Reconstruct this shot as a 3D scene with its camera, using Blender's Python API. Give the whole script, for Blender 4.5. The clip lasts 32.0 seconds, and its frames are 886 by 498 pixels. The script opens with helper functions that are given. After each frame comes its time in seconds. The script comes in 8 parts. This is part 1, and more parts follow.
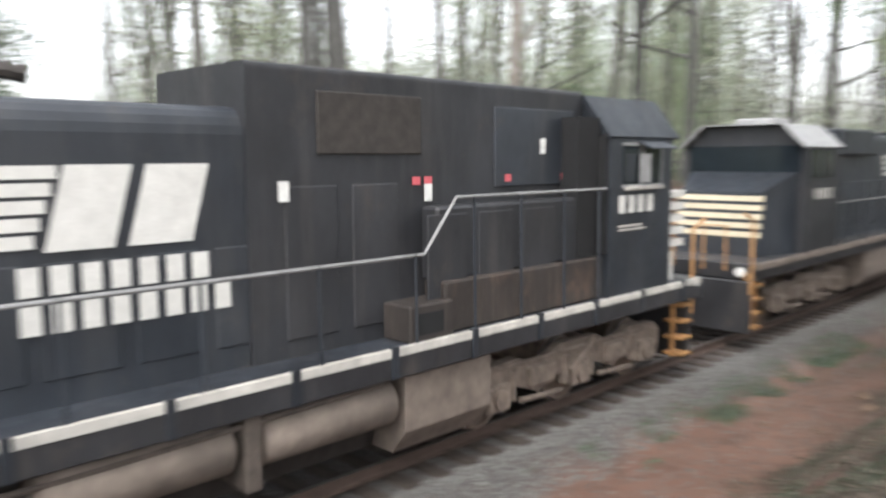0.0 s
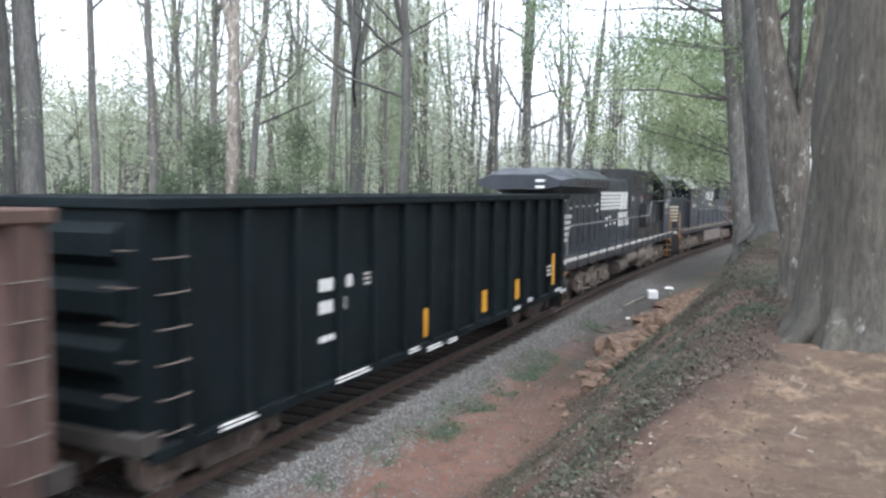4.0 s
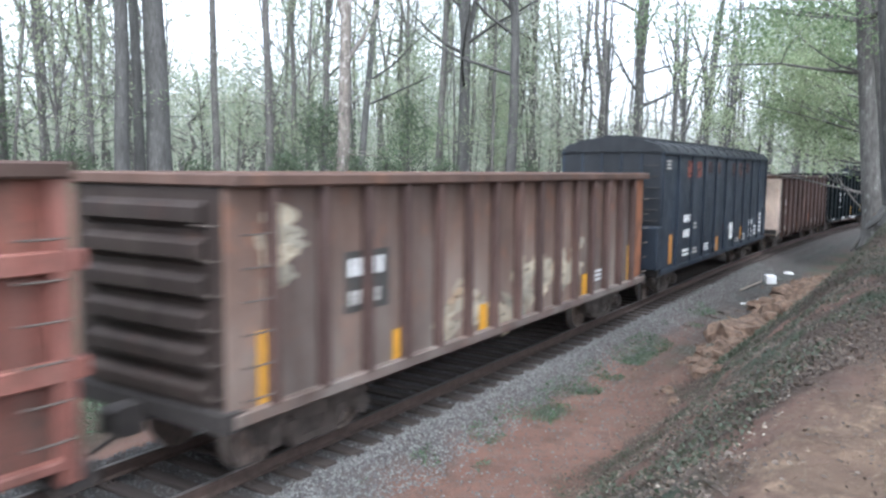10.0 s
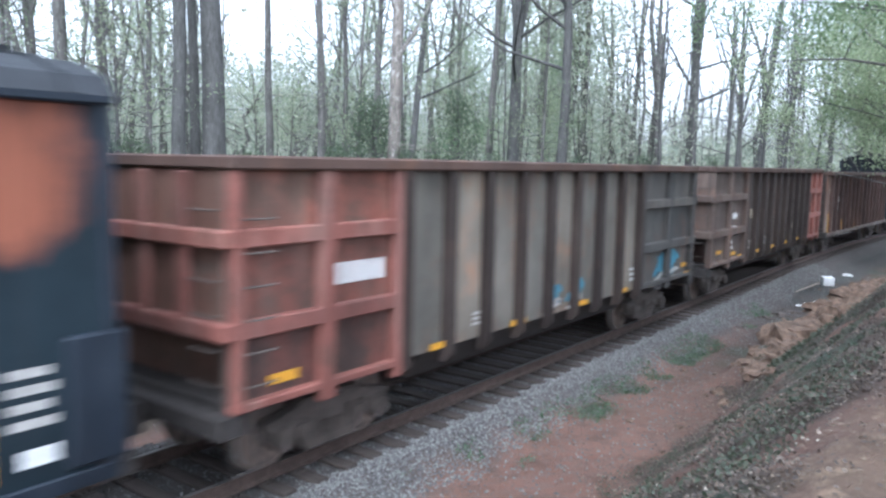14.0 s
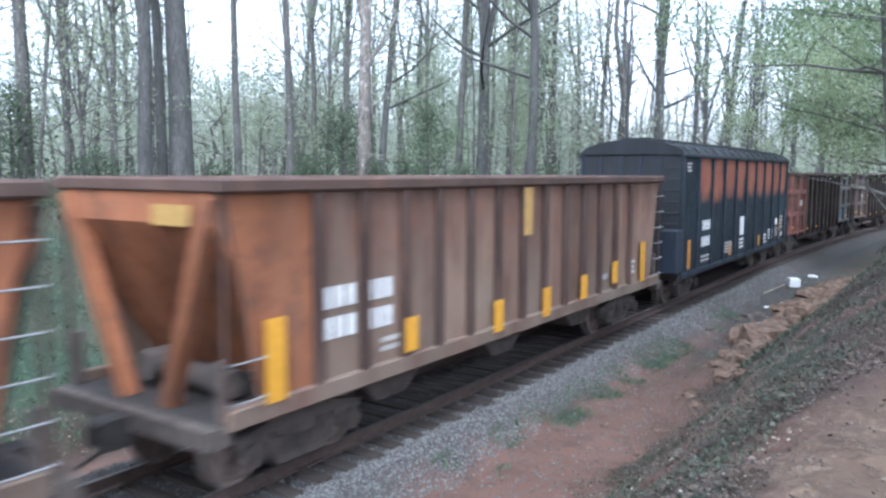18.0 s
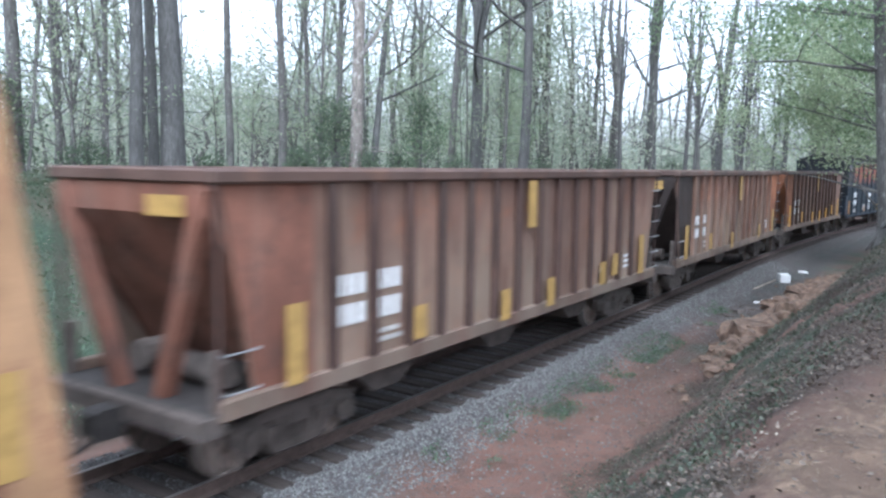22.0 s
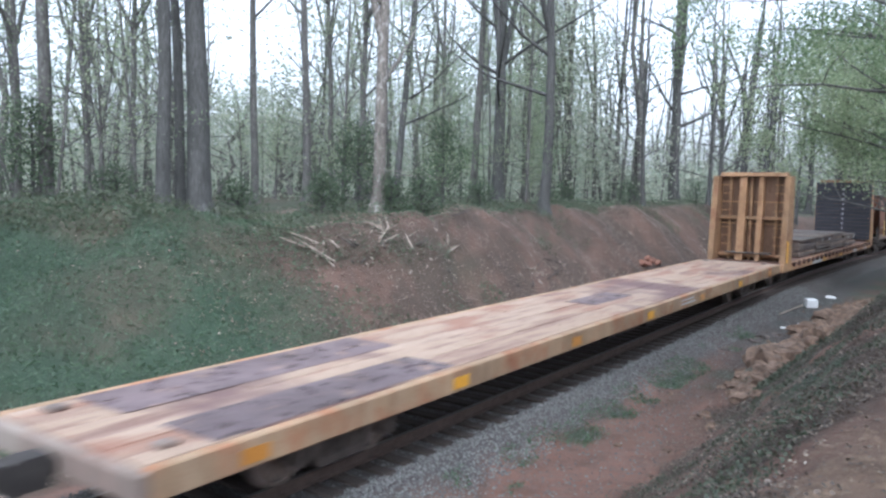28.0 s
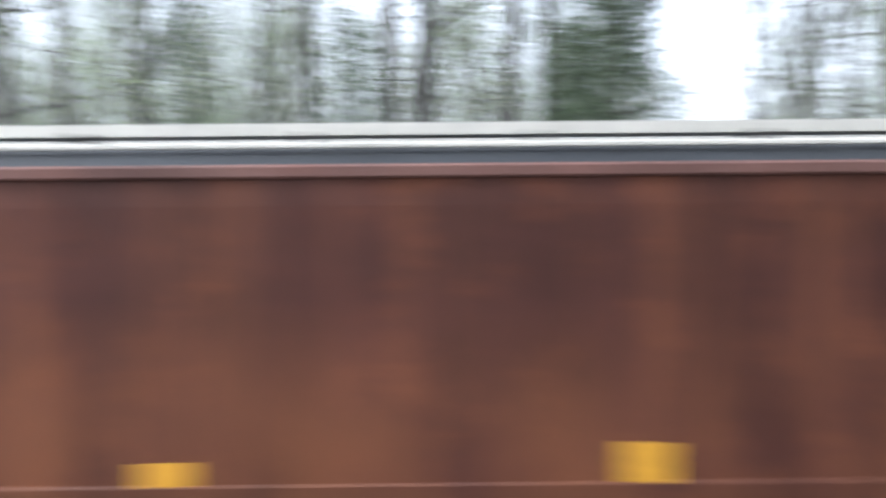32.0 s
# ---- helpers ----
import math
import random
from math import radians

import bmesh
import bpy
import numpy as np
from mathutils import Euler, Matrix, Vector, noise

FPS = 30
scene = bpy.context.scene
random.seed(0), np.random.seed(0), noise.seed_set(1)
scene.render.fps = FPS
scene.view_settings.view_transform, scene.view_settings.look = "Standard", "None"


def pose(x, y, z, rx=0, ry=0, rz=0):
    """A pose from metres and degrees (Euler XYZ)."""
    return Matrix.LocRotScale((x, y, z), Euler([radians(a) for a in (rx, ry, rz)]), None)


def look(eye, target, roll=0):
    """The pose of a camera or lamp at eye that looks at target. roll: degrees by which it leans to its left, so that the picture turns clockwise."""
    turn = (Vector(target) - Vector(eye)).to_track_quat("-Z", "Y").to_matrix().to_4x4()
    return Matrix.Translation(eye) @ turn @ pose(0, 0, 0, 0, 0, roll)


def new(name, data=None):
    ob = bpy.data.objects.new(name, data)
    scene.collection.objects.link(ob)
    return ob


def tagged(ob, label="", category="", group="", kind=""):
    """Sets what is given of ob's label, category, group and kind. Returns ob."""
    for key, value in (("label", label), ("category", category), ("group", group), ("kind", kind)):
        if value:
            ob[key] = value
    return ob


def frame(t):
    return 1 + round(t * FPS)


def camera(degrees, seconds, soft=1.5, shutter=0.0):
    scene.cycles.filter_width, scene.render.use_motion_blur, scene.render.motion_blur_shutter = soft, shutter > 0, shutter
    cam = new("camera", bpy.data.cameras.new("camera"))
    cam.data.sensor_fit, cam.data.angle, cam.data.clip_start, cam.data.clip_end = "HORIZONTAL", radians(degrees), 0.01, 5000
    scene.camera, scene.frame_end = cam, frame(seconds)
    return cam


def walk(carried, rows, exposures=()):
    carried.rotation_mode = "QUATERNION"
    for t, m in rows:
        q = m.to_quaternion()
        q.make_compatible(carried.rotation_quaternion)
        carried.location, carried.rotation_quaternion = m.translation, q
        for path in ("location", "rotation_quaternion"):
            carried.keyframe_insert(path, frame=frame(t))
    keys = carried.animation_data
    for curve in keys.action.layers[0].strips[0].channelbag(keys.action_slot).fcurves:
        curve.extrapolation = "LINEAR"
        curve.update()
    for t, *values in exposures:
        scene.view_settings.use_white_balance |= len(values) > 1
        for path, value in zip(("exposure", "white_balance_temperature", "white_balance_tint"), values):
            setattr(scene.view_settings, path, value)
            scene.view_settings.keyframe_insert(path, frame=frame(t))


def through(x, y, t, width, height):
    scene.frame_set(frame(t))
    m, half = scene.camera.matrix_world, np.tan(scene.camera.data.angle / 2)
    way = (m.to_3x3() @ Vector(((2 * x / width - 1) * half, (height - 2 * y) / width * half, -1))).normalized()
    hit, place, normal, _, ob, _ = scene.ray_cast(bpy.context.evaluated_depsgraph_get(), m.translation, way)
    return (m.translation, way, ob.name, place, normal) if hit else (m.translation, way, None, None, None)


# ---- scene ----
# ---------- camera ----------
cam = camera(59.5, 32.0, soft=2.5, shutter=0.7)
PATH = [
    (0, pose(0, 0, 3.9, 83.31, 0.30, -44.99)),
    (0.1, pose(0, 0, 3.9, 83.70, 0.18, -48.23)),
    (0.2, pose(0, 0, 3.9, 84.65, 0.06, -50.99)),
    (0.3, pose(0, 0, 3.9, 85.27, -0.05, -52.74)),
    (0.5, pose(0, 0, 3.9, 85.45, -0.29, -57.42)),
    (1, pose(0, 0, 3.9, 86.68, -0.56, -62.95)),
    (1.5, pose(0, 0, 3.9, 86.11, -0.60, -63.84)),
    (2, pose(0, 0, 3.9, 84.96, -0.82, -62.55)),
    (2.5, pose(0, 0, 3.9, 85.05, -0.83, -63.17)),
    (3, pose(0, 0, 3.9, 85.21, -0.89, -63.70)),
    (3.5, pose(0, 0, 3.9, 85.60, -0.44, -65.37)),
    (5.5, pose(0, 0, 3.9, 85.30, -0.22, -63.91)),
    (6, pose(0, 0, 3.9, 84.92, -0.21, -63.23)),
    (6.5, pose(0, 0, 3.9, 84.95, -0.63, -62.58)),
    (7, pose(0, 0, 3.9, 84.98, -0.41, -61.56)),
    (7.5, pose(0, 0, 3.9, 85.03, -0.64, -61.73)),
    (8, pose(0, 0, 3.9, 84.96, -0.49, -61.59)),
    (8.5, pose(0, 0, 3.9, 84.73, -0.40, -60.53)),
    (9, pose(0, 0, 3.9, 84.56, -0.59, -59.23)),
    (9.5, pose(0, 0, 3.9, 84.31, -0.54, -58.37)),
    (10, pose(0, 0, 3.9, 84.04, -0.56, -57.40)),
    (10.5, pose(0, 0, 3.9, 83.97, -0.57, -57.50)),
    (11, pose(0, 0, 3.9, 84.20, -0.69, -57.67)),
    (11.5, pose(0, 0, 3.9, 84.17, -0.62, -57.65)),
    (12, pose(0, 0, 3.9, 84.13, -0.76, -57.13)),
    (12.5, pose(0, 0, 3.9, 83.86, -0.69, -56.48)),
    (13, pose(0, 0, 3.9, 83.64, -0.50, -55.40)),
    (13.5, pose(0, 0, 3.9, 83.55, -0.61, -54.42)),
    (14, pose(0, 0, 3.9, 83.59, -1.18, -53.75)),
    (14.5, pose(0, 0, 3.9, 84.16, -0.89, -52.67)),
    (16.5, pose(0, 0, 3.9, 84.20, -0.50, -54.93)),
    (17, pose(0, 0, 3.9, 84.20, -0.73, -55.11)),
    (17.5, pose(0, 0, 3.9, 84.16, -0.32, -55.15)),
    (18, pose(0, 0, 3.9, 84.29, -0.28, -55.95)),
    (18.5, pose(0, 0, 3.9, 84.22, -0.33, -56.39)),
    (19, pose(0, 0, 3.9, 84.14, -0.83, -56.52)),
    (19.5, pose(0, 0, 3.9, 84.10, -0.74, -56.50)),
    (20, pose(0, 0, 3.9, 83.74, -0.97, -56.33)),
    (20.5, pose(0, 0, 3.9, 84.04, -1.10, -56.25)),
    (21, pose(0, 0, 3.9, 83.78, -1.10, -56.50)),
    (21.5, pose(0, 0, 3.9, 83.80, -1.04, -56.52)),
    (22, pose(0, 0, 3.9, 83.77, -0.83, -56.48)),
    (22.5, pose(0, 0, 3.9, 83.93, -0.96, -56.59)),
    (23, pose(0, 0, 3.9, 84.17, -0.78, -56.68)),
    (23.5, pose(0, 0, 3.9, 84.15, -0.63, -56.51)),
    (24, pose(0, 0, 3.9, 84.04, -0.32, -55.91)),
    (24.5, pose(0, 0, 3.9, 84.21, -0.66, -54.94)),
    (25, pose(0, 0, 3.9, 84.36, -1.00, -54.17)),
    (25.5, pose(0, 0, 3.9, 84.64, -1.08, -55.30)),
    (27.5, pose(0, 0, 3.9, 85.02, -0.55, -55.18)),
    (28, pose(0, 0, 3.9, 85.47, -0.87, -54.83)),
    (28.5, pose(0, 0, 3.9, 85.30, -0.73, -55.27)),
    (29, pose(0, 0, 3.9, 85.30, -0.62, -55.60)),
    (29.5, pose(0, 0, 3.9, 85.22, -0.18, -55.54)),
    (30, pose(0, 0, 3.9, 85.02, -0.07, -55.28)),
    (30.5, pose(0, 0, 3.9, 84.17, -0.73, -49.81)),
    (31, pose(0, 0, 3.9, 85.70, 0.13, -38.00)),
    (31.2, pose(0, 0, 3.9, 85.14, 0.17, -33.42)),
    (31.4, pose(0, 0, 3.9, 85.58, 0.64, -28.09)),
    (31.6, pose(0, 0, 3.9, 86.06, 0.35, -20.65)),
    (31.8, pose(0, 0, 3.9, 86.07, 0.71, -13.07)),
    (32, pose(0, 0, 3.9, 86.73, 0.51, -0.33)),
]
walk(cam, PATH, exposures=[(0, 1.38, 6500, 10), (1, 1.36, 6250, 10), (2, 1.48, 6100, 10), (3, 1.62, 6050, 10), (6, 1.46, 5650, 10), (7, 1.58, 6000, 10), (8, 1.6, 6250, 10), (9, 1.65, 5850, 10), (13, 1.6, 5500, 10), (14, 1.58, 5350, 10), (18, 1.56, 5250, 10), (21, 1.57, 5350, 10), (23, 1.46, 5300, 10), (25, 1.28, 5400, 10), (28, 1.1, 5450, 10), (30.2, 1.08, 5450, 10), (31, 0.92, 5450, 10), (32, 1.2, 5800, 10)])

# ---------- world and sun ----------
world = bpy.data.worlds.new("overcast_sky")
scene.world = world
world.use_nodes = True
wn = world.node_tree.nodes
sky = wn.new("ShaderNodeTexSky")
sky.sky_type = "NISHITA"
sky.sun_disc = False
sky.sun_elevation = radians(56)
sky.sun_rotation = radians(238)
sky.air_density = 1.0
sky.dust_density = 4.0
sky.ozone_density = 1.0
wn["Background"].inputs["Strength"].default_value = 0.15
cloud = wn.new("ShaderNodeHueSaturation")
cloud.inputs["Saturation"].default_value = 0.22
cloud.inputs["Value"].default_value = 1.6
world.node_tree.links.new(sky.outputs[0], cloud.inputs["Color"])
world.node_tree.links.new(cloud.outputs[0], wn["Background"].inputs["Color"])
sun_data = bpy.data.lights.new("sun", "SUN")
sun_data.energy = 0.2
sun_data.angle = radians(45)
sun_data.color = (0.98, 0.98, 1.0)
sun = new("sun", sun_data)
sun.matrix_world = look((-25.4, -7.9, 52.5), (0, 8, 0))


# ---------- materials ----------
def nodes_of(name):
    m = bpy.data.materials.new(name)
    m.use_nodes = True
    nt = m.node_tree
    return m, nt.nodes, nt.links, nt.nodes["Principled BSDF"]


def noise_node(ns, ls, coord, scale, detail=4.0, stretch=(1, 1, 1), shift=(0, 0, 0), rough=0.6):
    mp = ns.new("ShaderNodeMapping")
    mp.inputs["Scale"].default_value = stretch
    mp.inputs["Location"].default_value = shift
    ls.new(coord, mp.inputs["Vector"])
    n = ns.new("ShaderNodeTexNoise")
    n.inputs["Scale"].default_value = scale
    n.inputs["Detail"].default_value = detail
    n.inputs["Roughness"].default_value = rough
    ls.new(mp.outputs[0], n.inputs["Vector"])
    return n.outputs["Fac"]


def ramp(ns, ls, fac, lo, hi, c0=(0, 0, 0), c1=(1, 1, 1)):
    r = ns.new("ShaderNodeValToRGB")
    r.color_ramp.elements[0].position, r.color_ramp.elements[1].position = lo, hi
    r.color_ramp.elements[0].color, r.color_ramp.elements[1].color = (*c0, 1), (*c1, 1)
    ls.new(fac, r.inputs[0])
    return r.outputs[0]


def mix(ns, ls, fac, a, b, mode="MIX"):
    m = ns.new("ShaderNodeMix")
    m.data_type, m.blend_type = "RGBA", mode
    for sock, val in ((m.inputs[0], fac), (m.inputs[6], a), (m.inputs[7], b)):
        if isinstance(val, (int, float)):
            sock.default_value = val
        elif isinstance(val, tuple):
            sock.default_value = (*val, 1)
        else:
            ls.new(val, sock)
    return m.outputs[2]


def bump(ns, ls, bs, height, strength, distance=0.02):
    b = ns.new("ShaderNodeBump")
    b.inputs["Strength"].default_value = strength
    b.inputs["Distance"].default_value = distance
    ls.new(height, b.inputs["Height"])
    ls.new(b.outputs[0], bs.inputs["Normal"])


def dulled(c, k=0.1):
    """A colour dulled by road film."""
    g = 0.3 * c[0] + 0.55 * c[1] + 0.15 * c[2]
    return tuple(v + (g - v) * k for v in c)


def painted(name, base, worn, dust, wear=0.5, streak=0.45, rough=0.65, metal=0.0, seed=0.0, spread=0.5, bumps=0.25, tall=0.12, low=0.0, ragged=0.0, vary=0.16):
    """Weathered paint: broad fading, worn patches, vertical streaks, road dust."""
    base, worn, dust = dulled(base), dulled(worn), dulled(dust)
    m, ns, ls, bs = nodes_of(name)
    co = ns.new("ShaderNodeTexCoord").outputs["Object"]
    sh = (seed, seed * 1.7, seed * 0.6)
    broad = noise_node(ns, ls, co, spread, 5, shift=sh)
    streaks = noise_node(ns, ls, co, 3.2, 5, (1, 1, tall), sh)
    patch = noise_node(ns, ls, co, 1.7, 8, (1, 1, 0.8), sh, 0.7)
    fine = noise_node(ns, ls, co, 38, 6, shift=sh)
    blot = noise_node(ns, ls, co, 0.95, 7, (1, 1, 0.55), (sh[0] + 4, 3, sh[2] + 9), 0.68)
    dark = tuple(c * 0.62 for c in base)
    col = mix(ns, ls, ramp(ns, ls, broad, 0.3, 0.7), dark, base)
    col = mix(ns, ls, ramp(ns, ls, patch, 0.72 - wear * 0.4, 0.86 - wear * 0.36), col, worn)
    col = mix(ns, ls, 0.75, col, ramp(ns, ls, blot, 0.34, 0.66, (0.5, 0.5, 0.5), (1.3, 1.27, 1.22)), "MULTIPLY")
    st = mix(ns, ls, 1.0, ramp(ns, ls, streaks, 0.5, 0.8), (streak,) * 3, "MULTIPLY")
    col = mix(ns, ls, st, col, dust)
    col = mix(ns, ls, ramp(ns, ls, fine, 0.3, 0.75, (0.0, 0.0, 0.0), (0.3, 0.3, 0.3)), col, tuple(c * 0.5 for c in worn))
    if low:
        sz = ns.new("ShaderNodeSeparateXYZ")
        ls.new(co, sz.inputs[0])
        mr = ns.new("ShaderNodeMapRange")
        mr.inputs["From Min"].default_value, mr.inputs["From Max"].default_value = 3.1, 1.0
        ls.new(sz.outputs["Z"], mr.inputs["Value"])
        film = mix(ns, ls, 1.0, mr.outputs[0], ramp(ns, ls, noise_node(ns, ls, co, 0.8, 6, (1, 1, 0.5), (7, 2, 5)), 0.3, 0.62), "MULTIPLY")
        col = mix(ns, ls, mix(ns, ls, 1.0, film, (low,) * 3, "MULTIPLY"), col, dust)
    if ragged:
        worn_off = noise_node(ns, ls, co, 3.5, 7, (1, 1, 1.6), (1, 8, 3), 0.7)
        ls.new(ramp(ns, ls, worn_off, ragged - 0.08, ragged + 0.1), bs.inputs["Alpha"])
    tone = ramp(ns, ls, ns.new("ShaderNodeObjectInfo").outputs["Random"], 0.0, 1.0, (1 - vary, 1 - 0.85 * vary, 1 - 0.75 * vary), (1 + vary, 1 + 0.9 * vary, 1 + 0.7 * vary))
    col = mix(ns, ls, 1.0, col, tone, "MULTIPLY")
    ls.new(col, bs.inputs["Base Color"])
    ls.new(ramp(ns, ls, patch, 0.3, 0.8, (rough - 0.12,) * 3, (min(1, rough + 0.2),) * 3), bs.inputs["Roughness"])
    bs.inputs["Metallic"].default_value = metal
    bs.inputs["Specular IOR Level"].default_value = 0.26
    bump(ns, ls, bs, fine, bumps, 0.01)
    return m


def patched(name, base, fade, dust, pitch, shift):
    """Dark paint burnt off in rounded patches high up between the posts."""
    m = painted(name, base, tuple(c * 1.5 for c in base), dust, 0.3, 0.3, seed=4.0)
    ns, ls, bs = m.node_tree.nodes, m.node_tree.links, m.node_tree.nodes["Principled BSDF"]
    co = ns.new("ShaderNodeTexCoord").outputs["Object"]
    sx = ns.new("ShaderNodeSeparateXYZ")
    ls.new(co, sx.inputs[0])

    def calc(op, a, b=None):
        n = ns.new("ShaderNodeMath")
        n.operation = op
        for i, val in enumerate((a, b)):
            if val is None:
                continue
            if isinstance(val, (int, float)):
                n.inputs[i].default_value = val
            else:
                ls.new(val, n.inputs[i])
        return n.outputs[0]
    bay = calc("DIVIDE", calc("ADD", sx.outputs["X"], shift), pitch)
    mid = calc("MULTIPLY", calc("SUBTRACT", calc("FRACT", bay), 0.5), 2.15)
    high = calc("DIVIDE", calc("SUBTRACT", sx.outputs["Z"], 3.78), 0.86)
    oval = calc("ADD", calc("POWER", calc("ABSOLUTE", mid), 2.6), calc("POWER", calc("ABSOLUTE", high), 2.6))
    rnd = noise_node(ns, ls, co, 1.1, 6, (1, 0.2, 0.8), (3, 1, 2), 0.65)
    run_off = noise_node(ns, ls, co, 5.5, 4, (1, 0.2, 0.1), (1, 4, 2), 0.6)
    ragged_edge = calc("ADD", calc("MULTIPLY", rnd, 1.9), calc("MULTIPLY", run_off, 0.9))
    keep = calc("SUBTRACT", calc("SUBTRACT", 2.35, oval), ragged_edge)
    keep = calc("MULTIPLY", keep, calc("GREATER_THAN", bay, 1.0))
    fac = ramp(ns, ls, keep, 0.0, 0.75, (0, 0, 0), (0.92, 0.92, 0.92))
    fade = mix(ns, ls, ramp(ns, ls, run_off, 0.4, 0.7), fade, tuple(c * 0.55 for c in fade))
    old = bs.inputs["Base Color"].links[0].from_socket
    ls.new(mix(ns, ls, fac, old, fade), bs.inputs["Base Color"])
    return m


def plain(name, c, rough=0.6, metal=0.0, var=0.35, scale=6.0, bumps=0.2, stretch=(1, 1, 1)):
    m, ns, ls, bs = nodes_of(name)
    co = ns.new("ShaderNodeTexCoord").outputs["Object"]
    a = noise_node(ns, ls, co, scale, 6, stretch)
    b = noise_node(ns, ls, co, scale * 8, 5, stretch)
    lo = tuple(x * (1 - var) for x in c)
    hi = tuple(min(1, x * (1 + var)) for x in c)
    col = ramp(ns, ls, a, 0.28, 0.72, lo, hi)
    col = mix(ns, ls, ramp(ns, ls, b, 0.35, 0.7, (0, 0, 0), (0.35,) * 3), col, tuple(x * 0.55 for x in c))
    ls.new(col, bs.inputs["Base Color"])
    bs.inputs["Roughness"].default_value = rough
    bs.inputs["Metallic"].default_value = metal
    bump(ns, ls, bs, b, bumps, 0.01)
    return m


def leafy(name, c0, c1, c2, through=0.55):
    """Leaves that differ one by one and let some light through."""
    m, ns, ls, bs = nodes_of(name)
    rnd = ns.new("ShaderNodeNewGeometry").outputs["Random Per Island"]
    col = ramp(ns, ls, rnd, 0.0, 0.6, c0, c1)
    e = col.node.color_ramp.elements.new(1.0)
    e.color = (*c2, 1)
    ls.new(col, bs.inputs["Base Color"])
    bs.inputs["Roughness"].default_value = 0.55
    tr = ns.new("ShaderNodeBsdfTranslucent")
    ls.new(col, tr.inputs["Color"])
    mx = ns.new("ShaderNodeMixShader")
    mx.inputs[0].default_value = through
    ls.new(bs.outputs[0], mx.inputs[1])
    ls.new(tr.outputs[0], mx.inputs[2])
    ls.new(mx.outputs[0], ns["Material Output"].inputs["Surface"])
    return m


def bark(name, c, pale, amount):
    m, ns, ls, bs = nodes_of(name)
    co = ns.new("ShaderNodeTexCoord").outputs["Object"]
    a = noise_node(ns, ls, co, 2.2, 6, (1, 1, 0.4))
    b = noise_node(ns, ls, co, 17, 8, (1, 1, 0.2), rough=0.7)
    sp = noise_node(ns, ls, co, 5.5, 8, (1, 1, 0.6), (5, 3, 1), 0.72)
    col = ramp(ns, ls, a, 0.3, 0.7, tuple(x * 0.6 for x in c), tuple(x * 1.25 for x in c))
    col = mix(ns, ls, ramp(ns, ls, b, 0.38, 0.6), mix(ns, ls, 0.6, col, (0.02, 0.017, 0.014)), col)
    col = mix(ns, ls, ramp(ns, ls, sp, 0.68 - amount, 0.76 - amount), col, pale)
    ls.new(col, bs.inputs["Base Color"])
    bs.inputs["Roughness"].default_value = 0.9
    bump(ns, ls, bs, b, 0.8, 0.03)
    return m


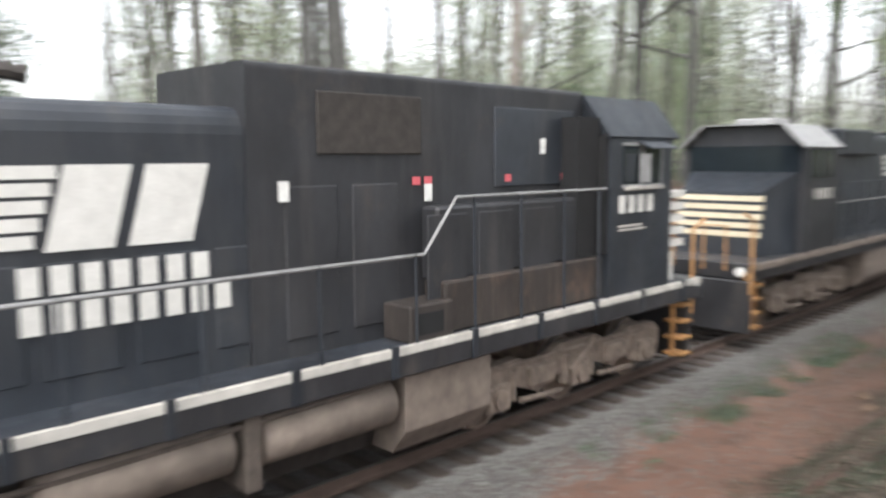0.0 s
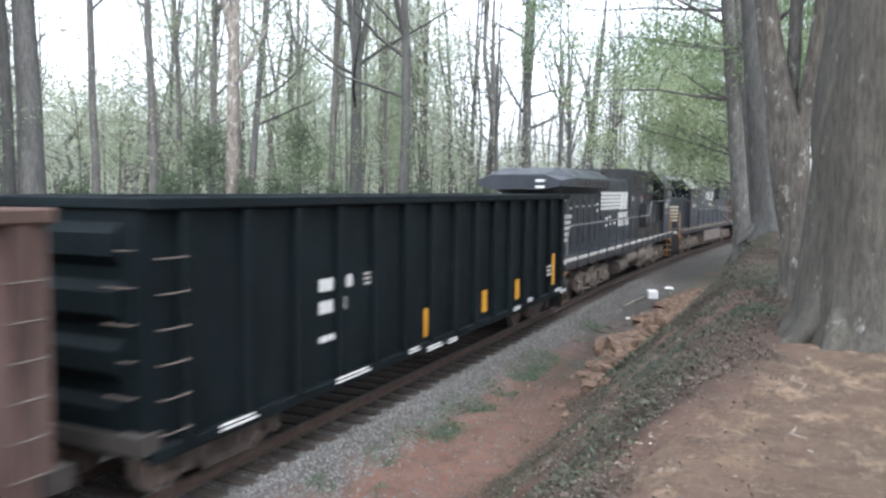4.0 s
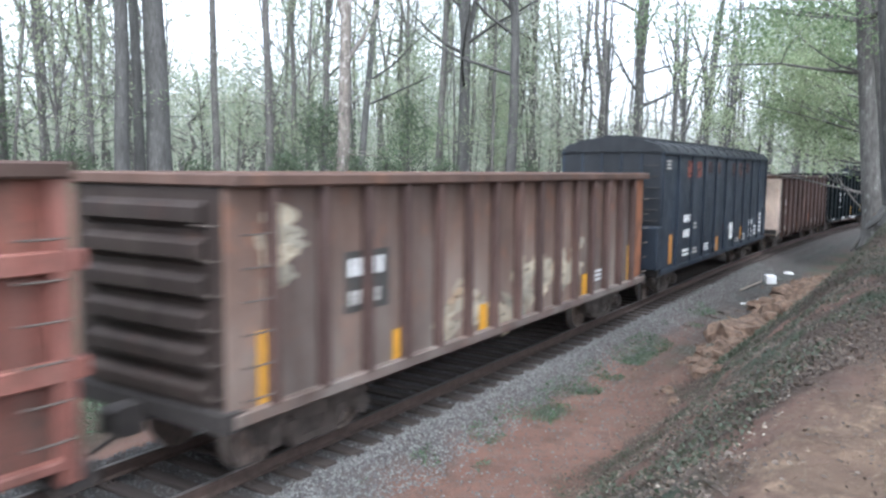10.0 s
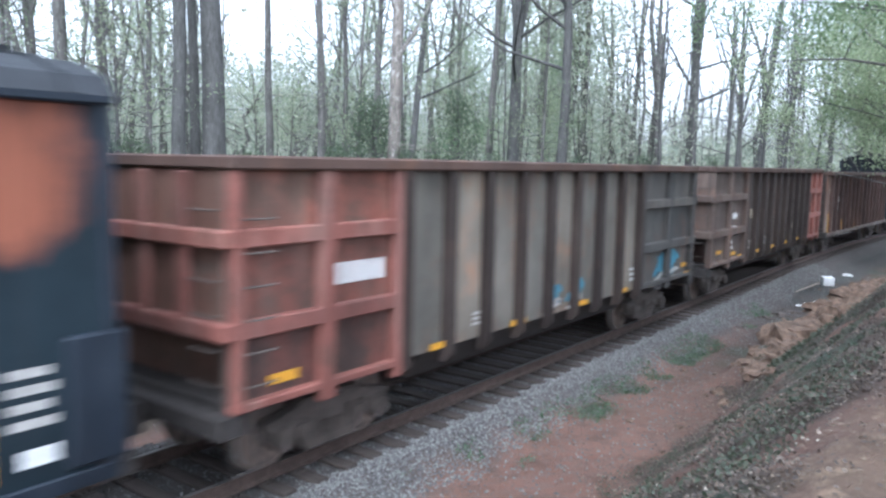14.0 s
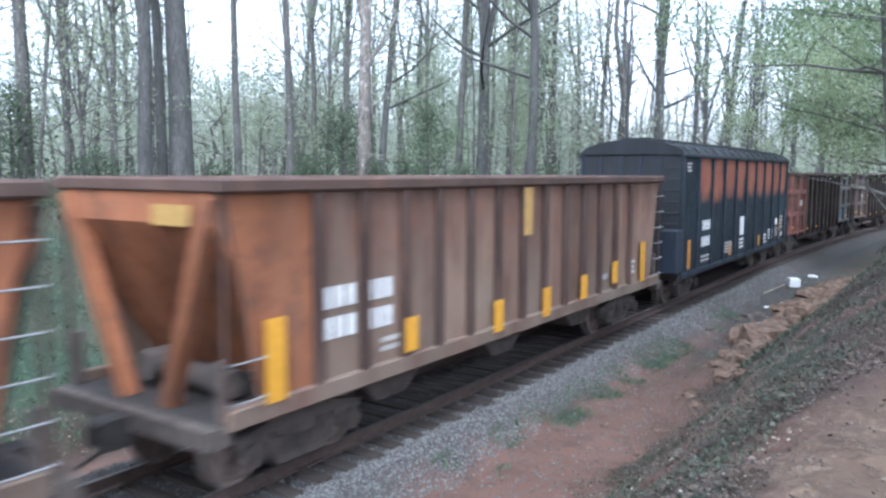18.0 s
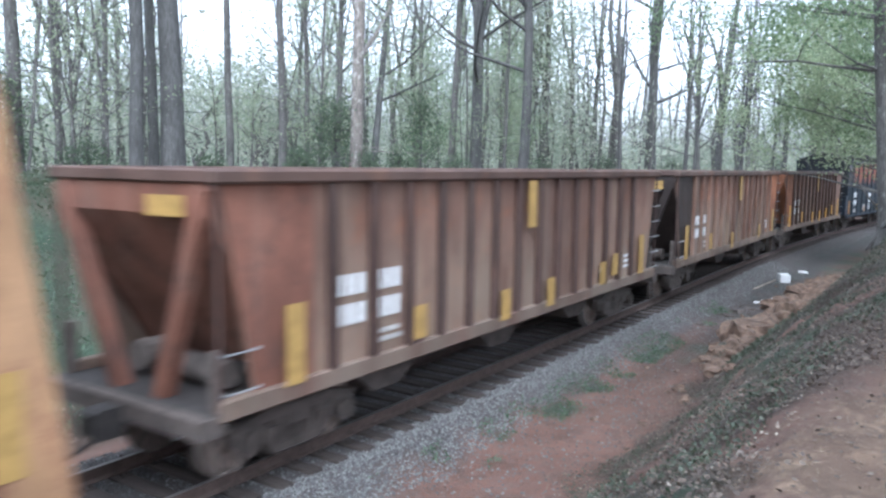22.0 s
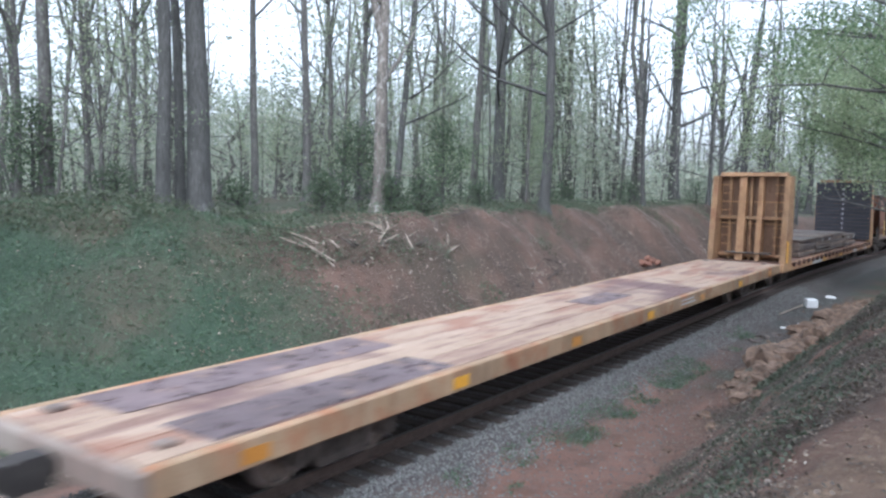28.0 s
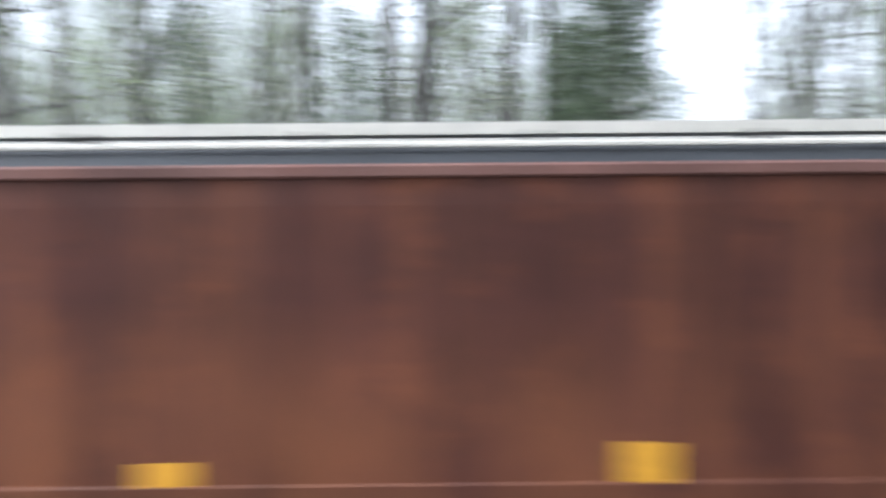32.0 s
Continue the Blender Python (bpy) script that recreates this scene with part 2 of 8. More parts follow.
M = {
    "black": painted("black_car_paint", (0.0065, 0.0115, 0.0145), (0.012, 0.016, 0.018), (0.022, 0.024, 0.026), 0.25, 0.2, 0.6),
    "brown": painted("brown_car_paint", (0.14, 0.085, 0.074), (0.18, 0.09, 0.065), (0.19, 0.145, 0.128), 0.4, 0.45, seed=1),
    "rib_red": painted("brown_red_post_paint", (0.105, 0.064, 0.056), (0.13, 0.07, 0.054), (0.14, 0.105, 0.092), 0.4, 0.4, seed=31),
    "brown_rim": painted("rusty_rim", (0.125, 0.077, 0.062), (0.155, 0.083, 0.055), (0.125, 0.09, 0.076), 0.5, 0.3, seed=2),
    "cream": painted("cream_end_paint", (0.76, 0.61, 0.51), (0.5, 0.27, 0.17), (0.76, 0.65, 0.57), 0.38, 0.5, seed=3),
    "roof_black": painted("tarred_roof_paint", (0.016, 0.02, 0.026), (0.033, 0.036, 0.04), (0.05, 0.053, 0.058), 0.3, 0.3, 0.6, seed=34),
    "navy": painted("slate_navy_paint", (0.0165, 0.027, 0.045), (0.026, 0.035, 0.05), (0.048, 0.057, 0.074), 0.3, 0.35, 0.55, seed=5),
    "navyburnt": patched("burnt_navy_paint", (0.014, 0.026, 0.036), (0.3, 0.105, 0.06), (0.05, 0.05, 0.055), 1.489, 7.444),
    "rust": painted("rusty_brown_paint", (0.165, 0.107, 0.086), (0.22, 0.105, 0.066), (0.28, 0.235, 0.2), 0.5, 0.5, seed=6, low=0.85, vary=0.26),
    "orange": painted("rust_orange_paint", (0.37, 0.132, 0.052), (0.17, 0.075, 0.045), (0.34, 0.18, 0.11), 0.6, 0.5, seed=7),
    "rust_end": painted("rust_red_end_paint", (0.25, 0.105, 0.068), (0.12, 0.065, 0.05), (0.27, 0.17, 0.125), 0.55, 0.5, seed=39),
    "grey": painted("dark_grey_paint", (0.1, 0.085, 0.074), (0.17, 0.093, 0.064), (0.21, 0.175, 0.15), 0.45, 0.5, seed=8, vary=0.35),
    "grey_pale": painted("worn_grey_paint", (0.215, 0.195, 0.165), (0.25, 0.155, 0.105), (0.37, 0.315, 0.245), 0.5, 0.55, seed=9, vary=0.28),
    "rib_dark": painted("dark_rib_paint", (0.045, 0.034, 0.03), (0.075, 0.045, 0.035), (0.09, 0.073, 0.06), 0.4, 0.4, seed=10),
    "red": painted("faded_red_paint", (0.28, 0.1, 0.078), (0.14, 0.068, 0.053), (0.36, 0.22, 0.18), 0.55, 0.6, seed=11),
    "red_panel": painted("rubbed_red_panel", (0.3, 0.1, 0.072), (0.11, 0.066, 0.052), (0.28, 0.19, 0.15), 0.75, 0.6, seed=35, vary=0.45),
    "end_brown": painted("dark_brown_end_paint", (0.12, 0.06, 0.045), (0.06, 0.045, 0.038), (0.16, 0.11, 0.085), 0.6, 0.5, seed=36, vary=0.3),
    "panelgrey": painted("slate_grey_panel", (0.1, 0.095, 0.088), (0.15, 0.09, 0.065), (0.2, 0.175, 0.15), 0.4, 0.5, seed=37, vary=0.3),
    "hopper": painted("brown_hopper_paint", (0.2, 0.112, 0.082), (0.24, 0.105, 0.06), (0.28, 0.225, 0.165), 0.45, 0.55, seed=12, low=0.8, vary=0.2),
    "hopper_grey": painted("dusty_hopper_paint", (0.2, 0.15, 0.115), (0.2, 0.1, 0.06), (0.27, 0.23, 0.18), 0.35, 0.5, seed=13),
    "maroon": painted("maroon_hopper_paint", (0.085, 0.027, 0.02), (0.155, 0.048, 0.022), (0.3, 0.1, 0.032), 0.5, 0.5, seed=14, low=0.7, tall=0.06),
    "chord_red": painted("faded_maroon_chord", (0.2, 0.1, 0.085), (0.16, 0.06, 0.045), (0.24, 0.15, 0.12), 0.4, 0.3, seed=33),
    "loco": painted("locomotive_black_paint", (0.026, 0.033, 0.046), (0.05, 0.05, 0.052), (0.085, 0.08, 0.078), 0.3, 0.35, 0.45, seed=15),
    "loco_dusty": painted("dusty_black_panel", (0.033, 0.035, 0.042), (0.06, 0.052, 0.05), (0.09, 0.08, 0.075), 0.4, 0.45, 0.5, seed=16),
    "yard": painted("bulkhead_yellow_paint", (0.47, 0.27, 0.13), (0.22, 0.095, 0.055), (0.44, 0.28, 0.17), 0.52, 0.5, seed=17),
    # rusty, and about half the frame's tone to paint in the recess shade
    "bulkhead_back": painted("shaded_rusty_bulkhead_sheet", (0.24, 0.135, 0.078), (0.13, 0.07, 0.045), (0.3, 0.19, 0.12), 0.5, 0.5, seed=40),
    "flat": painted("flatcar_yellow_paint", (0.43, 0.295, 0.175), (0.34, 0.14, 0.065), (0.47, 0.36, 0.255), 0.58, 0.45, seed=18),
    "grime": plain("dusty_running_gear", (0.09, 0.073, 0.062), 0.9, 0, 0.45, 5),
    "grime_dark": plain("greasy_running_gear", (0.035, 0.03, 0.027), 0.8, 0, 0.4, 6),
    "gear_dust": plain("dusty_locomotive_gear", (0.185, 0.148, 0.122), 0.9, 0, 0.45, 5),
    # near-black colour that paints the shade of hollows on the locomotive
    "recess_shade": plain("painted_recess_shade", (0.008, 0.008, 0.009), 0.9, 0, 0.2, 5),
    "loco_brown": painted("road_dusted_black_panel", (0.045, 0.04, 0.039), (0.09, 0.062, 0.05), (0.13, 0.1, 0.082), 0.5, 0.5, seed=38),
    "tank": plain("dusty_tank_paint", (0.175, 0.143, 0.12), 0.85, 0, 0.35, 3),
    "wheel": plain("steel_wheel", (0.25, 0.2, 0.168), 0.55, 0.3, 0.4, 7),
    "tread": plain("polished_tread", (0.55, 0.53, 0.5), 0.3, 0.9, 0.15, 9),
    "yellow": plain("yellow_reflector", (0.66, 0.33, 0.03), 0.5, 0, 0.18, 9, 0.05),
    "amber": plain("dull_amber_reflector", (0.46, 0.2, 0.035), 0.5, 0, 0.25, 9, 0.05),
    "yellow_old": plain("faded_yellow_marker", (0.4, 0.25, 0.075), 0.6, 0, 0.3, 6, 0.05),
    "white": plain("white_marking", (0.72, 0.72, 0.7), 0.6, 0, 0.2, 8, 0.05),
    "white_dim": plain("dusty_white_marking", (0.42, 0.4, 0.37), 0.7, 0, 0.35, 8, 0.05),
    "logo": plain("white_logo_paint", (0.62, 0.61, 0.58), 0.5, 0, 0.12, 5, 0.05),
    "sill_white": plain("dusty_white_sill_paint", (0.5, 0.48, 0.44), 0.6, 0, 0.3, 3, 0.05),
    "stripe": plain("cream_safety_stripe", (0.6, 0.52, 0.38), 0.5, 0, 0.2, 6, 0.05),
    "stepyellow": plain("dull_yellow_step", (0.44, 0.24, 0.1), 0.6, 0, 0.4, 6),
    "pink": plain("pink_label", (0.6, 0.12, 0.14), 0.5, 0, 0.1, 9, 0.0),
    "blue": painted("sky_blue_spray_paint", (0.06, 0.34, 0.5), (0.2, 0.36, 0.42), (0.3, 0.4, 0.42), 0.4, 0.4, seed=19, ragged=0.24),
    "board_line": plain("chalky_white_line", (0.4, 0.39, 0.4), 0.8, 0, 0.4, 9, 0.05),
    "spray": painted("pale_spray_paint", (0.5, 0.44, 0.34), (0.33, 0.2, 0.11), (0.52, 0.5, 0.45), 0.45, 0.6, seed=20, ragged=0.37, vary=0.28),
    "panelbrown": painted("brown_grey_panel", (0.13, 0.095, 0.08), (0.17, 0.09, 0.06), (0.22, 0.18, 0.15), 0.45, 0.5, seed=27),
    "bankleaf": leafy("faded_leaf_litter", (0.1, 0.072, 0.056), (0.2, 0.145, 0.113), (0.36, 0.28, 0.23), 0.08),
    "glass": plain("dark_cab_glass", (0.015, 0.02, 0.025), 0.08, 0, 0.2, 3, 0.0),
    "roofpale": plain("pale_cab_roof", (0.3, 0.3, 0.3), 0.6, 0, 0.25, 4),
    "roofcream": plain("cream_hopper_roof", (0.6, 0.58, 0.52), 0.6, 0, 0.2, 4),
    "board": plain("tarred_bulkhead_board", (0.05, 0.048, 0.056), 0.8, 0, 0.4, 2.5, 0.4, (0.3, 0.3, 6)),
    "plate": painted("mill_scale_plate", (0.255, 0.195, 0.165), (0.26, 0.155, 0.11), (0.38, 0.315, 0.27), 0.4, 0.4, 0.75, seed=21, vary=0.3),
    "timber": plain("brown_dunnage_timber", (0.22, 0.13, 0.085), 0.85, 0, 0.4, 4, 0.3, (0.3, 1, 1)),
    "steel": plain("galvanised_steel", (0.3, 0.3, 0.3), 0.5, 0.5, 0.25, 6),
    "railside": plain("rusty_rail_side", (0.1, 0.07, 0.057), 0.8, 0.1, 0.35, 6),
    "railhead": plain("worn_rail_head", (0.2, 0.18, 0.17), 0.45, 0.6, 0.25, 5),
    # brown post paint, darkened to carry the shading of the ribs
    "rib_brown_shade": painted("shaded_brown_post_paint", (0.085, 0.05, 0.041), (0.12, 0.062, 0.045), (0.13, 0.095, 0.075), 0.4, 0.5, seed=28),
    "tie": plain("weathered_tie_timber", (0.06, 0.047, 0.04), 0.9, 0, 0.5, 3, 0.5, (3, 0.4, 3)),
    "stone": plain("ballast_stone", (0.2, 0.165, 0.135), 0.9, 0, 0.4, 2, 0.3),
    "rock": plain("tan_bank_rock", (0.15, 0.1, 0.07), 0.95, 0, 0.7, 4.5, 1.0),
    "straw": leafy("dry_straw", (0.1, 0.066, 0.043), (0.19, 0.13, 0.085), (0.28, 0.215, 0.15), 0.1),
    "litterwhite": plain("white_plastic", (0.75, 0.75, 0.74), 0.4, 0, 0.08, 5, 0.02),
    "stick": plain("dead_grey_wood", (0.27, 0.222, 0.18), 0.9, 0, 0.4, 4, 0.4),
    "darkstick": plain("dark_fallen_branch", (0.06, 0.048, 0.04), 0.9, 0, 0.4, 4, 0.4),
    "deckpurple": painted("worn_purple_deck_paint", (0.17, 0.13, 0.145), (0.42, 0.28, 0.2), (0.22, 0.16, 0.16), 0.38, 0.3, seed=25, tall=1.0, ragged=0.37),
    "burnt": painted("burnt_orange_patch", (0.13, 0.06, 0.05), (0.05, 0.04, 0.045), (0.09, 0.06, 0.06), 0.5, 0.4, seed=26, ragged=0.42),
    "burntorange": painted("faded_orange_patch", (0.26, 0.075, 0.05), (0.1, 0.05, 0.045), (0.2, 0.09, 0.07), 0.4, 0.5, seed=29, ragged=0.4),
    "clay": plain("red_clay", (0.19, 0.085, 0.055), 0.95, 0, 0.3, 4, 0.4),
    "bark": bark("grey_brown_bark", (0.138, 0.131, 0.12), (0.26, 0.26, 0.24), 0.1),
    "bark_dark": bark("dark_bark", (0.09, 0.089, 0.084), (0.19, 0.19, 0.17), 0.07),
    "bark_pale": bark("pale_grey_bark", (0.2, 0.175, 0.15), (0.36, 0.34, 0.31), 0.14),
    # bark darkened to paint in the shade on the side facing the viewer
    "bark_shade": bark("shaded_folded_bark", (0.092, 0.085, 0.07), (0.2, 0.2, 0.175), 0.075),
    "bark_lichen": bark("lichened_bark", (0.15, 0.133, 0.113), (0.34, 0.33, 0.29), 0.1),
    "leaf": leafy("young_green_leaf", (0.112, 0.17, 0.088), (0.182, 0.252, 0.13), (0.262, 0.325, 0.188)),
    # pale green, lightened further to paint in the glare of bright sky
    "leaf_pale": leafy("glare_pale_spring_leaf", (0.24, 0.305, 0.172), (0.33, 0.39, 0.228), (0.41, 0.435, 0.3)),
    # paler than real leaves: distance haze is painted into this colour
    "leaf_hazed": leafy("far_foliage", (0.25, 0.29, 0.22), (0.36, 0.39, 0.3), (0.44, 0.44, 0.35)),
    "leaf_dark": leafy("cedar_green", (0.062, 0.09, 0.055), (0.1, 0.135, 0.08), (0.15, 0.18, 0.115)),
    "grass": leafy("bank_grass", (0.046, 0.082, 0.044), (0.062, 0.105, 0.054), (0.088, 0.128, 0.072), 0.15),
    "weed": leafy("olive_weed", (0.055, 0.07, 0.042), (0.085, 0.105, 0.062), (0.13, 0.14, 0.088), 0.3),
    "dryleaf": leafy("dry_leaf_litter", (0.042, 0.03, 0.021), (0.075, 0.054, 0.04), (0.15, 0.115, 0.085), 0.1),
    "bleached": leafy("bleached_leaf", (0.17, 0.125, 0.09), (0.26, 0.21, 0.16), (0.42, 0.37, 0.3), 0.1),
    "greenleaf": leafy("ground_ivy", (0.038, 0.05, 0.03), (0.058, 0.074, 0.044), (0.095, 0.1, 0.066), 0.2),
}

for key, gloss in (("black", 0.11), ("loco", 0.5), ("loco_dusty", 0.45), ("navy", 0.4), ("roof_black", 0.4)):
    M[key].node_tree.nodes["Principled BSDF"].inputs["Specular IOR Level"].default_value = gloss


# ---------- mesh tools ----------
class MB:
    """Collects vertices and faces of one mesh."""

    def __init__(self):
        self.v, self.f = [], []

    def add(self, vs, fs):
        n = len(self.v)
        self.v += vs
        self.f += [tuple(i + n for i in q) for q in fs]
        return self

    def box(self, x0, x1, y0, y1, z0, z1):
        return self.add([(x0, y0, z0), (x1, y0, z0), (x1, y1, z0), (x0, y1, z0), (x0, y0, z1), (x1, y0, z1), (x1, y1, z1), (x0, y1, z1)],
                        [(0, 3, 2, 1), (4, 5, 6, 7), (0, 1, 5, 4), (1, 2, 6, 5), (2, 3, 7, 6), (3, 0, 4, 7)])

    def cbox(self, x0, x1, y0, y1, z0, z1, c=0.02):
        """A box with chamfered edges."""
        vs, ix = [], {}
        for a, x in enumerate((x0, x1)):
            for b, y in enumerate((y0, y1)):
                for d, z in enumerate((z0, z1)):
                    ex, ey, ez = (c, -c)[a], (c, -c)[b], (c, -c)[d]
                    for k, p in enumerate(((x, y + ey, z + ez), (x + ex, y, z + ez), (x + ex, y + ey, z))):
                        ix[a, b, d, k] = len(vs)
                        vs.append(p)
        fs = []
        for a in (0, 1):
            q = [ix[a, 0, 0, 0], ix[a, 1, 0, 0], ix[a, 1, 1, 0], ix[a, 0, 1, 0]]
            fs.append(tuple(q if a else q[::-1]))
            q = [ix[0, a, 0, 1], ix[1, a, 0, 1], ix[1, a, 1, 1], ix[0, a, 1, 1]]
            fs.append(tuple(q[::-1] if a else q))
            q = [ix[0, 0, a, 2], ix[1, 0, a, 2], ix[1, 1, a, 2], ix[0, 1, a, 2]]
            fs.append(tuple(q if a else q[::-1]))
        for p in (0, 1):
            for q in (0, 1):
                e = (ix[0, p, q, 1], ix[1, p, q, 1], ix[1, p, q, 2], ix[0, p, q, 2])
                fs.append(e if (p + q) % 2 else e[::-1])
                e = (ix[p, 0, q, 0], ix[p, 1, q, 0], ix[p, 1, q, 2], ix[p, 0, q, 2])
                fs.append(e[::-1] if (p + q) % 2 else e)
                e = (ix[p, q, 0, 0], ix[p, q, 1, 0], ix[p, q, 1, 1], ix[p, q, 0, 1])
                fs.append(e if (p + q) % 2 else e[::-1])
        for a in (0, 1):
            for b in (0, 1):
                for d in (0, 1):
                    t = (ix[a, b, d, 0], ix[a, b, d, 1], ix[a, b, d, 2])
                    fs.append(t if (a + b + d) % 2 else t[::-1])
        return self.add(vs, fs)

    def prism(self, pts, y0, y1):
        """An outline in x and z, drawn out along y."""
        n = len(pts)
        return self.add([(x, y0, z) for x, z in pts] + [(x, y1, z) for x, z in pts],
                        [tuple(range(n)), tuple(range(2 * n - 1, n - 1, -1))] + [(i + n, (i + 1) % n + n, (i + 1) % n, i) for i in range(n)])

    def prism_x(self, pts, x0, x1):
        """An outline in y and z, drawn out along x."""
        n = len(pts)
        return self.add([(x0, y, z) for y, z in pts] + [(x1, y, z) for y, z in pts],
                        [tuple(range(n - 1, -1, -1)), tuple(range(n, 2 * n))] + [(i, (i + 1) % n, (i + 1) % n + n, i + n) for i in range(n)])

    def tube(self, path, radii, n=8, caps=True):
        """A round bar along a path, with a radius at each point."""
        vs, fs, side = [], [], None
        P = [Vector(p) for p in path]
        for i, p in enumerate(P):
            d = (P[min(i + 1, len(P) - 1)] - P[max(i - 1, 0)]).normalized()
            if side is None:
                side = d.orthogonal().normalized()
            side = (side - d * side.dot(d)).normalized()
            up = d.cross(side)
            r = radii[i] if isinstance(radii, (list, tuple)) else radii
            for k in range(n):
                a = 2 * math.pi * k / n
                vs.append(tuple(p + side * (r * math.cos(a)) + up * (r * math.sin(a))))
        for i in range(len(P) - 1):
            for k in range(n):
                a, b = i * n + k, i * n + (k + 1) % n
                fs.append((a, b, b + n, a + n))
        if caps:
            fs += [tuple(range(n - 1, -1, -1)), tuple(range((len(P) - 1) * n, len(P) * n))]
        return self.add(vs, fs)

    def lathe_y(self, prof, n=24, cx=0.0, cz=0.0):
        """A turned shape about the y axis; the profile is y and radius."""
        vs, fs = [], []
        for y, r in prof:
            for k in range(n):
                a = 2 * math.pi * k / n
                vs.append((cx + r * math.cos(a), y, cz + r * math.sin(a)))
        for i in range(len(prof) - 1):
            for k in range(n):
                a, b = i * n + k, i * n + (k + 1) % n
                fs.append((a, a + n, b + n, b))
        fs += [tuple(range(n)), tuple(range(len(prof) * n - 1, (len(prof) - 1) * n - 1, -1))]
        return self.add(vs, fs)

    def mesh(self, name, material, smooth=False):
        me = bpy.data.meshes.new(name)
        me.from_pydata(self.v, [], self.f)
        me.materials.append(material)
        if smooth:
            me.polygons.foreach_set("use_smooth", [True] * len(me.polygons))
        me.update()
        return me


def part(name, mb, material, parent=None, label="", smooth=False, at=None):
    """One mesh object, under its thing or part."""
    me = mb if isinstance(mb, bpy.types.Mesh) else mb.mesh(name, material, smooth)
    ob = new(name, me)
    if parent is not None:
        ob.parent = parent
    if at is not None:
        ob.location = at
    if label:
        ob["label"] = label
    return ob


def quad_cloud(name, centres, sizes, material, rng, aspect=0.6, flat=0.0, lift=0.0):
    """Many small leaf blades, each a pointed quad of its own."""
    c = np.asarray(centres, dtype=np.float64)
    n = len(c)
    s = np.asarray(sizes, dtype=np.float64).reshape(-1, 1) * np.ones((n, 1))
    a = rng.normal(size=(n, 3))
    a[:, 2] *= 1 - flat
    a /= np.linalg.norm(a, axis=1)[:, None]
    b = rng.normal(size=(n, 3))
    b[:, 2] *= 1 - flat
    b -= a * (a * b).sum(1)[:, None]
    b /= np.linalg.norm(b, axis=1)[:, None]
    mid = c + a * s * 0.1
    v = np.stack([c - a * s * 0.5, mid + b * s * aspect * 0.5, c + a * s * 0.5 + np.array([0, 0, lift]) * s, mid - b * s * aspect * 0.5], 1).reshape(-1, 3)
    me = bpy.data.meshes.new(name)
    me.vertices.add(4 * n)
    me.vertices.foreach_set("co", v.ravel())
    me.loops.add(4 * n)
    me.loops.foreach_set("vertex_index", np.arange(4 * n, dtype=np.int32))
    me.polygons.add(n)
    me.polygons.foreach_set("loop_start", np.arange(0, 4 * n, 4, dtype=np.int32))
    me.materials.append(material)
    me.update(calc_edges=True)
    me.validate()
    return me


# ---------- track line and land ----------
TRACK_Y, BEND_X, BEND_R = 8.15, 30.0, 340.0


def track(s):
    """Place and heading on the track's centre line, s metres along it."""
    if s <= BEND_X:
        return s, TRACK_Y, 0.0
    a = (s - BEND_X) / BEND_R
    return BEND_X + BEND_R * math.sin(a), TRACK_Y - BEND_R * (1 - math.cos(a)), -math.degrees(a)


def centre_y(x):
    if x <= BEND_X:
        return TRACK_Y
    d = min(x - BEND_X, 300.0)
    return TRACK_Y - (BEND_R - math.sqrt(BEND_R ** 2 - d * d))


def smooth(a, b, t):
    t = min(1.0, max(0.0, (t - a) / (b - a)))
    return t * t * (3 - 2 * t)


def wob(x, y, s, k=0.0):
    return noise.noise(Vector((x * s + k, y * s - k, k * 3.1)))


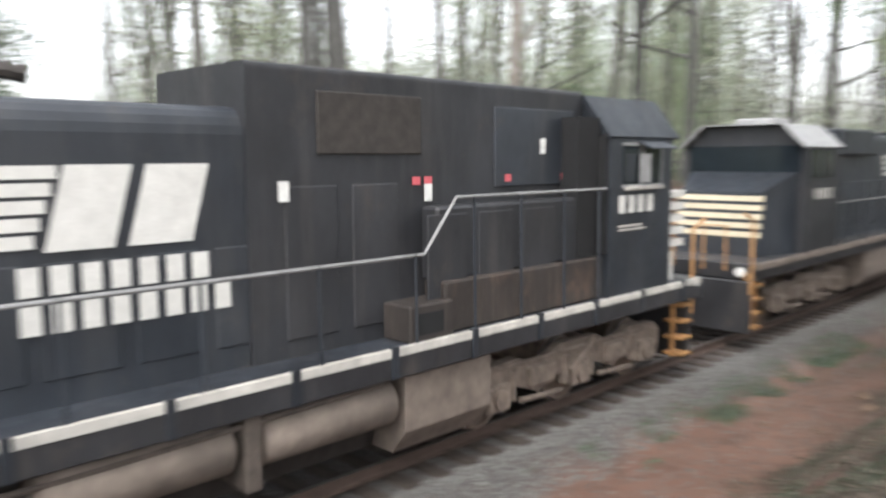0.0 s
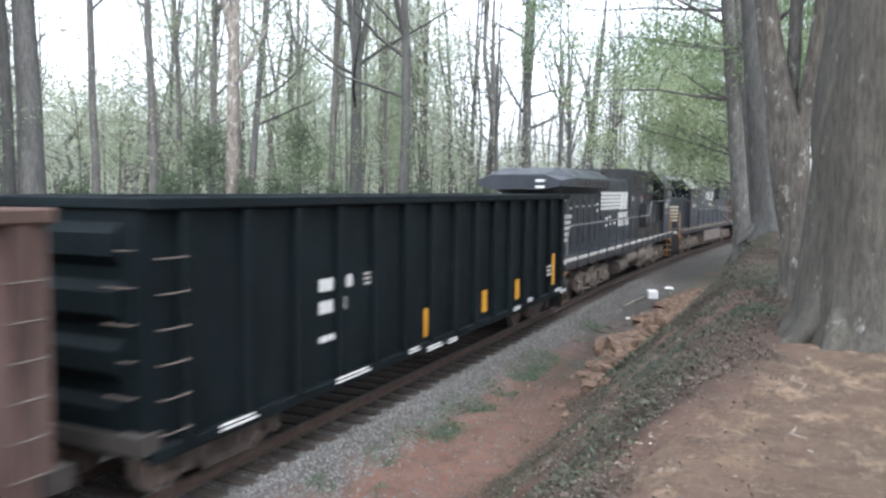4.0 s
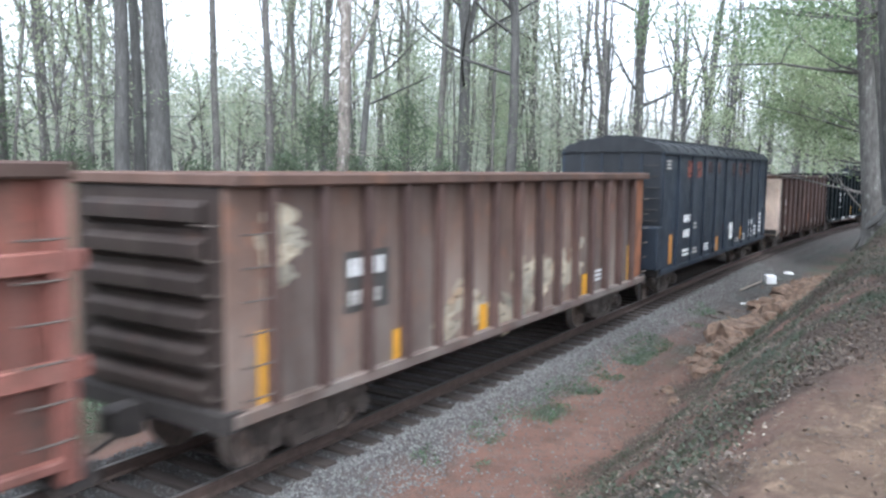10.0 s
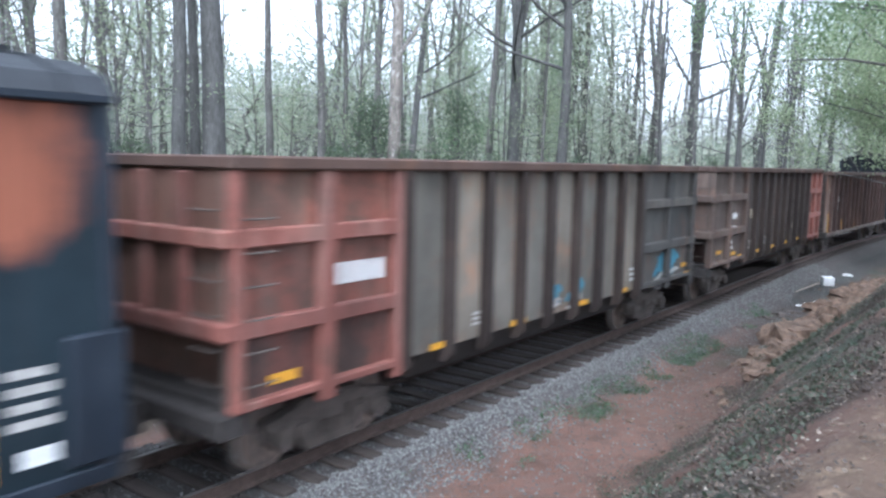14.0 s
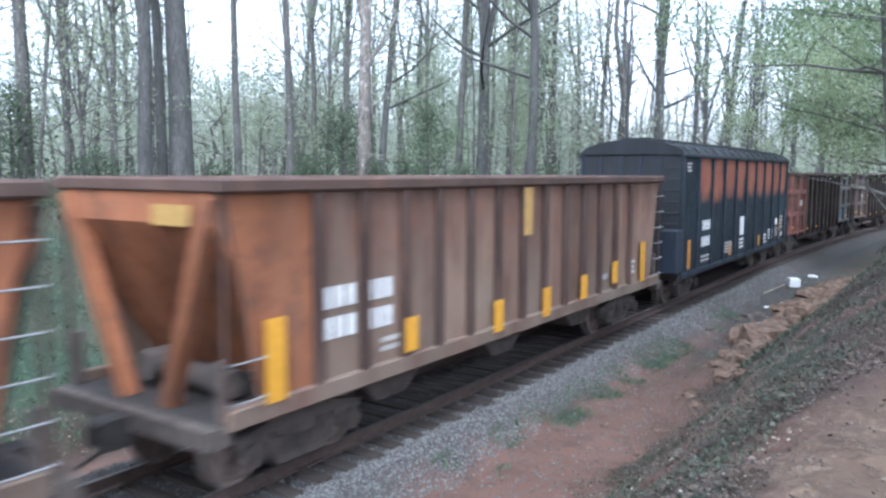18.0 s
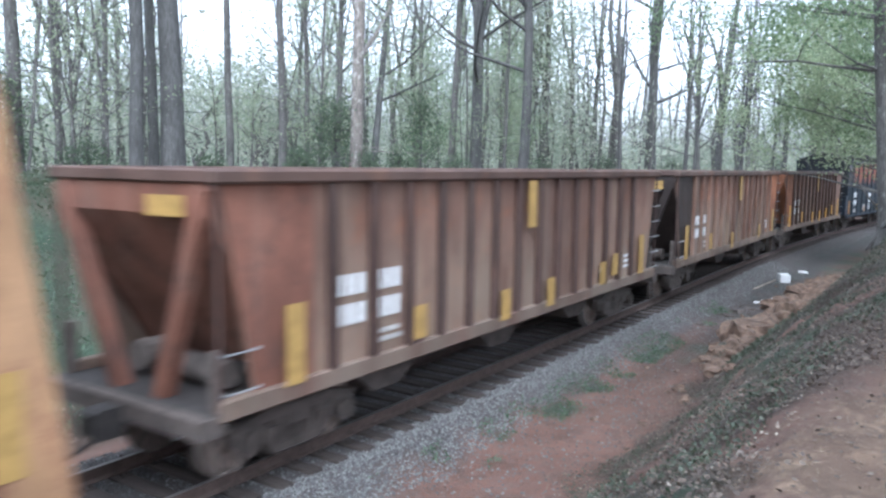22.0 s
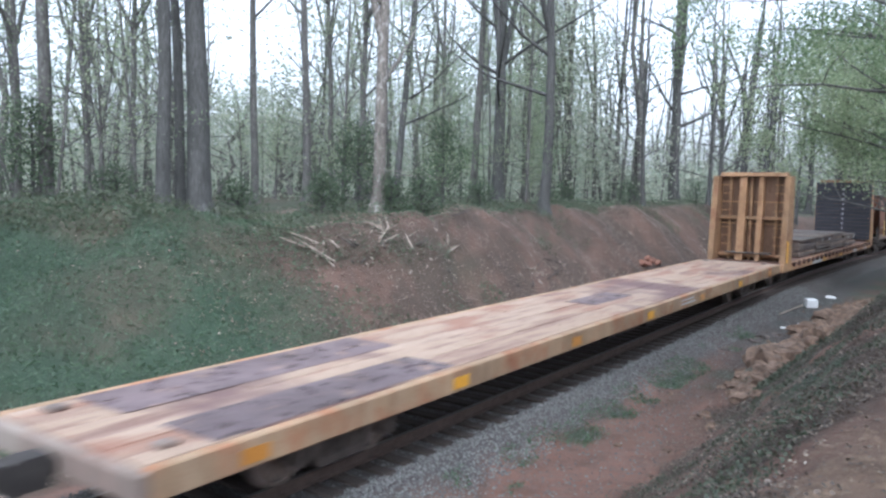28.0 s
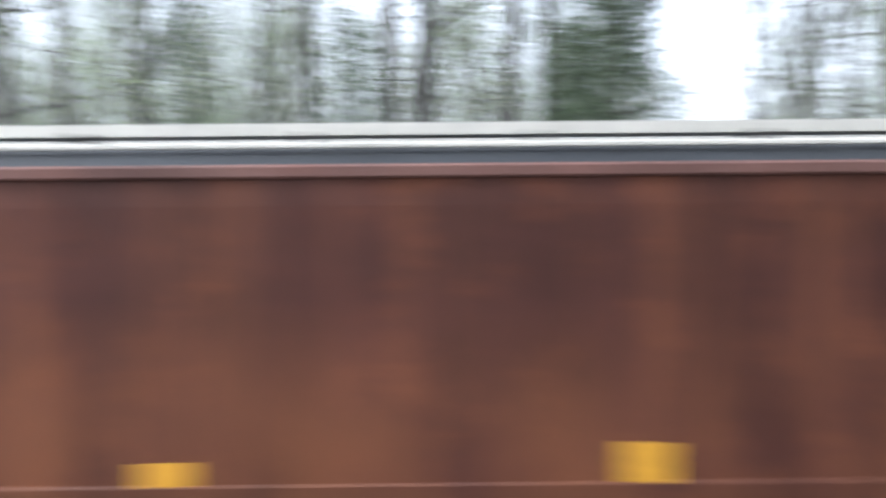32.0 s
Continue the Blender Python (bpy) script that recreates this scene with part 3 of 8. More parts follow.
def ground_z(x, y):
    v = y - centre_y(x)
    n = abs(v)
    bed = -0.235 - 0.33 * smooth(1.5, 2.3, n)
    if v < 0:
        foot = 3.95 + 0.35 * wob(x, 0, 0.25, 2) + 1.3 * smooth(15, 24, x)
        crest = 7.5 - 0.6 * smooth(8, 24, x)
        lump = 0.3 * wob(x, y, 0.55, 5) + 0.2 * wob(x, y, 1.7, 7) + 0.12 * wob(x, y, 3.9, 8)
        up = max(0.0, min(1.0, (n - foot) / (crest - foot)))
        rise = 2.85 * (0.55 * up + 0.45 * smooth(0, 1, up))
        top = 0.02 * max(0.0, n - crest)
        ledge = 0.2 * smooth(3.4, 3.75, n + 0.5 * wob(x, y, 0.9, 15) + 0.3 * wob(x, y, 2.3, 17)) * smooth(14, 18, x) * (1 - smooth(5.0, 6.4, n)) * (1 - smooth(34, 40, x))
        mound = (0.36 + 0.25 * wob(x, y, 0.6, 19)) * smooth(6.5, 7.5, n) * smooth(18, 24, x)
        m = smooth(2.2, 3.2, n)
        return bed + rise + top + m * (0.03 * wob(x, y, 2.2, 1) + 0.62 * lump * smooth(0, 0.4, up) * (1 - 0.75 * smooth(0.8, 1.0, up))) + ledge + mound
    cut = smooth(9, 19, x)
    crest = 13.5 - 5.6 * cut + 0.5 * wob(x, 0, 0.2, 3) + 0.55 * wob(x, 0, 0.55, 9)
    foot = 3.3
    up = max(0.0, min(1.0, (n - foot) / (crest - foot)))
    rise = (3.75 - 0.3 * cut) * (0.4 * up + 0.6 * smooth(0, 1, up))
    rise *= (1 - 0.35 * smooth(55, 80, x)) * (1 + 0.1 * wob(x, 0, 0.3, 6) + 0.05 * wob(x, 0, 0.9, 4))
    back = 0.004 * max(0.0, n - crest)
    m = smooth(2.4, 4, n)
    return bed - 0.12 * smooth(2.4, 3.0, n) * (1 - smooth(3.2, 4.0, n)) + rise + back + m * (0.2 * wob(x, y, 0.5, 11) + 0.11 * wob(x, y, 1.3, 13) + 0.05 * wob(x, y, 3.1, 14))


def axis(marks):
    out = []
    for a, b, step in marks:
        k = max(1, int(round((b - a) / step)))
        out += [a + (b - a) * i / k for i in range(k)]
    return out + [marks[-1][1]]


def litter_edge(x, y):
    """How far the foot of the leaf litter wanders, in metres."""
    return 1.1 * wob(x, y * 0.3, 0.45, 21) + 0.6 * wob(x, y, 1.3, 23) + 0.25 * wob(x, y, 3.0, 25)


def bare_patch(x, y):
    """Where the slope shows bare earth."""
    return smooth(-0.02, 0.3, wob(x, y, 0.55, 57) + 0.5 * wob(x, y, 1.6, 59))


def build_ground():
    xs = axis([(-1500, -300, 200), (-300, -60, 30), (-60, -12, 3), (-12, 2, 0.7), (2, 26, 0.22), (26, 60, 0.5), (60, 120, 3), (120, 300, 20), (300, 1500, 200)])
    ys = axis([(-1500, -200, 200), (-200, -30, 20), (-30, -6, 3), (-6, -1, 0.6), (-1, 6.6, 0.16), (6.6, 10, 0.3), (10, 24, 0.3), (24, 50, 1.5), (50, 200, 15), (200, 1500, 200)])
    vs, zone, bare, soot = [], [], [], []
    for x in xs:
        cy = centre_y(x)
        for y in ys:
            vs.append((x, y, ground_z(x, y)))
            v = y - cy
            n = abs(v)
            w = 0.25 * wob(x, y, 0.9, 21) + 0.12 * wob(x, y, 3.0, 23)
            gravel = (1 - smooth(1.75, 2.3, n + w + 0.25 * litter_edge(x, y))) * (1 - 0.55 * smooth(16, 30, x + 6 * w))
            if v < 0:
                foot, litter, grass = 3.95, 0.0, 0.0
                litter = smooth(3.7, 4.5, n + litter_edge(x, y)) * (1 - 0.8 * bare_patch(x, y)) * (1 - 0.9 * smooth(6.8, 7.6, n - 0.2 * max(0.0, x - 4.8) + 1.4 * w) * (1 - smooth(14, 19, x)))
                litter = max(litter, 0.75 * smooth(11, 21, x + 4 * w) * smooth(2.4, 3.0, n), 0.85 * smooth(20, 30, x + 6 * w) * smooth(1.6, 2.3, n + w))
                grass = 0.85 * smooth(-0.05, 0.35, wob(x, y, 0.8, 31)) * litter
                grass = max(grass, 0.9 * smooth(0.18, 0.4, wob(x, y, 1.1, 33)) * (1 - smooth(2.4, 2.9, abs(n - 2.35) * 5 + 1.2)))
            else:
                w2 = wob(x, y, 0.22, 41) + 0.5 * wob(x, y, 0.7, 43)
                grass = (1 - smooth(10, 21, x + 8 * w2 + 5 * w + 0.35 * (n - 6))) * smooth(3.0, 5.5, n + 4 * w) * (1 - 0.15 * smooth(0.0, 0.4, wob(x, y, 0.5, 61) + 0.5 * wob(x, y, 1.6, 63)))
                grass = max(grass, 0.55 * smooth(8.0, 9.5, n + w))
                litter = smooth(2.6, 3.4, n) * (0.95 - 0.42 * smooth(-0.05, 0.35, wob(x, y, 0.45, 71) + 0.6 * wob(x, y, 1.7, 73)))
                litter = max(litter, 0.5 * smooth(0.0, 0.4, wob(x, y, 0.7, 37)) * smooth(2.6, 3.4, n))
            zone.append((gravel, litter, grass, 1.0))
            soot.append(smooth(16, 27, x + 7 * w) * (1 - smooth(2.9, 3.9, n + 1.5 * w)))
            bare.append(smooth(6.95, 7.6, n - 0.2 * max(0.0, x - 4.8) + 1.2 * w + 0.3 * wob(x, y, 1.7, 27)) * (1 - smooth(9, 15, x)) if v < 0 else 0.0)
    ny = len(ys)
    fs = [(i * ny + j, (i + 1) * ny + j, (i + 1) * ny + j + 1, i * ny + j + 1) for i in range(len(xs) - 1) for j in range(ny - 1)]
    me = bpy.data.meshes.new("ground")
    me.from_pydata(vs, [], fs)
    at = me.color_attributes.new("zone", "FLOAT_COLOR", "POINT")
    at.data.foreach_set("color", np.array(zone, dtype=np.float32).ravel())
    me.attributes.new("bare", "FLOAT", "POINT").data.foreach_set("value", np.array(bare, dtype=np.float32))
    me.attributes.new("soot", "FLOAT", "POINT").data.foreach_set("value", np.array(soot, dtype=np.float32))
    me.polygons.foreach_set("use_smooth", [True] * len(me.polygons))
    m, ns, ls, bs = nodes_of("woodland_ground")
    co = ns.new("ShaderNodeTexCoord").outputs["Object"]
    a = noise_node(ns, ls, co, 0.7, 6)
    b = noise_node(ns, ls, co, 5, 8, rough=0.7)
    c = noise_node(ns, ls, co, 28, 6, rough=0.7)
    vor = ns.new("ShaderNodeTexVoronoi")
    vor.inputs["Scale"].default_value = 24
    ls.new(co, vor.inputs["Vector"])
    rgb = ns.new("ShaderNodeSeparateColor")
    zn = ns.new("ShaderNodeAttribute")
    zn.attribute_name = "zone"
    ls.new(zn.outputs["Color"], rgb.inputs[0])
    dirt = ramp(ns, ls, a, 0.3, 0.7, (0.14, 0.069, 0.047), (0.222, 0.119, 0.085))
    dirt = mix(ns, ls, ramp(ns, ls, b, 0.4, 0.7), dirt, (0.15, 0.1, 0.079))
    dirt = mix(ns, ls, ramp(ns, ls, c, 0.6, 0.75), dirt, (0.26, 0.205, 0.17))
    dirt = mix(ns, ls, ramp(ns, ls, noise_node(ns, ls, co, 1.6, 8, (1, 1, 1), (9, 4, 0), 0.72), 0.5, 0.66, (0, 0, 0), (0.65, 0.65, 0.65)), dirt, (0.085, 0.056, 0.043))
    br = ns.new("ShaderNodeAttribute")
    br.attribute_name = "bare"
    tan = ramp(ns, ls, b, 0.35, 0.7, (0.1, 0.064, 0.042), (0.2, 0.134, 0.088))
    tan = mix(ns, ls, ramp(ns, ls, noise_node(ns, ls, co, 2.1, 7, (1, 1.6, 1), (3, 1, 0), 0.7), 0.52, 0.64), tan, (0.36, 0.255, 0.17))
    tan = mix(ns, ls, ramp(ns, ls, c, 0.6, 0.68), tan, (0.35, 0.26, 0.19))
    tan = mix(ns, ls, ramp(ns, ls, a, 0.5, 0.62, (0, 0, 0), (0.7, 0.7, 0.7)), tan, (0.165, 0.105, 0.07))
    dirt = mix(ns, ls, br.outputs["Fac"], dirt, tan)
    lit = ramp(ns, ls, c, 0.35, 0.68, (0.029, 0.021, 0.016), (0.088, 0.062, 0.044))
    lit = mix(ns, ls, ramp(ns, ls, b, 0.4, 0.65), lit, (0.078, 0.053, 0.039))
    gr = ramp(ns, ls, b, 0.3, 0.7, (0.02, 0.042, 0.023), (0.04, 0.07, 0.038))
    gr = mix(ns, ls, ramp(ns, ls, c, 0.5, 0.7), gr, (0.055, 0.056, 0.037))
    stones = mix(ns, ls, ramp(ns, ls, vor.outputs["Distance"], 0.1, 0.5), vor.outputs["Color"], (0.03, 0.028, 0.026), "MIX")
    bw = ns.new("ShaderNodeRGBToBW")
    ls.new(stones, bw.inputs[0])
    grav = ramp(ns, ls, bw.outputs[0], 0.05, 0.75, (0.07, 0.067, 0.064), (0.27, 0.265, 0.26))
    grav = mix(ns, ls, ramp(ns, ls, b, 0.4, 0.7), grav, (0.1, 0.082, 0.07))
    col = mix(ns, ls, rgb.outputs[1], dirt, lit)
    col = mix(ns, ls, rgb.outputs[2], col, gr)
    col = mix(ns, ls, rgb.outputs[0], col, grav)
    st = ns.new("ShaderNodeAttribute")
    st.attribute_name = "soot"
    dark = ramp(ns, ls, c, 0.35, 0.7, (0.03, 0.029, 0.028), (0.085, 0.083, 0.08))
    col = mix(ns, ls, mix(ns, ls, 1.0, st.outputs["Fac"], (0.8, 0.8, 0.8), "MULTIPLY"), col, dark)
    ls.new(col, bs.inputs["Base Color"])
    bs.inputs["Roughness"].default_value = 0.95
    bump(ns, ls, bs, mix(ns, ls, 0.5, b, c), 1.0, 0.09)
    me.materials.append(m)
    return tagged(new("ground", me), "woodland ground with dirt path, leaf litter and grassy cut banks", "ground", kind="structure")


ground = build_ground()


def scatter(name, label, category, count, area, keep, size, material, rng, aspect=0.7, flat=0.6, rise=0.02, group=""):
    """Loose leaves or blades over the land, as one body of stuff."""
    x0, x1, y0, y1 = area
    pts, sz = [], []
    while len(pts) < count:
        x = x0 + (x1 - x0) * rng.random() ** 1.4
        y = y0 + (y1 - y0) * rng.random()
        if keep(x, y - centre_y(x), rng):
            pts.append((x, y, ground_z(x, y) + rise * rng.random()))
            sz.append(size * (0.5 + rng.random()))
    ob = new(name, quad_cloud(name, pts, sz, material, rng, aspect, flat))
    return tagged(ob, label, category, kind="stuff")


def build_cover():
    rng = np.random.default_rng(5)
    scatter("leaf_litter", "dry brown leaves scattered on the near bank", "leaves", 122000, (-4, 36, -1.2, 4.7),
            lambda x, v, r: -8.1 < v < -4.1 + litter_edge(x, v + centre_y(x)) + 0.5 * r.random() ** 2 and (v > -6.9 - 0.2 * max(0.0, x - 4.8) + 1.2 * wob(x, v, 0.9, 77) or r.random() < 0.16) and r.random() > 0.75 * bare_patch(x, v + centre_y(x)), 0.031, M["dryleaf"], rng, 0.7, 0.75, 0.05)
    scatter("bleached_leaves", "pale bleached leaves caught on the near bank", "leaves", 4500, (3, 34, -0.5, 4.6),
            lambda x, v, r: -7.3 < v < -3.6 + litter_edge(x, v + centre_y(x)) and wob(x, v, 0.7, 83) + 0.5 * r.random() > 0.15 and r.random() < 0.25 + 0.05 * x, 0.03, M["bleached"], rng, 0.7, 0.8, 0.05)
    scatter("ground_ivy", "low green ivy and weeds on the near bank", "undergrowth", 38000, (-4, 32, 0, 4.6),
            lambda x, v, r: -6.9 - 0.15 * max(0.0, x - 4.8) < v < -4.1 + litter_edge(x, v + centre_y(x)) and wob(x, v, 0.55, 31) + 0.6 * wob(x, v, 1.7, 35) + 0.25 * r.random() > 0.12, 0.034, M["greenleaf"], rng, 0.7, 0.4, 0.1)
    scatter("path_debris", "dead leaves and dark crumbs strewn over the dirt path", "leaves", 16000, (-2, 34, 3.2, 6.2),
            lambda x, v, r: -4.6 < v < -1.9 and wob(x, v, 0.7, 91) + 0.5 * wob(x, v, 2.1, 93) + 0.7 * r.random() > 0.3, 0.03, M["dryleaf"], rng, 0.7, 0.8, 0.02)
    scatter("bank_brush", "low olive green brush growing on the near bank", "undergrowth", 8000, (12, 40, 0.5, 4.2),
            lambda x, v, r: -6.4 < v < -4.4 and wob(x, v, 0.5, 131) + 0.5 * wob(x, v, 1.4, 133) + 0.02 * (x - 22) > 0.15 + 0.3 * r.random(), 0.07, M["greenleaf"], rng, 0.55, 0.3, 0.14)
    scatter("straw", "dry straw and twigs trodden into the bare bank top", "straw", 22000, (-1, 30, -2.5, 2.6),
            lambda x, v, r: v < -6.8 - 0.5 * r.random() and wob(x, v, 0.9, 51) + 0.35 * r.random() > 0.1, 0.06, M["straw"], rng, 0.07, 0.9, 0.025)
    scatter("far_leaf_litter", "dry brown leaves covering the far cut bank", "leaves", 36000, (12, 55, 11, 17.5),
            lambda x, v, r: v > 3.0 and x + 0.25 * (v - 6) > 10 + 10 * r.random(), 0.068, M["bankleaf"], rng, 0.7, 0.92, 0.03)
    scatter("bank_leaves", "pale dead leaves caught on the far bank", "leaves", 5000, (4, 50, 11, 17.5),
            lambda x, v, r: v > 3.2 and x > 11 + 6 * r.random() and wob(x, v, 0.5, 141) + 0.5 * wob(x, v, 1.6, 143) + 0.4 * r.random() > 0.22 and r.random() < 0.3 + 0.02 * x, 0.075, M["bleached"], rng, 0.7, 0.85, 0.05)
    scatter("bank_weeds", "dull olive weeds and brush along the far bank's crest", "undergrowth", 34000, (-8, 62, 14, 24),
            lambda x, v, r: abs(v - (13.0 - 5.4 * smooth(9, 19, x))) < 1.9 and wob(x, v, 0.35, 151) + 0.6 * wob(x, v, 1.2, 153) > 0.05 + 0.3 * r.random() - 0.25 * (v > 8.2), 0.085, M["weed"], rng, 0.45, 0.2, 0.4)
    scatter("turf_litter", "brown leaves lying in the grass of the far bank", "leaves", 9000, (-10, 20, 11, 22),
            lambda x, v, r: 3.2 < v < 13 and wob(x, v, 0.3, 161) + 0.6 * wob(x, v, 1.0, 163) + 0.3 * (v < 5) > 0.3 * r.random(), 0.06, M["bankleaf"], rng, 0.7, 0.8, 0.08)
    pts, sz = [], []
    for area, count, test in (((-14, 26, 11, 23), 80000, lambda x, v: v > 3.4 and x + 0.25 * (v - 6) < 17 + 5 * wob(x, v, 0.25, 3) + 3 * wob(x, v, 0.9, 8)),
                              ((3, 26, 5.2, 6.6), 3600, lambda x, v: abs(v + 2.25) < 0.45 and wob(x, v + TRACK_Y, 1.1, 33) > 0.14),
                              ((20, 60, 16, 24), 12000, lambda x, v: v > 8.2),
                              ((13, 40, 15, 20), 9000, lambda x, v: v > 6.9 + 0.9 * wob(x, v, 0.5, 45) + 1.1 * smooth(22, 30, x))):
        k = 0
        while k < count:
            x, y = area[0] + (area[1] - area[0]) * rng.random(), area[2] + (area[3] - area[2]) * rng.random()
            if test(x, y - centre_y(x)):
                pts.append((x, y, ground_z(x, y) + 0.04))
                sz.append(0.05 + 0.12 * rng.random() ** 2 + 0.03 * (y > 11))
                k += 1
    me = quad_cloud("grass", pts, sz, M["grass"], rng, 0.16, 0.15)
    tagged(new("grass", me), "rough green grass on the bank and beside the ballast", "grass", kind="stuff")


build_cover()


def build_track():
    top = tagged(new("railway_track"), "single railway track on grey stone ballast", "railway track", kind="structure")
    ss = [-90 + 2.0 * i for i in range(46)] + [2 + 1.0 * i for i in range(28)] + [30 + 2 * i for i in range(60)]
    prof = [(-0.075, -0.172), (0.075, -0.172), (0.075, -0.16), (0.012, -0.14), (0.012, -0.05), (0.036, -0.035), (0.036, 0), (-0.036, 0), (-0.036, -0.035), (-0.012, -0.05), (-0.012, -0.14), (-0.075, -0.16)]
    for off in (-0.755, 0.755):
        for nm, pr, mt in (("rail", prof, "railside"), ("rail_head", [(-0.03, 0.0005), (0.03, 0.0005), (0.03, 0.003), (-0.03, 0.003)], "railhead")):
            mb, n = MB(), len(pr)
            for s in ss:
                x, y, a = track(s)
                c, d = math.cos(radians(a)), math.sin(radians(a))
                mb.v += [(x - (off + py) * d, y + (off + py) * c, pz) for py, pz in pr]
            for i in range(len(ss) - 1):
                mb.f += [(i * n + k, i * n + (k + 1) % n, (i + 1) * n + (k + 1) % n, (i + 1) * n + k) for k in range(n)]
            part(nm, mb, M[mt], top)
    rng = random.Random(4)
    kinds = []
    for k in range(4):
        mb = MB().cbox(-0.115, 0.115, -1.3, 1.3, -0.36, -0.185, 0.015)
        for off in (-0.755, 0.755):
            mb.box(-0.09, 0.09, off - 0.17, off + 0.17, -0.186, -0.172)
            for e in (-0.12, 0.12):
                mb.box(-0.05, -0.02, off + e - 0.02, off + e + 0.02, -0.173, -0.15)
                mb.box(0.03, 0.06, off + e - 0.02, off + e + 0.02, -0.173, -0.15)
        kinds.append(mb.mesh("tie", M["tie"]))
    for i in range(-12, 170):
        x, y, a = track(i * 0.53)
        ob = part("tie", kinds[rng.randrange(4)], None, top)
        ob.matrix_basis = pose(x, y + rng.uniform(-0.05, 0.05), rng.uniform(-0.012, 0.0), 0, 0, a + rng.uniform(-1.2, 1.2))
    rs = np.random.default_rng(9)
    vs, fs = [], []
    count = 0
    while count < 36000:
        x = -3 + 40 * rs.random() ** 1.5
        v = -2.1 + 4.2 * rs.random() if rs.random() < 0.45 else -1.2 - (1.0 + 0.35 * litter_edge(x, 6.0)) * rs.random() ** 1.2
        if rs.random() < 0.1:
            v = -1.9 - 2.0 * rs.random() ** 1.6
        if x > 24 and rs.random() < 0.4:
            continue
        if abs(v) < 1.28 and abs((x / 0.53) - round(x / 0.53)) * 0.53 < 0.15:
            continue
        y = centre_y(x) + v
        r = 0.012 + 0.02 * rs.random()
        z = ground_z(x, y) + r * 0.3
        e = rs.uniform(0.6, 1.25, 6) * r
        b = len(vs)
        t = rs.random() * 3
        c, s = math.cos(t), math.sin(t)
        vs += [(x + e[0] * c, y + e[0] * s, z), (x - e[1] * s, y + e[1] * c, z), (x - e[2] * c, y - e[2] * s, z), (x + e[3] * s, y - e[3] * c, z), (x, y, z + e[4] * 0.8), (x, y, z - e[5] * 0.7)]
        fs += [(b, b + 1, b + 4), (b + 1, b + 2, b + 4), (b + 2, b + 3, b + 4), (b + 3, b, b + 4), (b + 1, b, b + 5), (b + 2, b + 1, b + 5), (b + 3, b + 2, b + 5), (b, b + 3, b + 5)]
        count += 1
    me = bpy.data.meshes.new("ballast")
    me.from_pydata(vs, [], fs)
    m, ns, ls, bs = nodes_of("grey_ballast_stones")
    rnd = ns.new("ShaderNodeNewGeometry").outputs["Random Per Island"]
    col = ramp(ns, ls, rnd, 0.0, 1.0, (0.08, 0.078, 0.075), (0.2, 0.195, 0.188))
    ls.new(col, bs.inputs["Base Color"])
    bs.inputs["Roughness"].default_value = 0.9
    me.materials.append(m)
    tagged(new("ballast", me), "loose grey crushed stone ballast beside the ties", "gravel", kind="stuff")


build_track()


# ---------- trees ----------
def limb(mb, rng, start, heading, length, r0, n, tips, depth, droop=0.0, twig=0.5):
    """A bent, tapering limb with side branches; its tips gather places for leaves."""
    steps = 4 if depth < 2 else 3
    p, d = Vector(start), Vector(heading).normalized()
    path, rad = [p.copy()], [r0]
    for i in range(steps):
        d = (d + Vector((rng.uniform(-0.22, 0.22), rng.uniform(-0.22, 0.22), rng.uniform(-0.1, 0.2) - droop))).normalized()
        p = p + d * (length / steps)
        path.append(p.copy())
        rad.append(max(0.006, r0 * (1 - 0.8 * (i + 1) / steps)))
    mb.tube(path, rad, n, False)
    if depth >= 3:
        tips.append(path[-1])
        tips.append(path[-2])
        return
    for i in range(1, steps + 1):
        if rng.random() < (0.95 if depth < 2 else 0.75) * twig + 0.25:
            side = Vector((rng.uniform(-1, 1), rng.uniform(-1, 1), rng.uniform(-0.1, 0.8))).normalized()
            limb(mb, rng, path[i], (d * 0.6 + side).normalized(), length * rng.uniform(0.35, 0.6), rad[i] * 0.65, max(3, n - 1), tips, depth + 1, droop, twig)
    tips.append(path[-1])


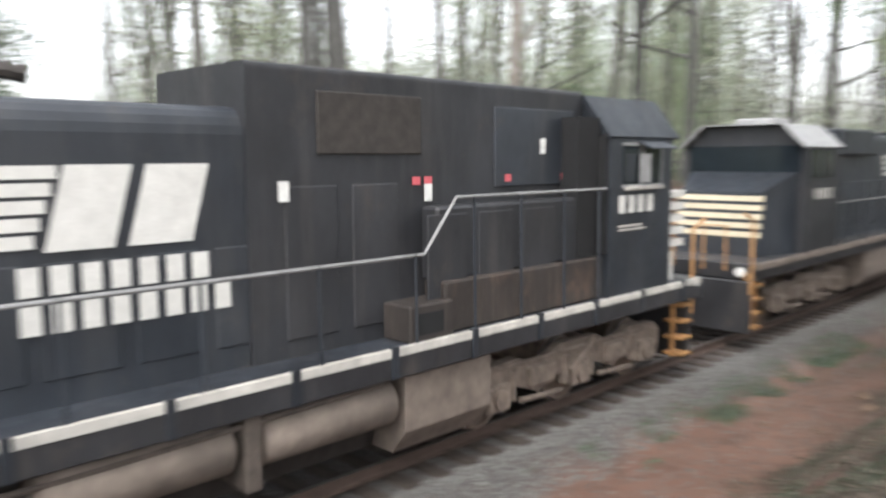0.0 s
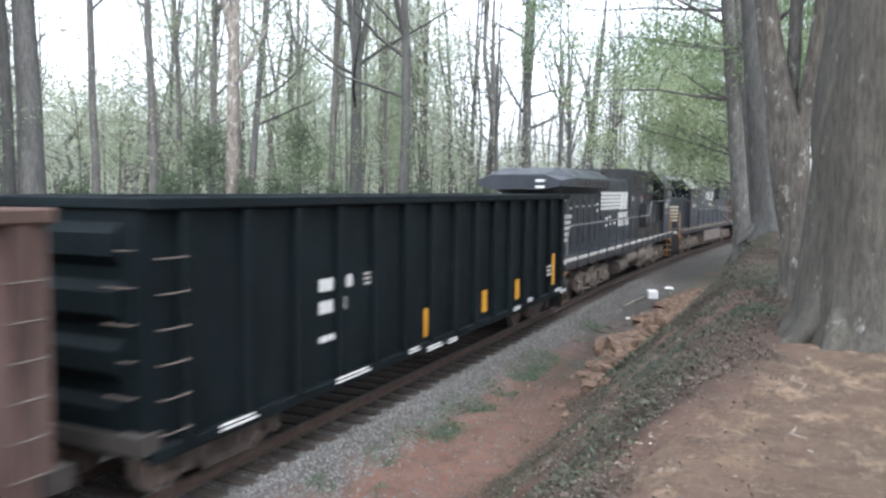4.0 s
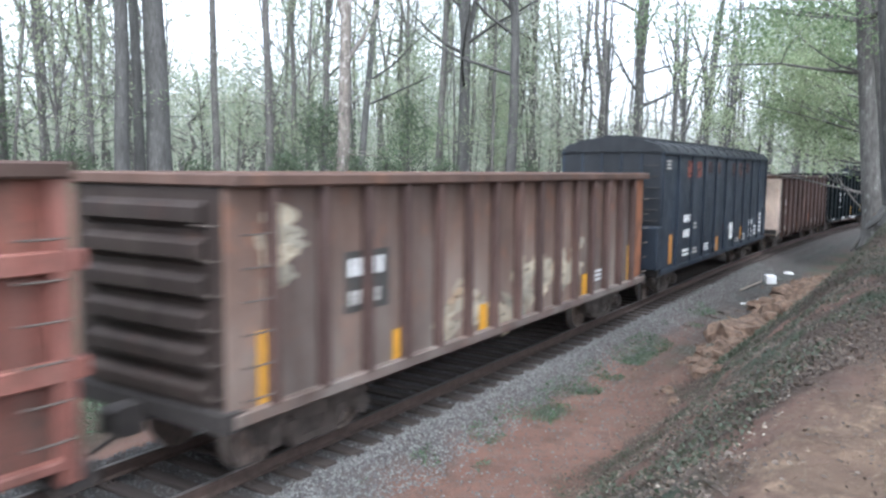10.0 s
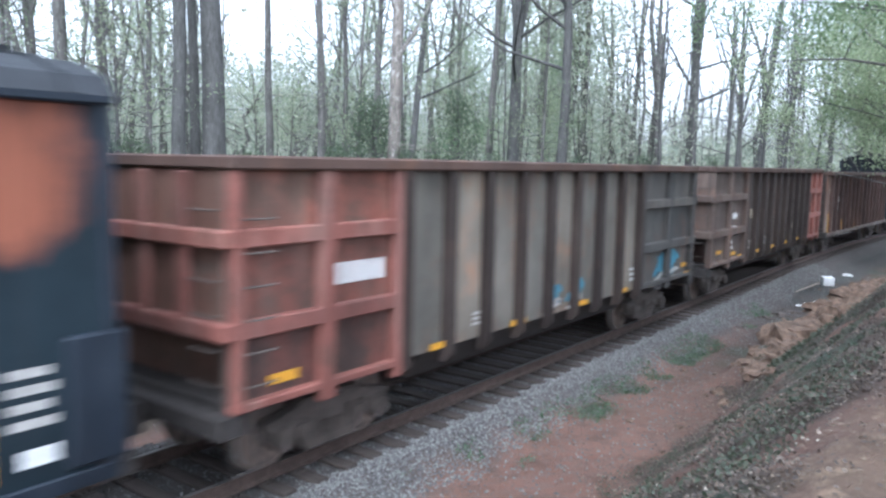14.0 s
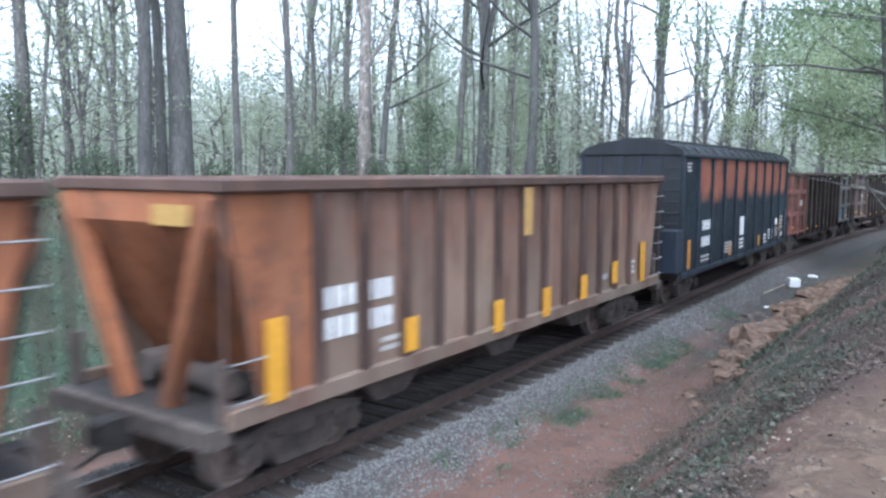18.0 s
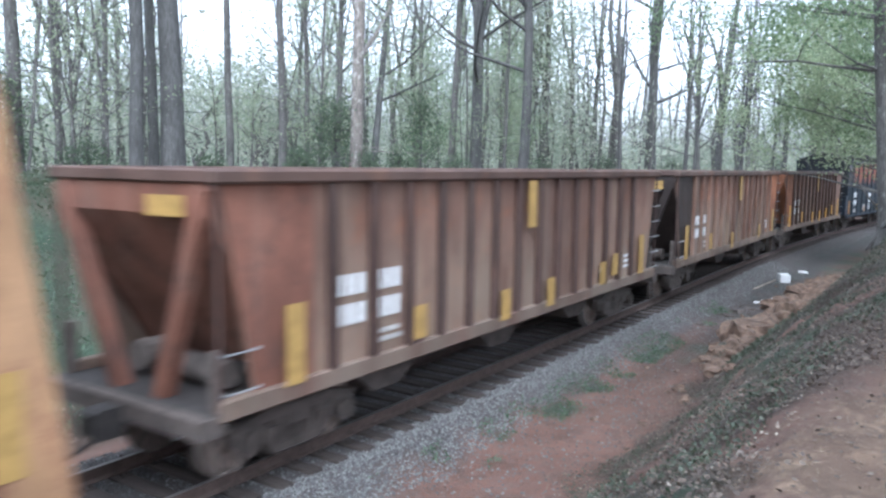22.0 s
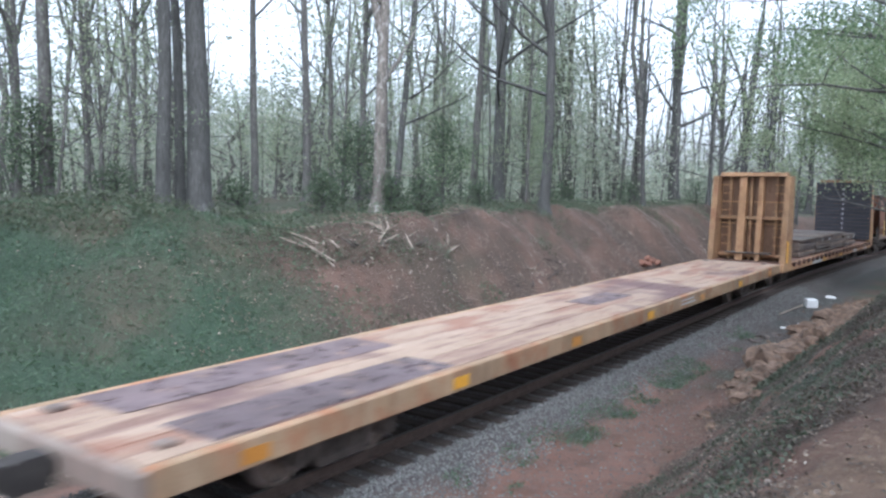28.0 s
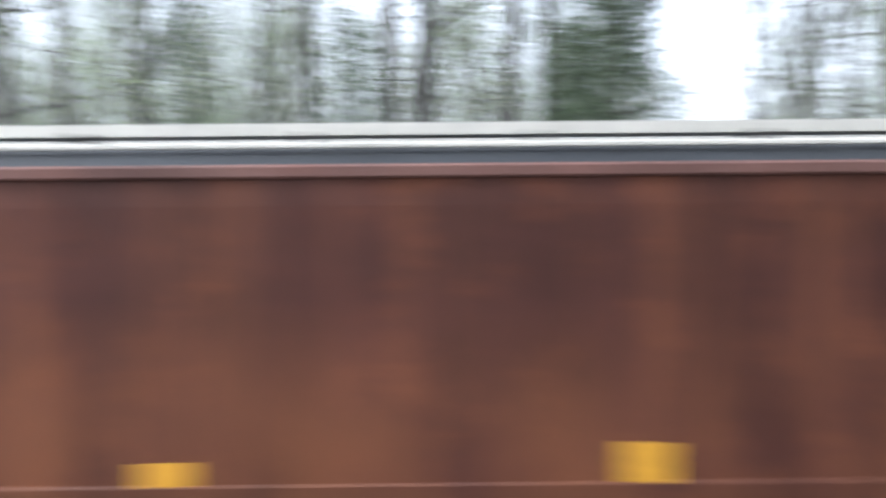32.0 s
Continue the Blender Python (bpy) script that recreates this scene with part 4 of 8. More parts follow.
def tree(x, y, dia, height, seed, skin="bark", leaf="leaf", first=0.3, limbs=11, leaves=900, leaf_size=0.1, lean=(0, 0), fork=0.0, spread=1.0,
         label="", name="tree", low=0, root=True, kind_word="tree", reach=(), sway=1.0):
    rng = random.Random(seed)
    nr = np.random.default_rng(seed)
    z = ground_z(x, y) - 0.15
    top = tagged(new(name), label, kind_word, group="woodland trees")
    top.location = (x, y, z)
    mb, tips = MB(), []
    r = dia / 2
    segs, path, rad = 12, [], []
    px = py = 0.0
    dx, dy = rng.uniform(-0.03, 0.03), rng.uniform(-0.03, 0.03)
    for i in range(segs + 1):
        t = i / segs
        dx, dy = dx * 0.8 + rng.uniform(-0.03, 0.03), dy * 0.8 + rng.uniform(-0.03, 0.03)
        px += dx * sway * height / segs
        py += dy * sway * height / segs
        path.append((px + lean[0] * t * height, py + lean[1] * t * height, t * height))
        rad.append(r * (1 - 0.86 * t ** 1.15) + (0.55 * r * max(0, 1 - t * segs / 0.8) if root else 0))
    if root:
        path.insert(1, (path[0][0], path[0][1], 0.55))
        rad.insert(1, r * 1.08)
    mb.tube(path, rad, 10 if dia > 0.3 else 7, False)
    if root and dia > 0.35:
        for k in range(5):
            a = k * 1.26 + rng.random()
            mb.tube([(0.5 * r * math.cos(a), 0.5 * r * math.sin(a), 0.75), (1.15 * r * math.cos(a), 1.15 * r * math.sin(a), 0.3), (2.1 * r * math.cos(a), 2.1 * r * math.sin(a), -0.1)], [0.3 * r, 0.34 * r, 0.12 * r], 6, False)
    P = [Vector(p) for p in path]

    def at(t):
        k = min(len(P) - 2, int(t * (len(P) - 1)))
        w = t * (len(P) - 1) - k
        return P[k].lerp(P[k + 1], w), rad[k] + (rad[k + 1] - rad[k]) * w
    for i in range(limbs):
        t = first + (0.97 - first) * (i + rng.random() * 0.8) / limbs
        p, rr = at(t)
        a = rng.uniform(0, 6.283)
        up = rng.uniform(0.25, 1.1)
        limb(mb, rng, p, (math.cos(a), math.sin(a), up), (1 - t * 0.6) * height * 0.26 * spread * rng.uniform(0.6, 1.2), max(0.012, rr * rng.uniform(0.3, 0.5)), 5, tips, 1)
    if fork:
        p, rr = at(fork)
        for sgn in (-1, 1):
            limb(mb, rng, p, (0.32 * sgn, 0.1 * sgn, 1.0), height * (1 - fork) * 0.8, rr * 0.75, 6, tips, 1, -0.05)
    for i in range(low):
        p, rr = at(rng.uniform(0.12, first + 0.05))
        a = rng.uniform(0, 6.283)
        limb(mb, rng, p, (math.cos(a), math.sin(a), rng.uniform(-0.1, 0.5)), rng.uniform(1.2, 3.0), 0.025, 4, tips, 2, 0.03)
    for t, dx, dy, dz, ln in reach:
        p, rr = at(t)
        limb(mb, rng, p, (dx, dy, dz), ln, 0.055, 6, tips, 0, 0.05, 0.8)
        limb(mb, rng, p, (dx, dy, dz + 0.3), ln * 0.7, 0.04, 5, tips, 1, 0.03, 0.8)
    part("trunk", mb, M[skin], top, smooth=True)
    if leaves and tips:
        T = np.array([tuple(p) for p in tips])
        wt = nr.random(len(T)) ** 2.5
        idx = nr.choice(len(T), leaves, p=wt / wt.sum())
        pts = T[idx] + nr.normal(0, 0.36, (leaves, 3))
        pts[:, 2] = np.maximum(pts[:, 2], 0.8)
        me = quad_cloud("crown", pts, leaf_size * nr.uniform(0.5, 1.3, leaves), M[leaf], nr, 0.65, 0.2)
        part("crown", me, None, top)
    return top


def cedar(x, y, height, width, seed, leaves, leaf="leaf_dark", label="dense dark green cedar shrub at the wood's edge", size=0.16):
    """A bushy evergreen: a short stem inside a ragged cone of sprays."""
    nr = np.random.default_rng(seed)
    top = tagged(new("cedar_shrub"), label, "shrub", group="woodland shrubs")
    top.location = (x, y, ground_z(x, y) - 0.1)
    mb = MB().tube([(0, 0, 0), (0.05, 0, height * 0.5), (0, 0.04, height * 0.95)], [0.07, 0.05, 0.01], 6)
    rng = random.Random(seed)
    tips = []
    for k in range(26):
        t = 0.05 + 0.9 * k / 26
        a = k * 2.4
        ln = width * 0.5 * (1 - t) ** 0.7 * rng.uniform(0.6, 1.15)
        mb.tube([(0, 0, t * height), (ln * 0.6 * math.cos(a), ln * 0.6 * math.sin(a), t * height + 0.1), (ln * math.cos(a), ln * math.sin(a), t * height + 0.25)], [0.02, 0.014, 0.006], 4, False)
        tips += [(ln * f * math.cos(a), ln * f * math.sin(a), t * height + 0.2 * f) for f in (0.4, 0.65, 0.85, 1.0)]
    part("stem", mb, M["bark_dark"], top)
    T = np.array(tips)
    pts = T[nr.integers(0, len(T), leaves)] + nr.normal(0, 0.12 * width / 2 + 0.06, (leaves, 3))
    pts[:, 2] = np.abs(pts[:, 2]) + 0.05
    part("foliage", quad_cloud("foliage", pts, size * nr.uniform(0.5, 1.2, leaves), M[leaf], nr, 0.45, 0.0), None, top)


def polar(az, y):
    return y * math.tan(radians(az)), y


def build_far_trees():
    # bearing from the viewer, distance across, trunk width, kind of tree
    spec = [(26.2, 26, 0.24, "t"), (27.7, 24, 0.43, "t"), (30.5, 30, 0.27, "s"), (33.0, 30, 0.3, "t"), (34.9, 21, 0.45, "d"), (36.1, 23, 0.38, "d"), (37.6, 21, 0.8, "g"), (41.2, 27, 0.36, "t"),
            (44.9, 25, 0.38, "t"), (46.6, 27, 0.3, "s"), (48.5, 24, 0.33, "s"), (49.9, 17.6, 0.46, "f"), (51.3, 22, 0.34, "l"), (54.6, 28, 0.34, "s"), (56.9, 22, 0.38, "t"), (58.7, 20.5, 0.62, "k"),
            (60.2, 28, 0.4, "s"), (62.2, 16.3, 0.45, "k"), (63.2, 25, 0.46, "s"), (66.4, 24, 0.42, "s"), (68.4, 20, 0.46, "t"), (70.6, 19.5, 0.8, "k"), (72.5, 24, 0.55, "s"), (74.1, 19, 0.6, "k"),
            (75.2, 22, 0.5, "s"), (77.0, 20, 0.6, "k"), (78.5, 18.5, 0.62, "t"), (80.0, 17, 0.8, "k"), (81.5, 16.5, 0.85, "k"), (83.0, 15.5, 0.6, "t"),
            (-29, 24, 0.5, "s"), (-25, 24, 0.5, "t"), (-21, 22, 0.55, "s"), (-13, 24, 0.3, "s"), (-9.5, 22, 0.4, "k"), (-3.7, 22, 0.5, "t"), (-1, 21, 0.5, "k"), (5.2, 22, 0.5, "t"), (8.1, 21, 0.4, "k"),
            (12, 24, 0.28, "s"), (22.5, 26, 0.25, "s"), (24.2, 33, 0.25, "s")]
    style = {
        "t": dict(skin="bark", first=0.36, limbs=13, leaves=5200, low=7, label="tall straight grey-brown trunk with sparse young leaves"),
        "s": dict(skin="bark", first=0.2, limbs=15, leaves=8000, low=7, fork=0.45, leaf="leaf_pale", label="slender tree with pale green spring leaves"),
        "d": dict(skin="bark_dark", first=0.5, limbs=9, leaves=2600, low=4, label="tall dark-barked trunk standing in a close group"),
        "g": dict(skin="bark_dark", first=0.45, limbs=10, leaves=2000, low=4, fork=0.4, label="thick dark old trunk in a close group"),
        "l": dict(skin="bark_dark", first=0.2, limbs=12, leaves=4800, lean=(0.14, 0.0), label="dark leaning trunk with young leaves"),
        "f": dict(skin="bark_pale", first=0.25, limbs=10, leaves=4800, fork=0.3, low=4, label="pale-barked forked tree on top of the cut bank"),
        "k": dict(skin="bark_dark", first=0.24, limbs=14, leaves=3400, fork=0.34, spread=1.15, low=4, label="branching dark tree, almost bare, with first leaves"),
    }
    for i, (az, y, dia, k) in enumerate(spec):
        x, yy = polar(az, y)
        yy += centre_y(x) - TRACK_Y
        if k == "t" and i % 3 == 0:
            extra = dict(fork=0.36 + 0.03 * (i % 4))
        else:
            extra = {}
        if 38 < az < 46:
            extra["leaves"] = 600
        if 10 < az < 26:
            extra["leaves"] = 1500
        if 66 < az < 80.5:
            extra["leaves"] = 700
        if 54 < az <= 66:
            extra["leaves"] = int(1.7 * style[k]["leaves"])
        tree(x, yy, dia, 15 + 9 * ((i * 37) % 10) / 10 + 8 * dia, 100 + i, leaf_size=0.078, **{**style[k], **extra})
    rng = random.Random(77)
    for i in range(90):
        az = rng.uniform(-30, 80) if i % 4 else rng.uniform(40, 78)
        if 12.5 < az < 24.5 or 38.5 < az < 45.5:
            continue
        y = rng.uniform(18, 40)
        x, yy = polar(az, y)
        if math.hypot(x, y) > 95:
            continue
        open_sky = 66.5 < az < 80
        tree(x, yy + centre_y(x) - TRACK_Y, rng.uniform(0.07, 0.16), rng.uniform(6, 13), 300 + i, "bark", "leaf_pale" if i % 3 else "leaf", 0.14, 10, 350 if open_sky else 3000 if 54 < az < 66 else 1300, 0.085,
             lean=(rng.uniform(-0.22, 0.22), rng.uniform(-0.1, 0.1)), fork=rng.choice((0, 0.3, 0.4)), label="thin sapling with light green spring leaves", name="sapling", low=3, root=False, kind_word="sapling", spread=0.8)
    for i, (az, y, h) in enumerate(((40.4, 33, 6), (41.7, 38, 7), (42.6, 30, 5), (43.4, 43, 8), (44.4, 35, 12))):
        x, yy = polar(az, y)
        tree(x, yy + centre_y(x) - TRACK_Y, 0.13, h, 420 + i, "bark", "leaf_pale", 0.3, 9, 1300, 0.09, lean=(0.05 * (i % 3 - 1), 0.0), fork=0.4 if i % 2 else 0,
             label="thin sapling with sparse light green leaves against the sky", name="sapling", low=1, root=False, kind_word="sapling", spread=0.7)
    for az, y, h, w, n in ((48.6, 18.6, 3.2, 3.8, 2600), (54.8, 20.5, 4.0, 3.8, 2600), (13.0, 17.5, 8.5, 4.0, 11000), (10.0, 19.5, 6.0, 3.6, 6000), (27.0, 24, 3.0, 3.0, 1800), (-6, 22, 6.0, 4, 2500), (-18, 21, 7, 4, 2500), (66.5, 25, 3.0, 3.4, 1500), (76.5, 21, 3.2, 4.2, 2200)):
        x, yy = polar(az, y)
        cedar(x, yy + centre_y(x) - TRACK_Y, h, w, int(az * 10 + 500), n)
    for az, y, h, w in ((53.2, 16.9, 1.5, 2.0), (51.0, 17.2, 1.3, 1.6), (46.0, 18.4, 1.2, 1.7), (57.5, 18.2, 1.2, 2.2), (40.0, 21, 1.2, 2.4), (32.0, 22, 1.1, 2.6), (63.5, 18.5, 1.3, 2.4), (68.0, 18.4, 1.4, 2.6), (72.0, 18, 1.8, 3)):
        x, yy = polar(az, y)
        cedar(x, yy + centre_y(x) - TRACK_Y, h, w, int(az * 10 + 900), 900, "leaf_dark", "low green broadleaf shrub on the bank's crest", 0.15)


def build_far_woods():
    nr = np.random.default_rng(21)
    rng = random.Random(21)
    mb, pts, sz = MB(), [], []
    for i in range(430):
        az = rng.uniform(-36, 88)
        d = rng.uniform(42, 125)
        x, y = d * math.sin(radians(az)), d * math.cos(radians(az))
        v = y - centre_y(x)
        if v < 12 or (14.5 < az < 23.0 and d < 110):
            continue
        z = ground_z(x, y)
        h, r = rng.uniform(10, 22), rng.uniform(0.07, 0.26)
        if 38 < az < 45.5:
            h = rng.uniform(0.05, 0.15) * d
        lx, ly = rng.uniform(-2.2, 2.2), rng.uniform(-1.5, 1.5)
        bx, by = rng.uniform(-0.9, 0.9), rng.uniform(-0.6, 0.6)
        mb.tube([(x, y, z - 0.2), (x + lx * 0.25 + bx * 0.6, y + ly * 0.2 + by, z + h * 0.27), (x + lx * 0.5 - bx * 0.3, y + ly * 0.4, z + h * 0.5), (x + lx * 0.75 + bx * 0.5, y + ly * 0.7 + by, z + h * 0.75), (x + lx, y + ly, z + h)], [r, r * 0.86, r * 0.68, r * 0.4, r * 0.12], 5, False)
        if r > 0.11:
            fz, sg = rng.uniform(0.3, 0.55), rng.choice((-1, 1))
            mb.tube([(x + lx * fz, y + ly * fz, z + h * fz), (x + lx * fz + sg * 0.9, y + ly * fz + 0.3, z + h * (fz + 0.16)), (x + lx * fz + sg * 1.7, y + ly * fz, z + h * (fz + 0.4))], [r * 0.55, r * 0.45, r * 0.1], 4, False)
        for k in range(9):
            t = rng.uniform(0.2, 0.95)
            a = rng.uniform(0, 6.283)
            ln = rng.uniform(1.5, 4.0) * (1.2 - t)
            b = (x + lx * t, y + ly * t, z + h * t)
            e = (b[0] + ln * math.cos(a), b[1] + ln * math.sin(a), b[2] + ln * rng.uniform(0.3, 1.2))
            q = ((b[0] + e[0]) / 2 + rng.uniform(-0.3, 0.3), (b[1] + e[1]) / 2 + rng.uniform(-0.3, 0.3), (b[2] + e[2]) / 2 - 0.1 * ln)
            mb.tube([b, q, e], [r * 0.35, r * 0.22, 0.012], 3, False)
            n = rng.randrange(40, 105)
            if 66 < az < 80 and e[2] > 3.9 + 0.05 * d:
                n = 4
            elif 54 < az <= 66:
                n *= 2
            elif az <= 54 and e[2] > 3.9 + 0.07 * d and not 38 < az < 45.5:
                n = n * 3 // 4
            pts.append(np.array(e) + nr.normal(0, 0.9, (n, 3)))
            sz.append(nr.uniform(0.13, 0.3, n))
        n = rng.randrange(200, 560)
        u = nr.normal(0, 1.9, (n, 3)) + np.array((x, y, z + 3.0))
        u[:, 2] = np.maximum(u[:, 2], z + 0.1)
        pts.append(u)
        sz.append(nr.uniform(0.13, 0.3, n))
    part("far_woods", mb, M["bark"])
    tagged(bpy.data.objects["far_woods"], "many slender grey trunks deep in the wood", "woods", kind="stuff")
    ob = new("far_foliage", quad_cloud("far_foliage", np.vstack(pts), np.concatenate(sz), M["leaf_hazed"], nr, 0.7, 0.0))
    tagged(ob, "light green foliage deep in the wood with haze painted into its colour", "woods", kind="stuff")
    pts = []
    for k in range(300):
        a = radians(-60 + 150 * k / 299 + rng.uniform(-0.6, 0.6))
        d = rng.uniform(75, 190)
        if 14 < math.degrees(a) < 22.5:
            continue
        if d * math.cos(a) - centre_y(d * math.sin(a)) < 14:
            continue
        n = 340
        deg = math.degrees(a)
        top = rng.uniform(0.03, 0.12) * d if 38 < deg < 45.5 else rng.uniform(0.02, 0.05) * d if 66 < deg < 80.5 else rng.uniform(5, 15) if deg > 46 else rng.uniform(4, 10)
        w = nr.normal(0, 2.8, (n, 3))
        w[:, 2] = 2.5 + top * nr.random(n) ** 1.3
        pts.append(w + np.array((d * math.sin(a), d * math.cos(a), 0)))
    P = np.vstack(pts)
    ob = new("woods_edge", quad_cloud("woods_edge", P, nr.uniform(0.3, 0.85, len(P)), M["leaf_hazed"], nr, 0.8, 0.0))
    tagged(ob, "distant line of trees closing the view, haze painted into the leaves", "woods", kind="stuff")


def fluted(path, rad, folds, depth, n=26, seed=0):
    """A thick stem whose surface runs in folds and buttresses."""
    mb = MB()
    k0 = seed * 1.7
    fine = []
    for i in range(len(path) - 1):
        for j in range(3):
            w = j / 3
            fine.append((Vector(path[i]).lerp(Vector(path[i + 1]), w), rad[i] + (rad[i + 1] - rad[i]) * w))
    fine.append((Vector(path[-1]), rad[-1]))
    foot = fine[0][0].z
    for p, r in fine:
        d = depth * (0.35 + 1.6 * math.exp(-(p.z - foot) / 0.45))
        for k in range(n):
            a = 2 * math.pi * k / n
            q = r * (1 + d * math.sin(folds * a + 0.5 * p.z + k0) + 0.6 * d * math.sin((folds + 3) * a - 0.8 * p.z) + 0.06 * noise.noise(Vector((3 * math.cos(a), 3 * math.sin(a), 1.6 * p.z + k0))))
            mb.v.append((p.x + q * math.cos(a), p.y + q * math.sin(a), p.z))
    for i in range(len(fine) - 1):
        for k in range(n):
            u, w = i * n + k, i * n + (k + 1) % n
            mb.f.append((u, w, w + n, u + n))
    return mb


def old_tree(label, stems, x, y, seed, leaves, base):
    """An old tree on the bank, given stem by stem."""
    top = tagged(new("bank_tree"), label, "tree", group="bank trees")
    top.location = (x, y, base)
    rng = random.Random(seed)
    tips = []
    for path, rad, mat, folds, depth in stems:
        mb = fluted(path, rad, folds, depth, 26 if rad[0] > 0.3 else 16, seed)
        for k in range(7):
            p = Vector(path[-1]).lerp(Vector(path[-2]), rng.random())
            limb(mb, rng, p, (rng.uniform(-1, 1), rng.uniform(-0.4, 1), 0.4), rng.uniform(2.5, 4.5), 0.06, 5, tips, 1)
        if path[0][2] < 0:
            for k in range(7):
                a = k * 0.9 + rng.random() * 0.4
                c, d, q = math.cos(a), math.sin(a), rad[1]
                px, py = path[1][0], path[1][1]
                ln = q * rng.uniform(1.35, 1.7)
                mb.tube([(px + 0.55 * q * c, py + 0.55 * q * d, 0.75), (px + 0.8 * q * c, py + 0.8 * q * d, 0.25), (px + 1.08 * q * c, py + 1.08 * q * d, 0.02), (px + ln * c, py + ln * d, -0.16)], [0.16 * q, 0.19 * q, 0.14 * q, 0.05 * q], 8, False)
        part("stem", mb, M[mat], top, smooth=True)
    nr = np.random.default_rng(seed)
    T = np.array([tuple(p) for p in tips])
    pts = T[nr.integers(0, len(T), leaves)] + nr.normal(0, 0.5, (leaves, 3))
    part("crown", quad_cloud("crown", pts, 0.13 * nr.uniform(0.5, 1.3, leaves), M["leaf"], nr, 0.65, 0.2), None, top)


def stem_tree():
    """Two old trees on the near bank: a thick one painted dark for shade, and a forked lichened one behind it."""
    old_tree("thick old tree on the near bank, shade painted into its folded bark", [
        ([(0, -0.02, -0.35), (0, -0.02, 0.02), (0, -0.03, 0.3), (0, 0.0, 0.85), (0, -0.01, 1.6), (0, 0.0, 2.2), (0, -0.02, 2.85), (0, -0.06, 3.8), (0.1, -0.12, 6.5), (0.2, -0.1, 11.0)],
         [0.92, 0.8, 0.7, 0.62, 0.585, 0.57, 0.55, 0.51, 0.4, 0.14], "bark_shade", 5, 0.11),
        ([(-0.1, -0.8, -0.35), (-0.08, -0.85, 0.3), (-0.05, -0.95, 1.2), (0, -1.1, 3.0), (0.1, -1.5, 6.0), (0.2, -1.7, 10.0)], [0.6, 0.46, 0.4, 0.36, 0.28, 0.1], "bark_lichen", 4, 0.06)],
        9.6, -0.66, 3, 9000, 2.25)
    old_tree("forked grey-brown tree with pale lichen on the near bank", [
        ([(0, -0.12, -0.4), (0, -0.05, 0.1), (0, 0.0, 0.43), (0, 0.02, 0.83), (0, 0.13, 1.43), (0, 0.2, 2.29), (0, 0.3, 2.85), (0, 0.45, 3.55), (0, 0.6, 4.5), (0, 0.75, 6.2), (0.1, 0.9, 9.0), (0.2, 1.2, 13.0)],
         [0.4, 0.31, 0.265, 0.245, 0.24, 0.29, 0.235, 0.185, 0.165, 0.145, 0.11, 0.05], "bark_lichen", 3, 0.035),
        ([(0, 0.14, 2.2), (0, 0.02, 2.75), (0, -0.08, 3.36), (0, -0.18, 4.33), (0, -0.3, 6.0), (0.2, -0.5, 9.0), (0.3, -0.8, 12.0)], [0.16, 0.135, 0.12, 0.11, 0.095, 0.07, 0.03], "bark_lichen", 3, 0.03),
        ([(0.1, 0.22, 2.6), (0.12, 0.2, 3.1), (0.15, 0.17, 3.7), (0.15, 0.17, 4.6), (0.3, 0.2, 7.0), (0.5, 0.1, 10.0)], [0.13, 0.11, 0.1, 0.09, 0.06, 0.03], "bark", 3, 0.03)],
        13.0, 0.0, 8, 9000, 2.3)


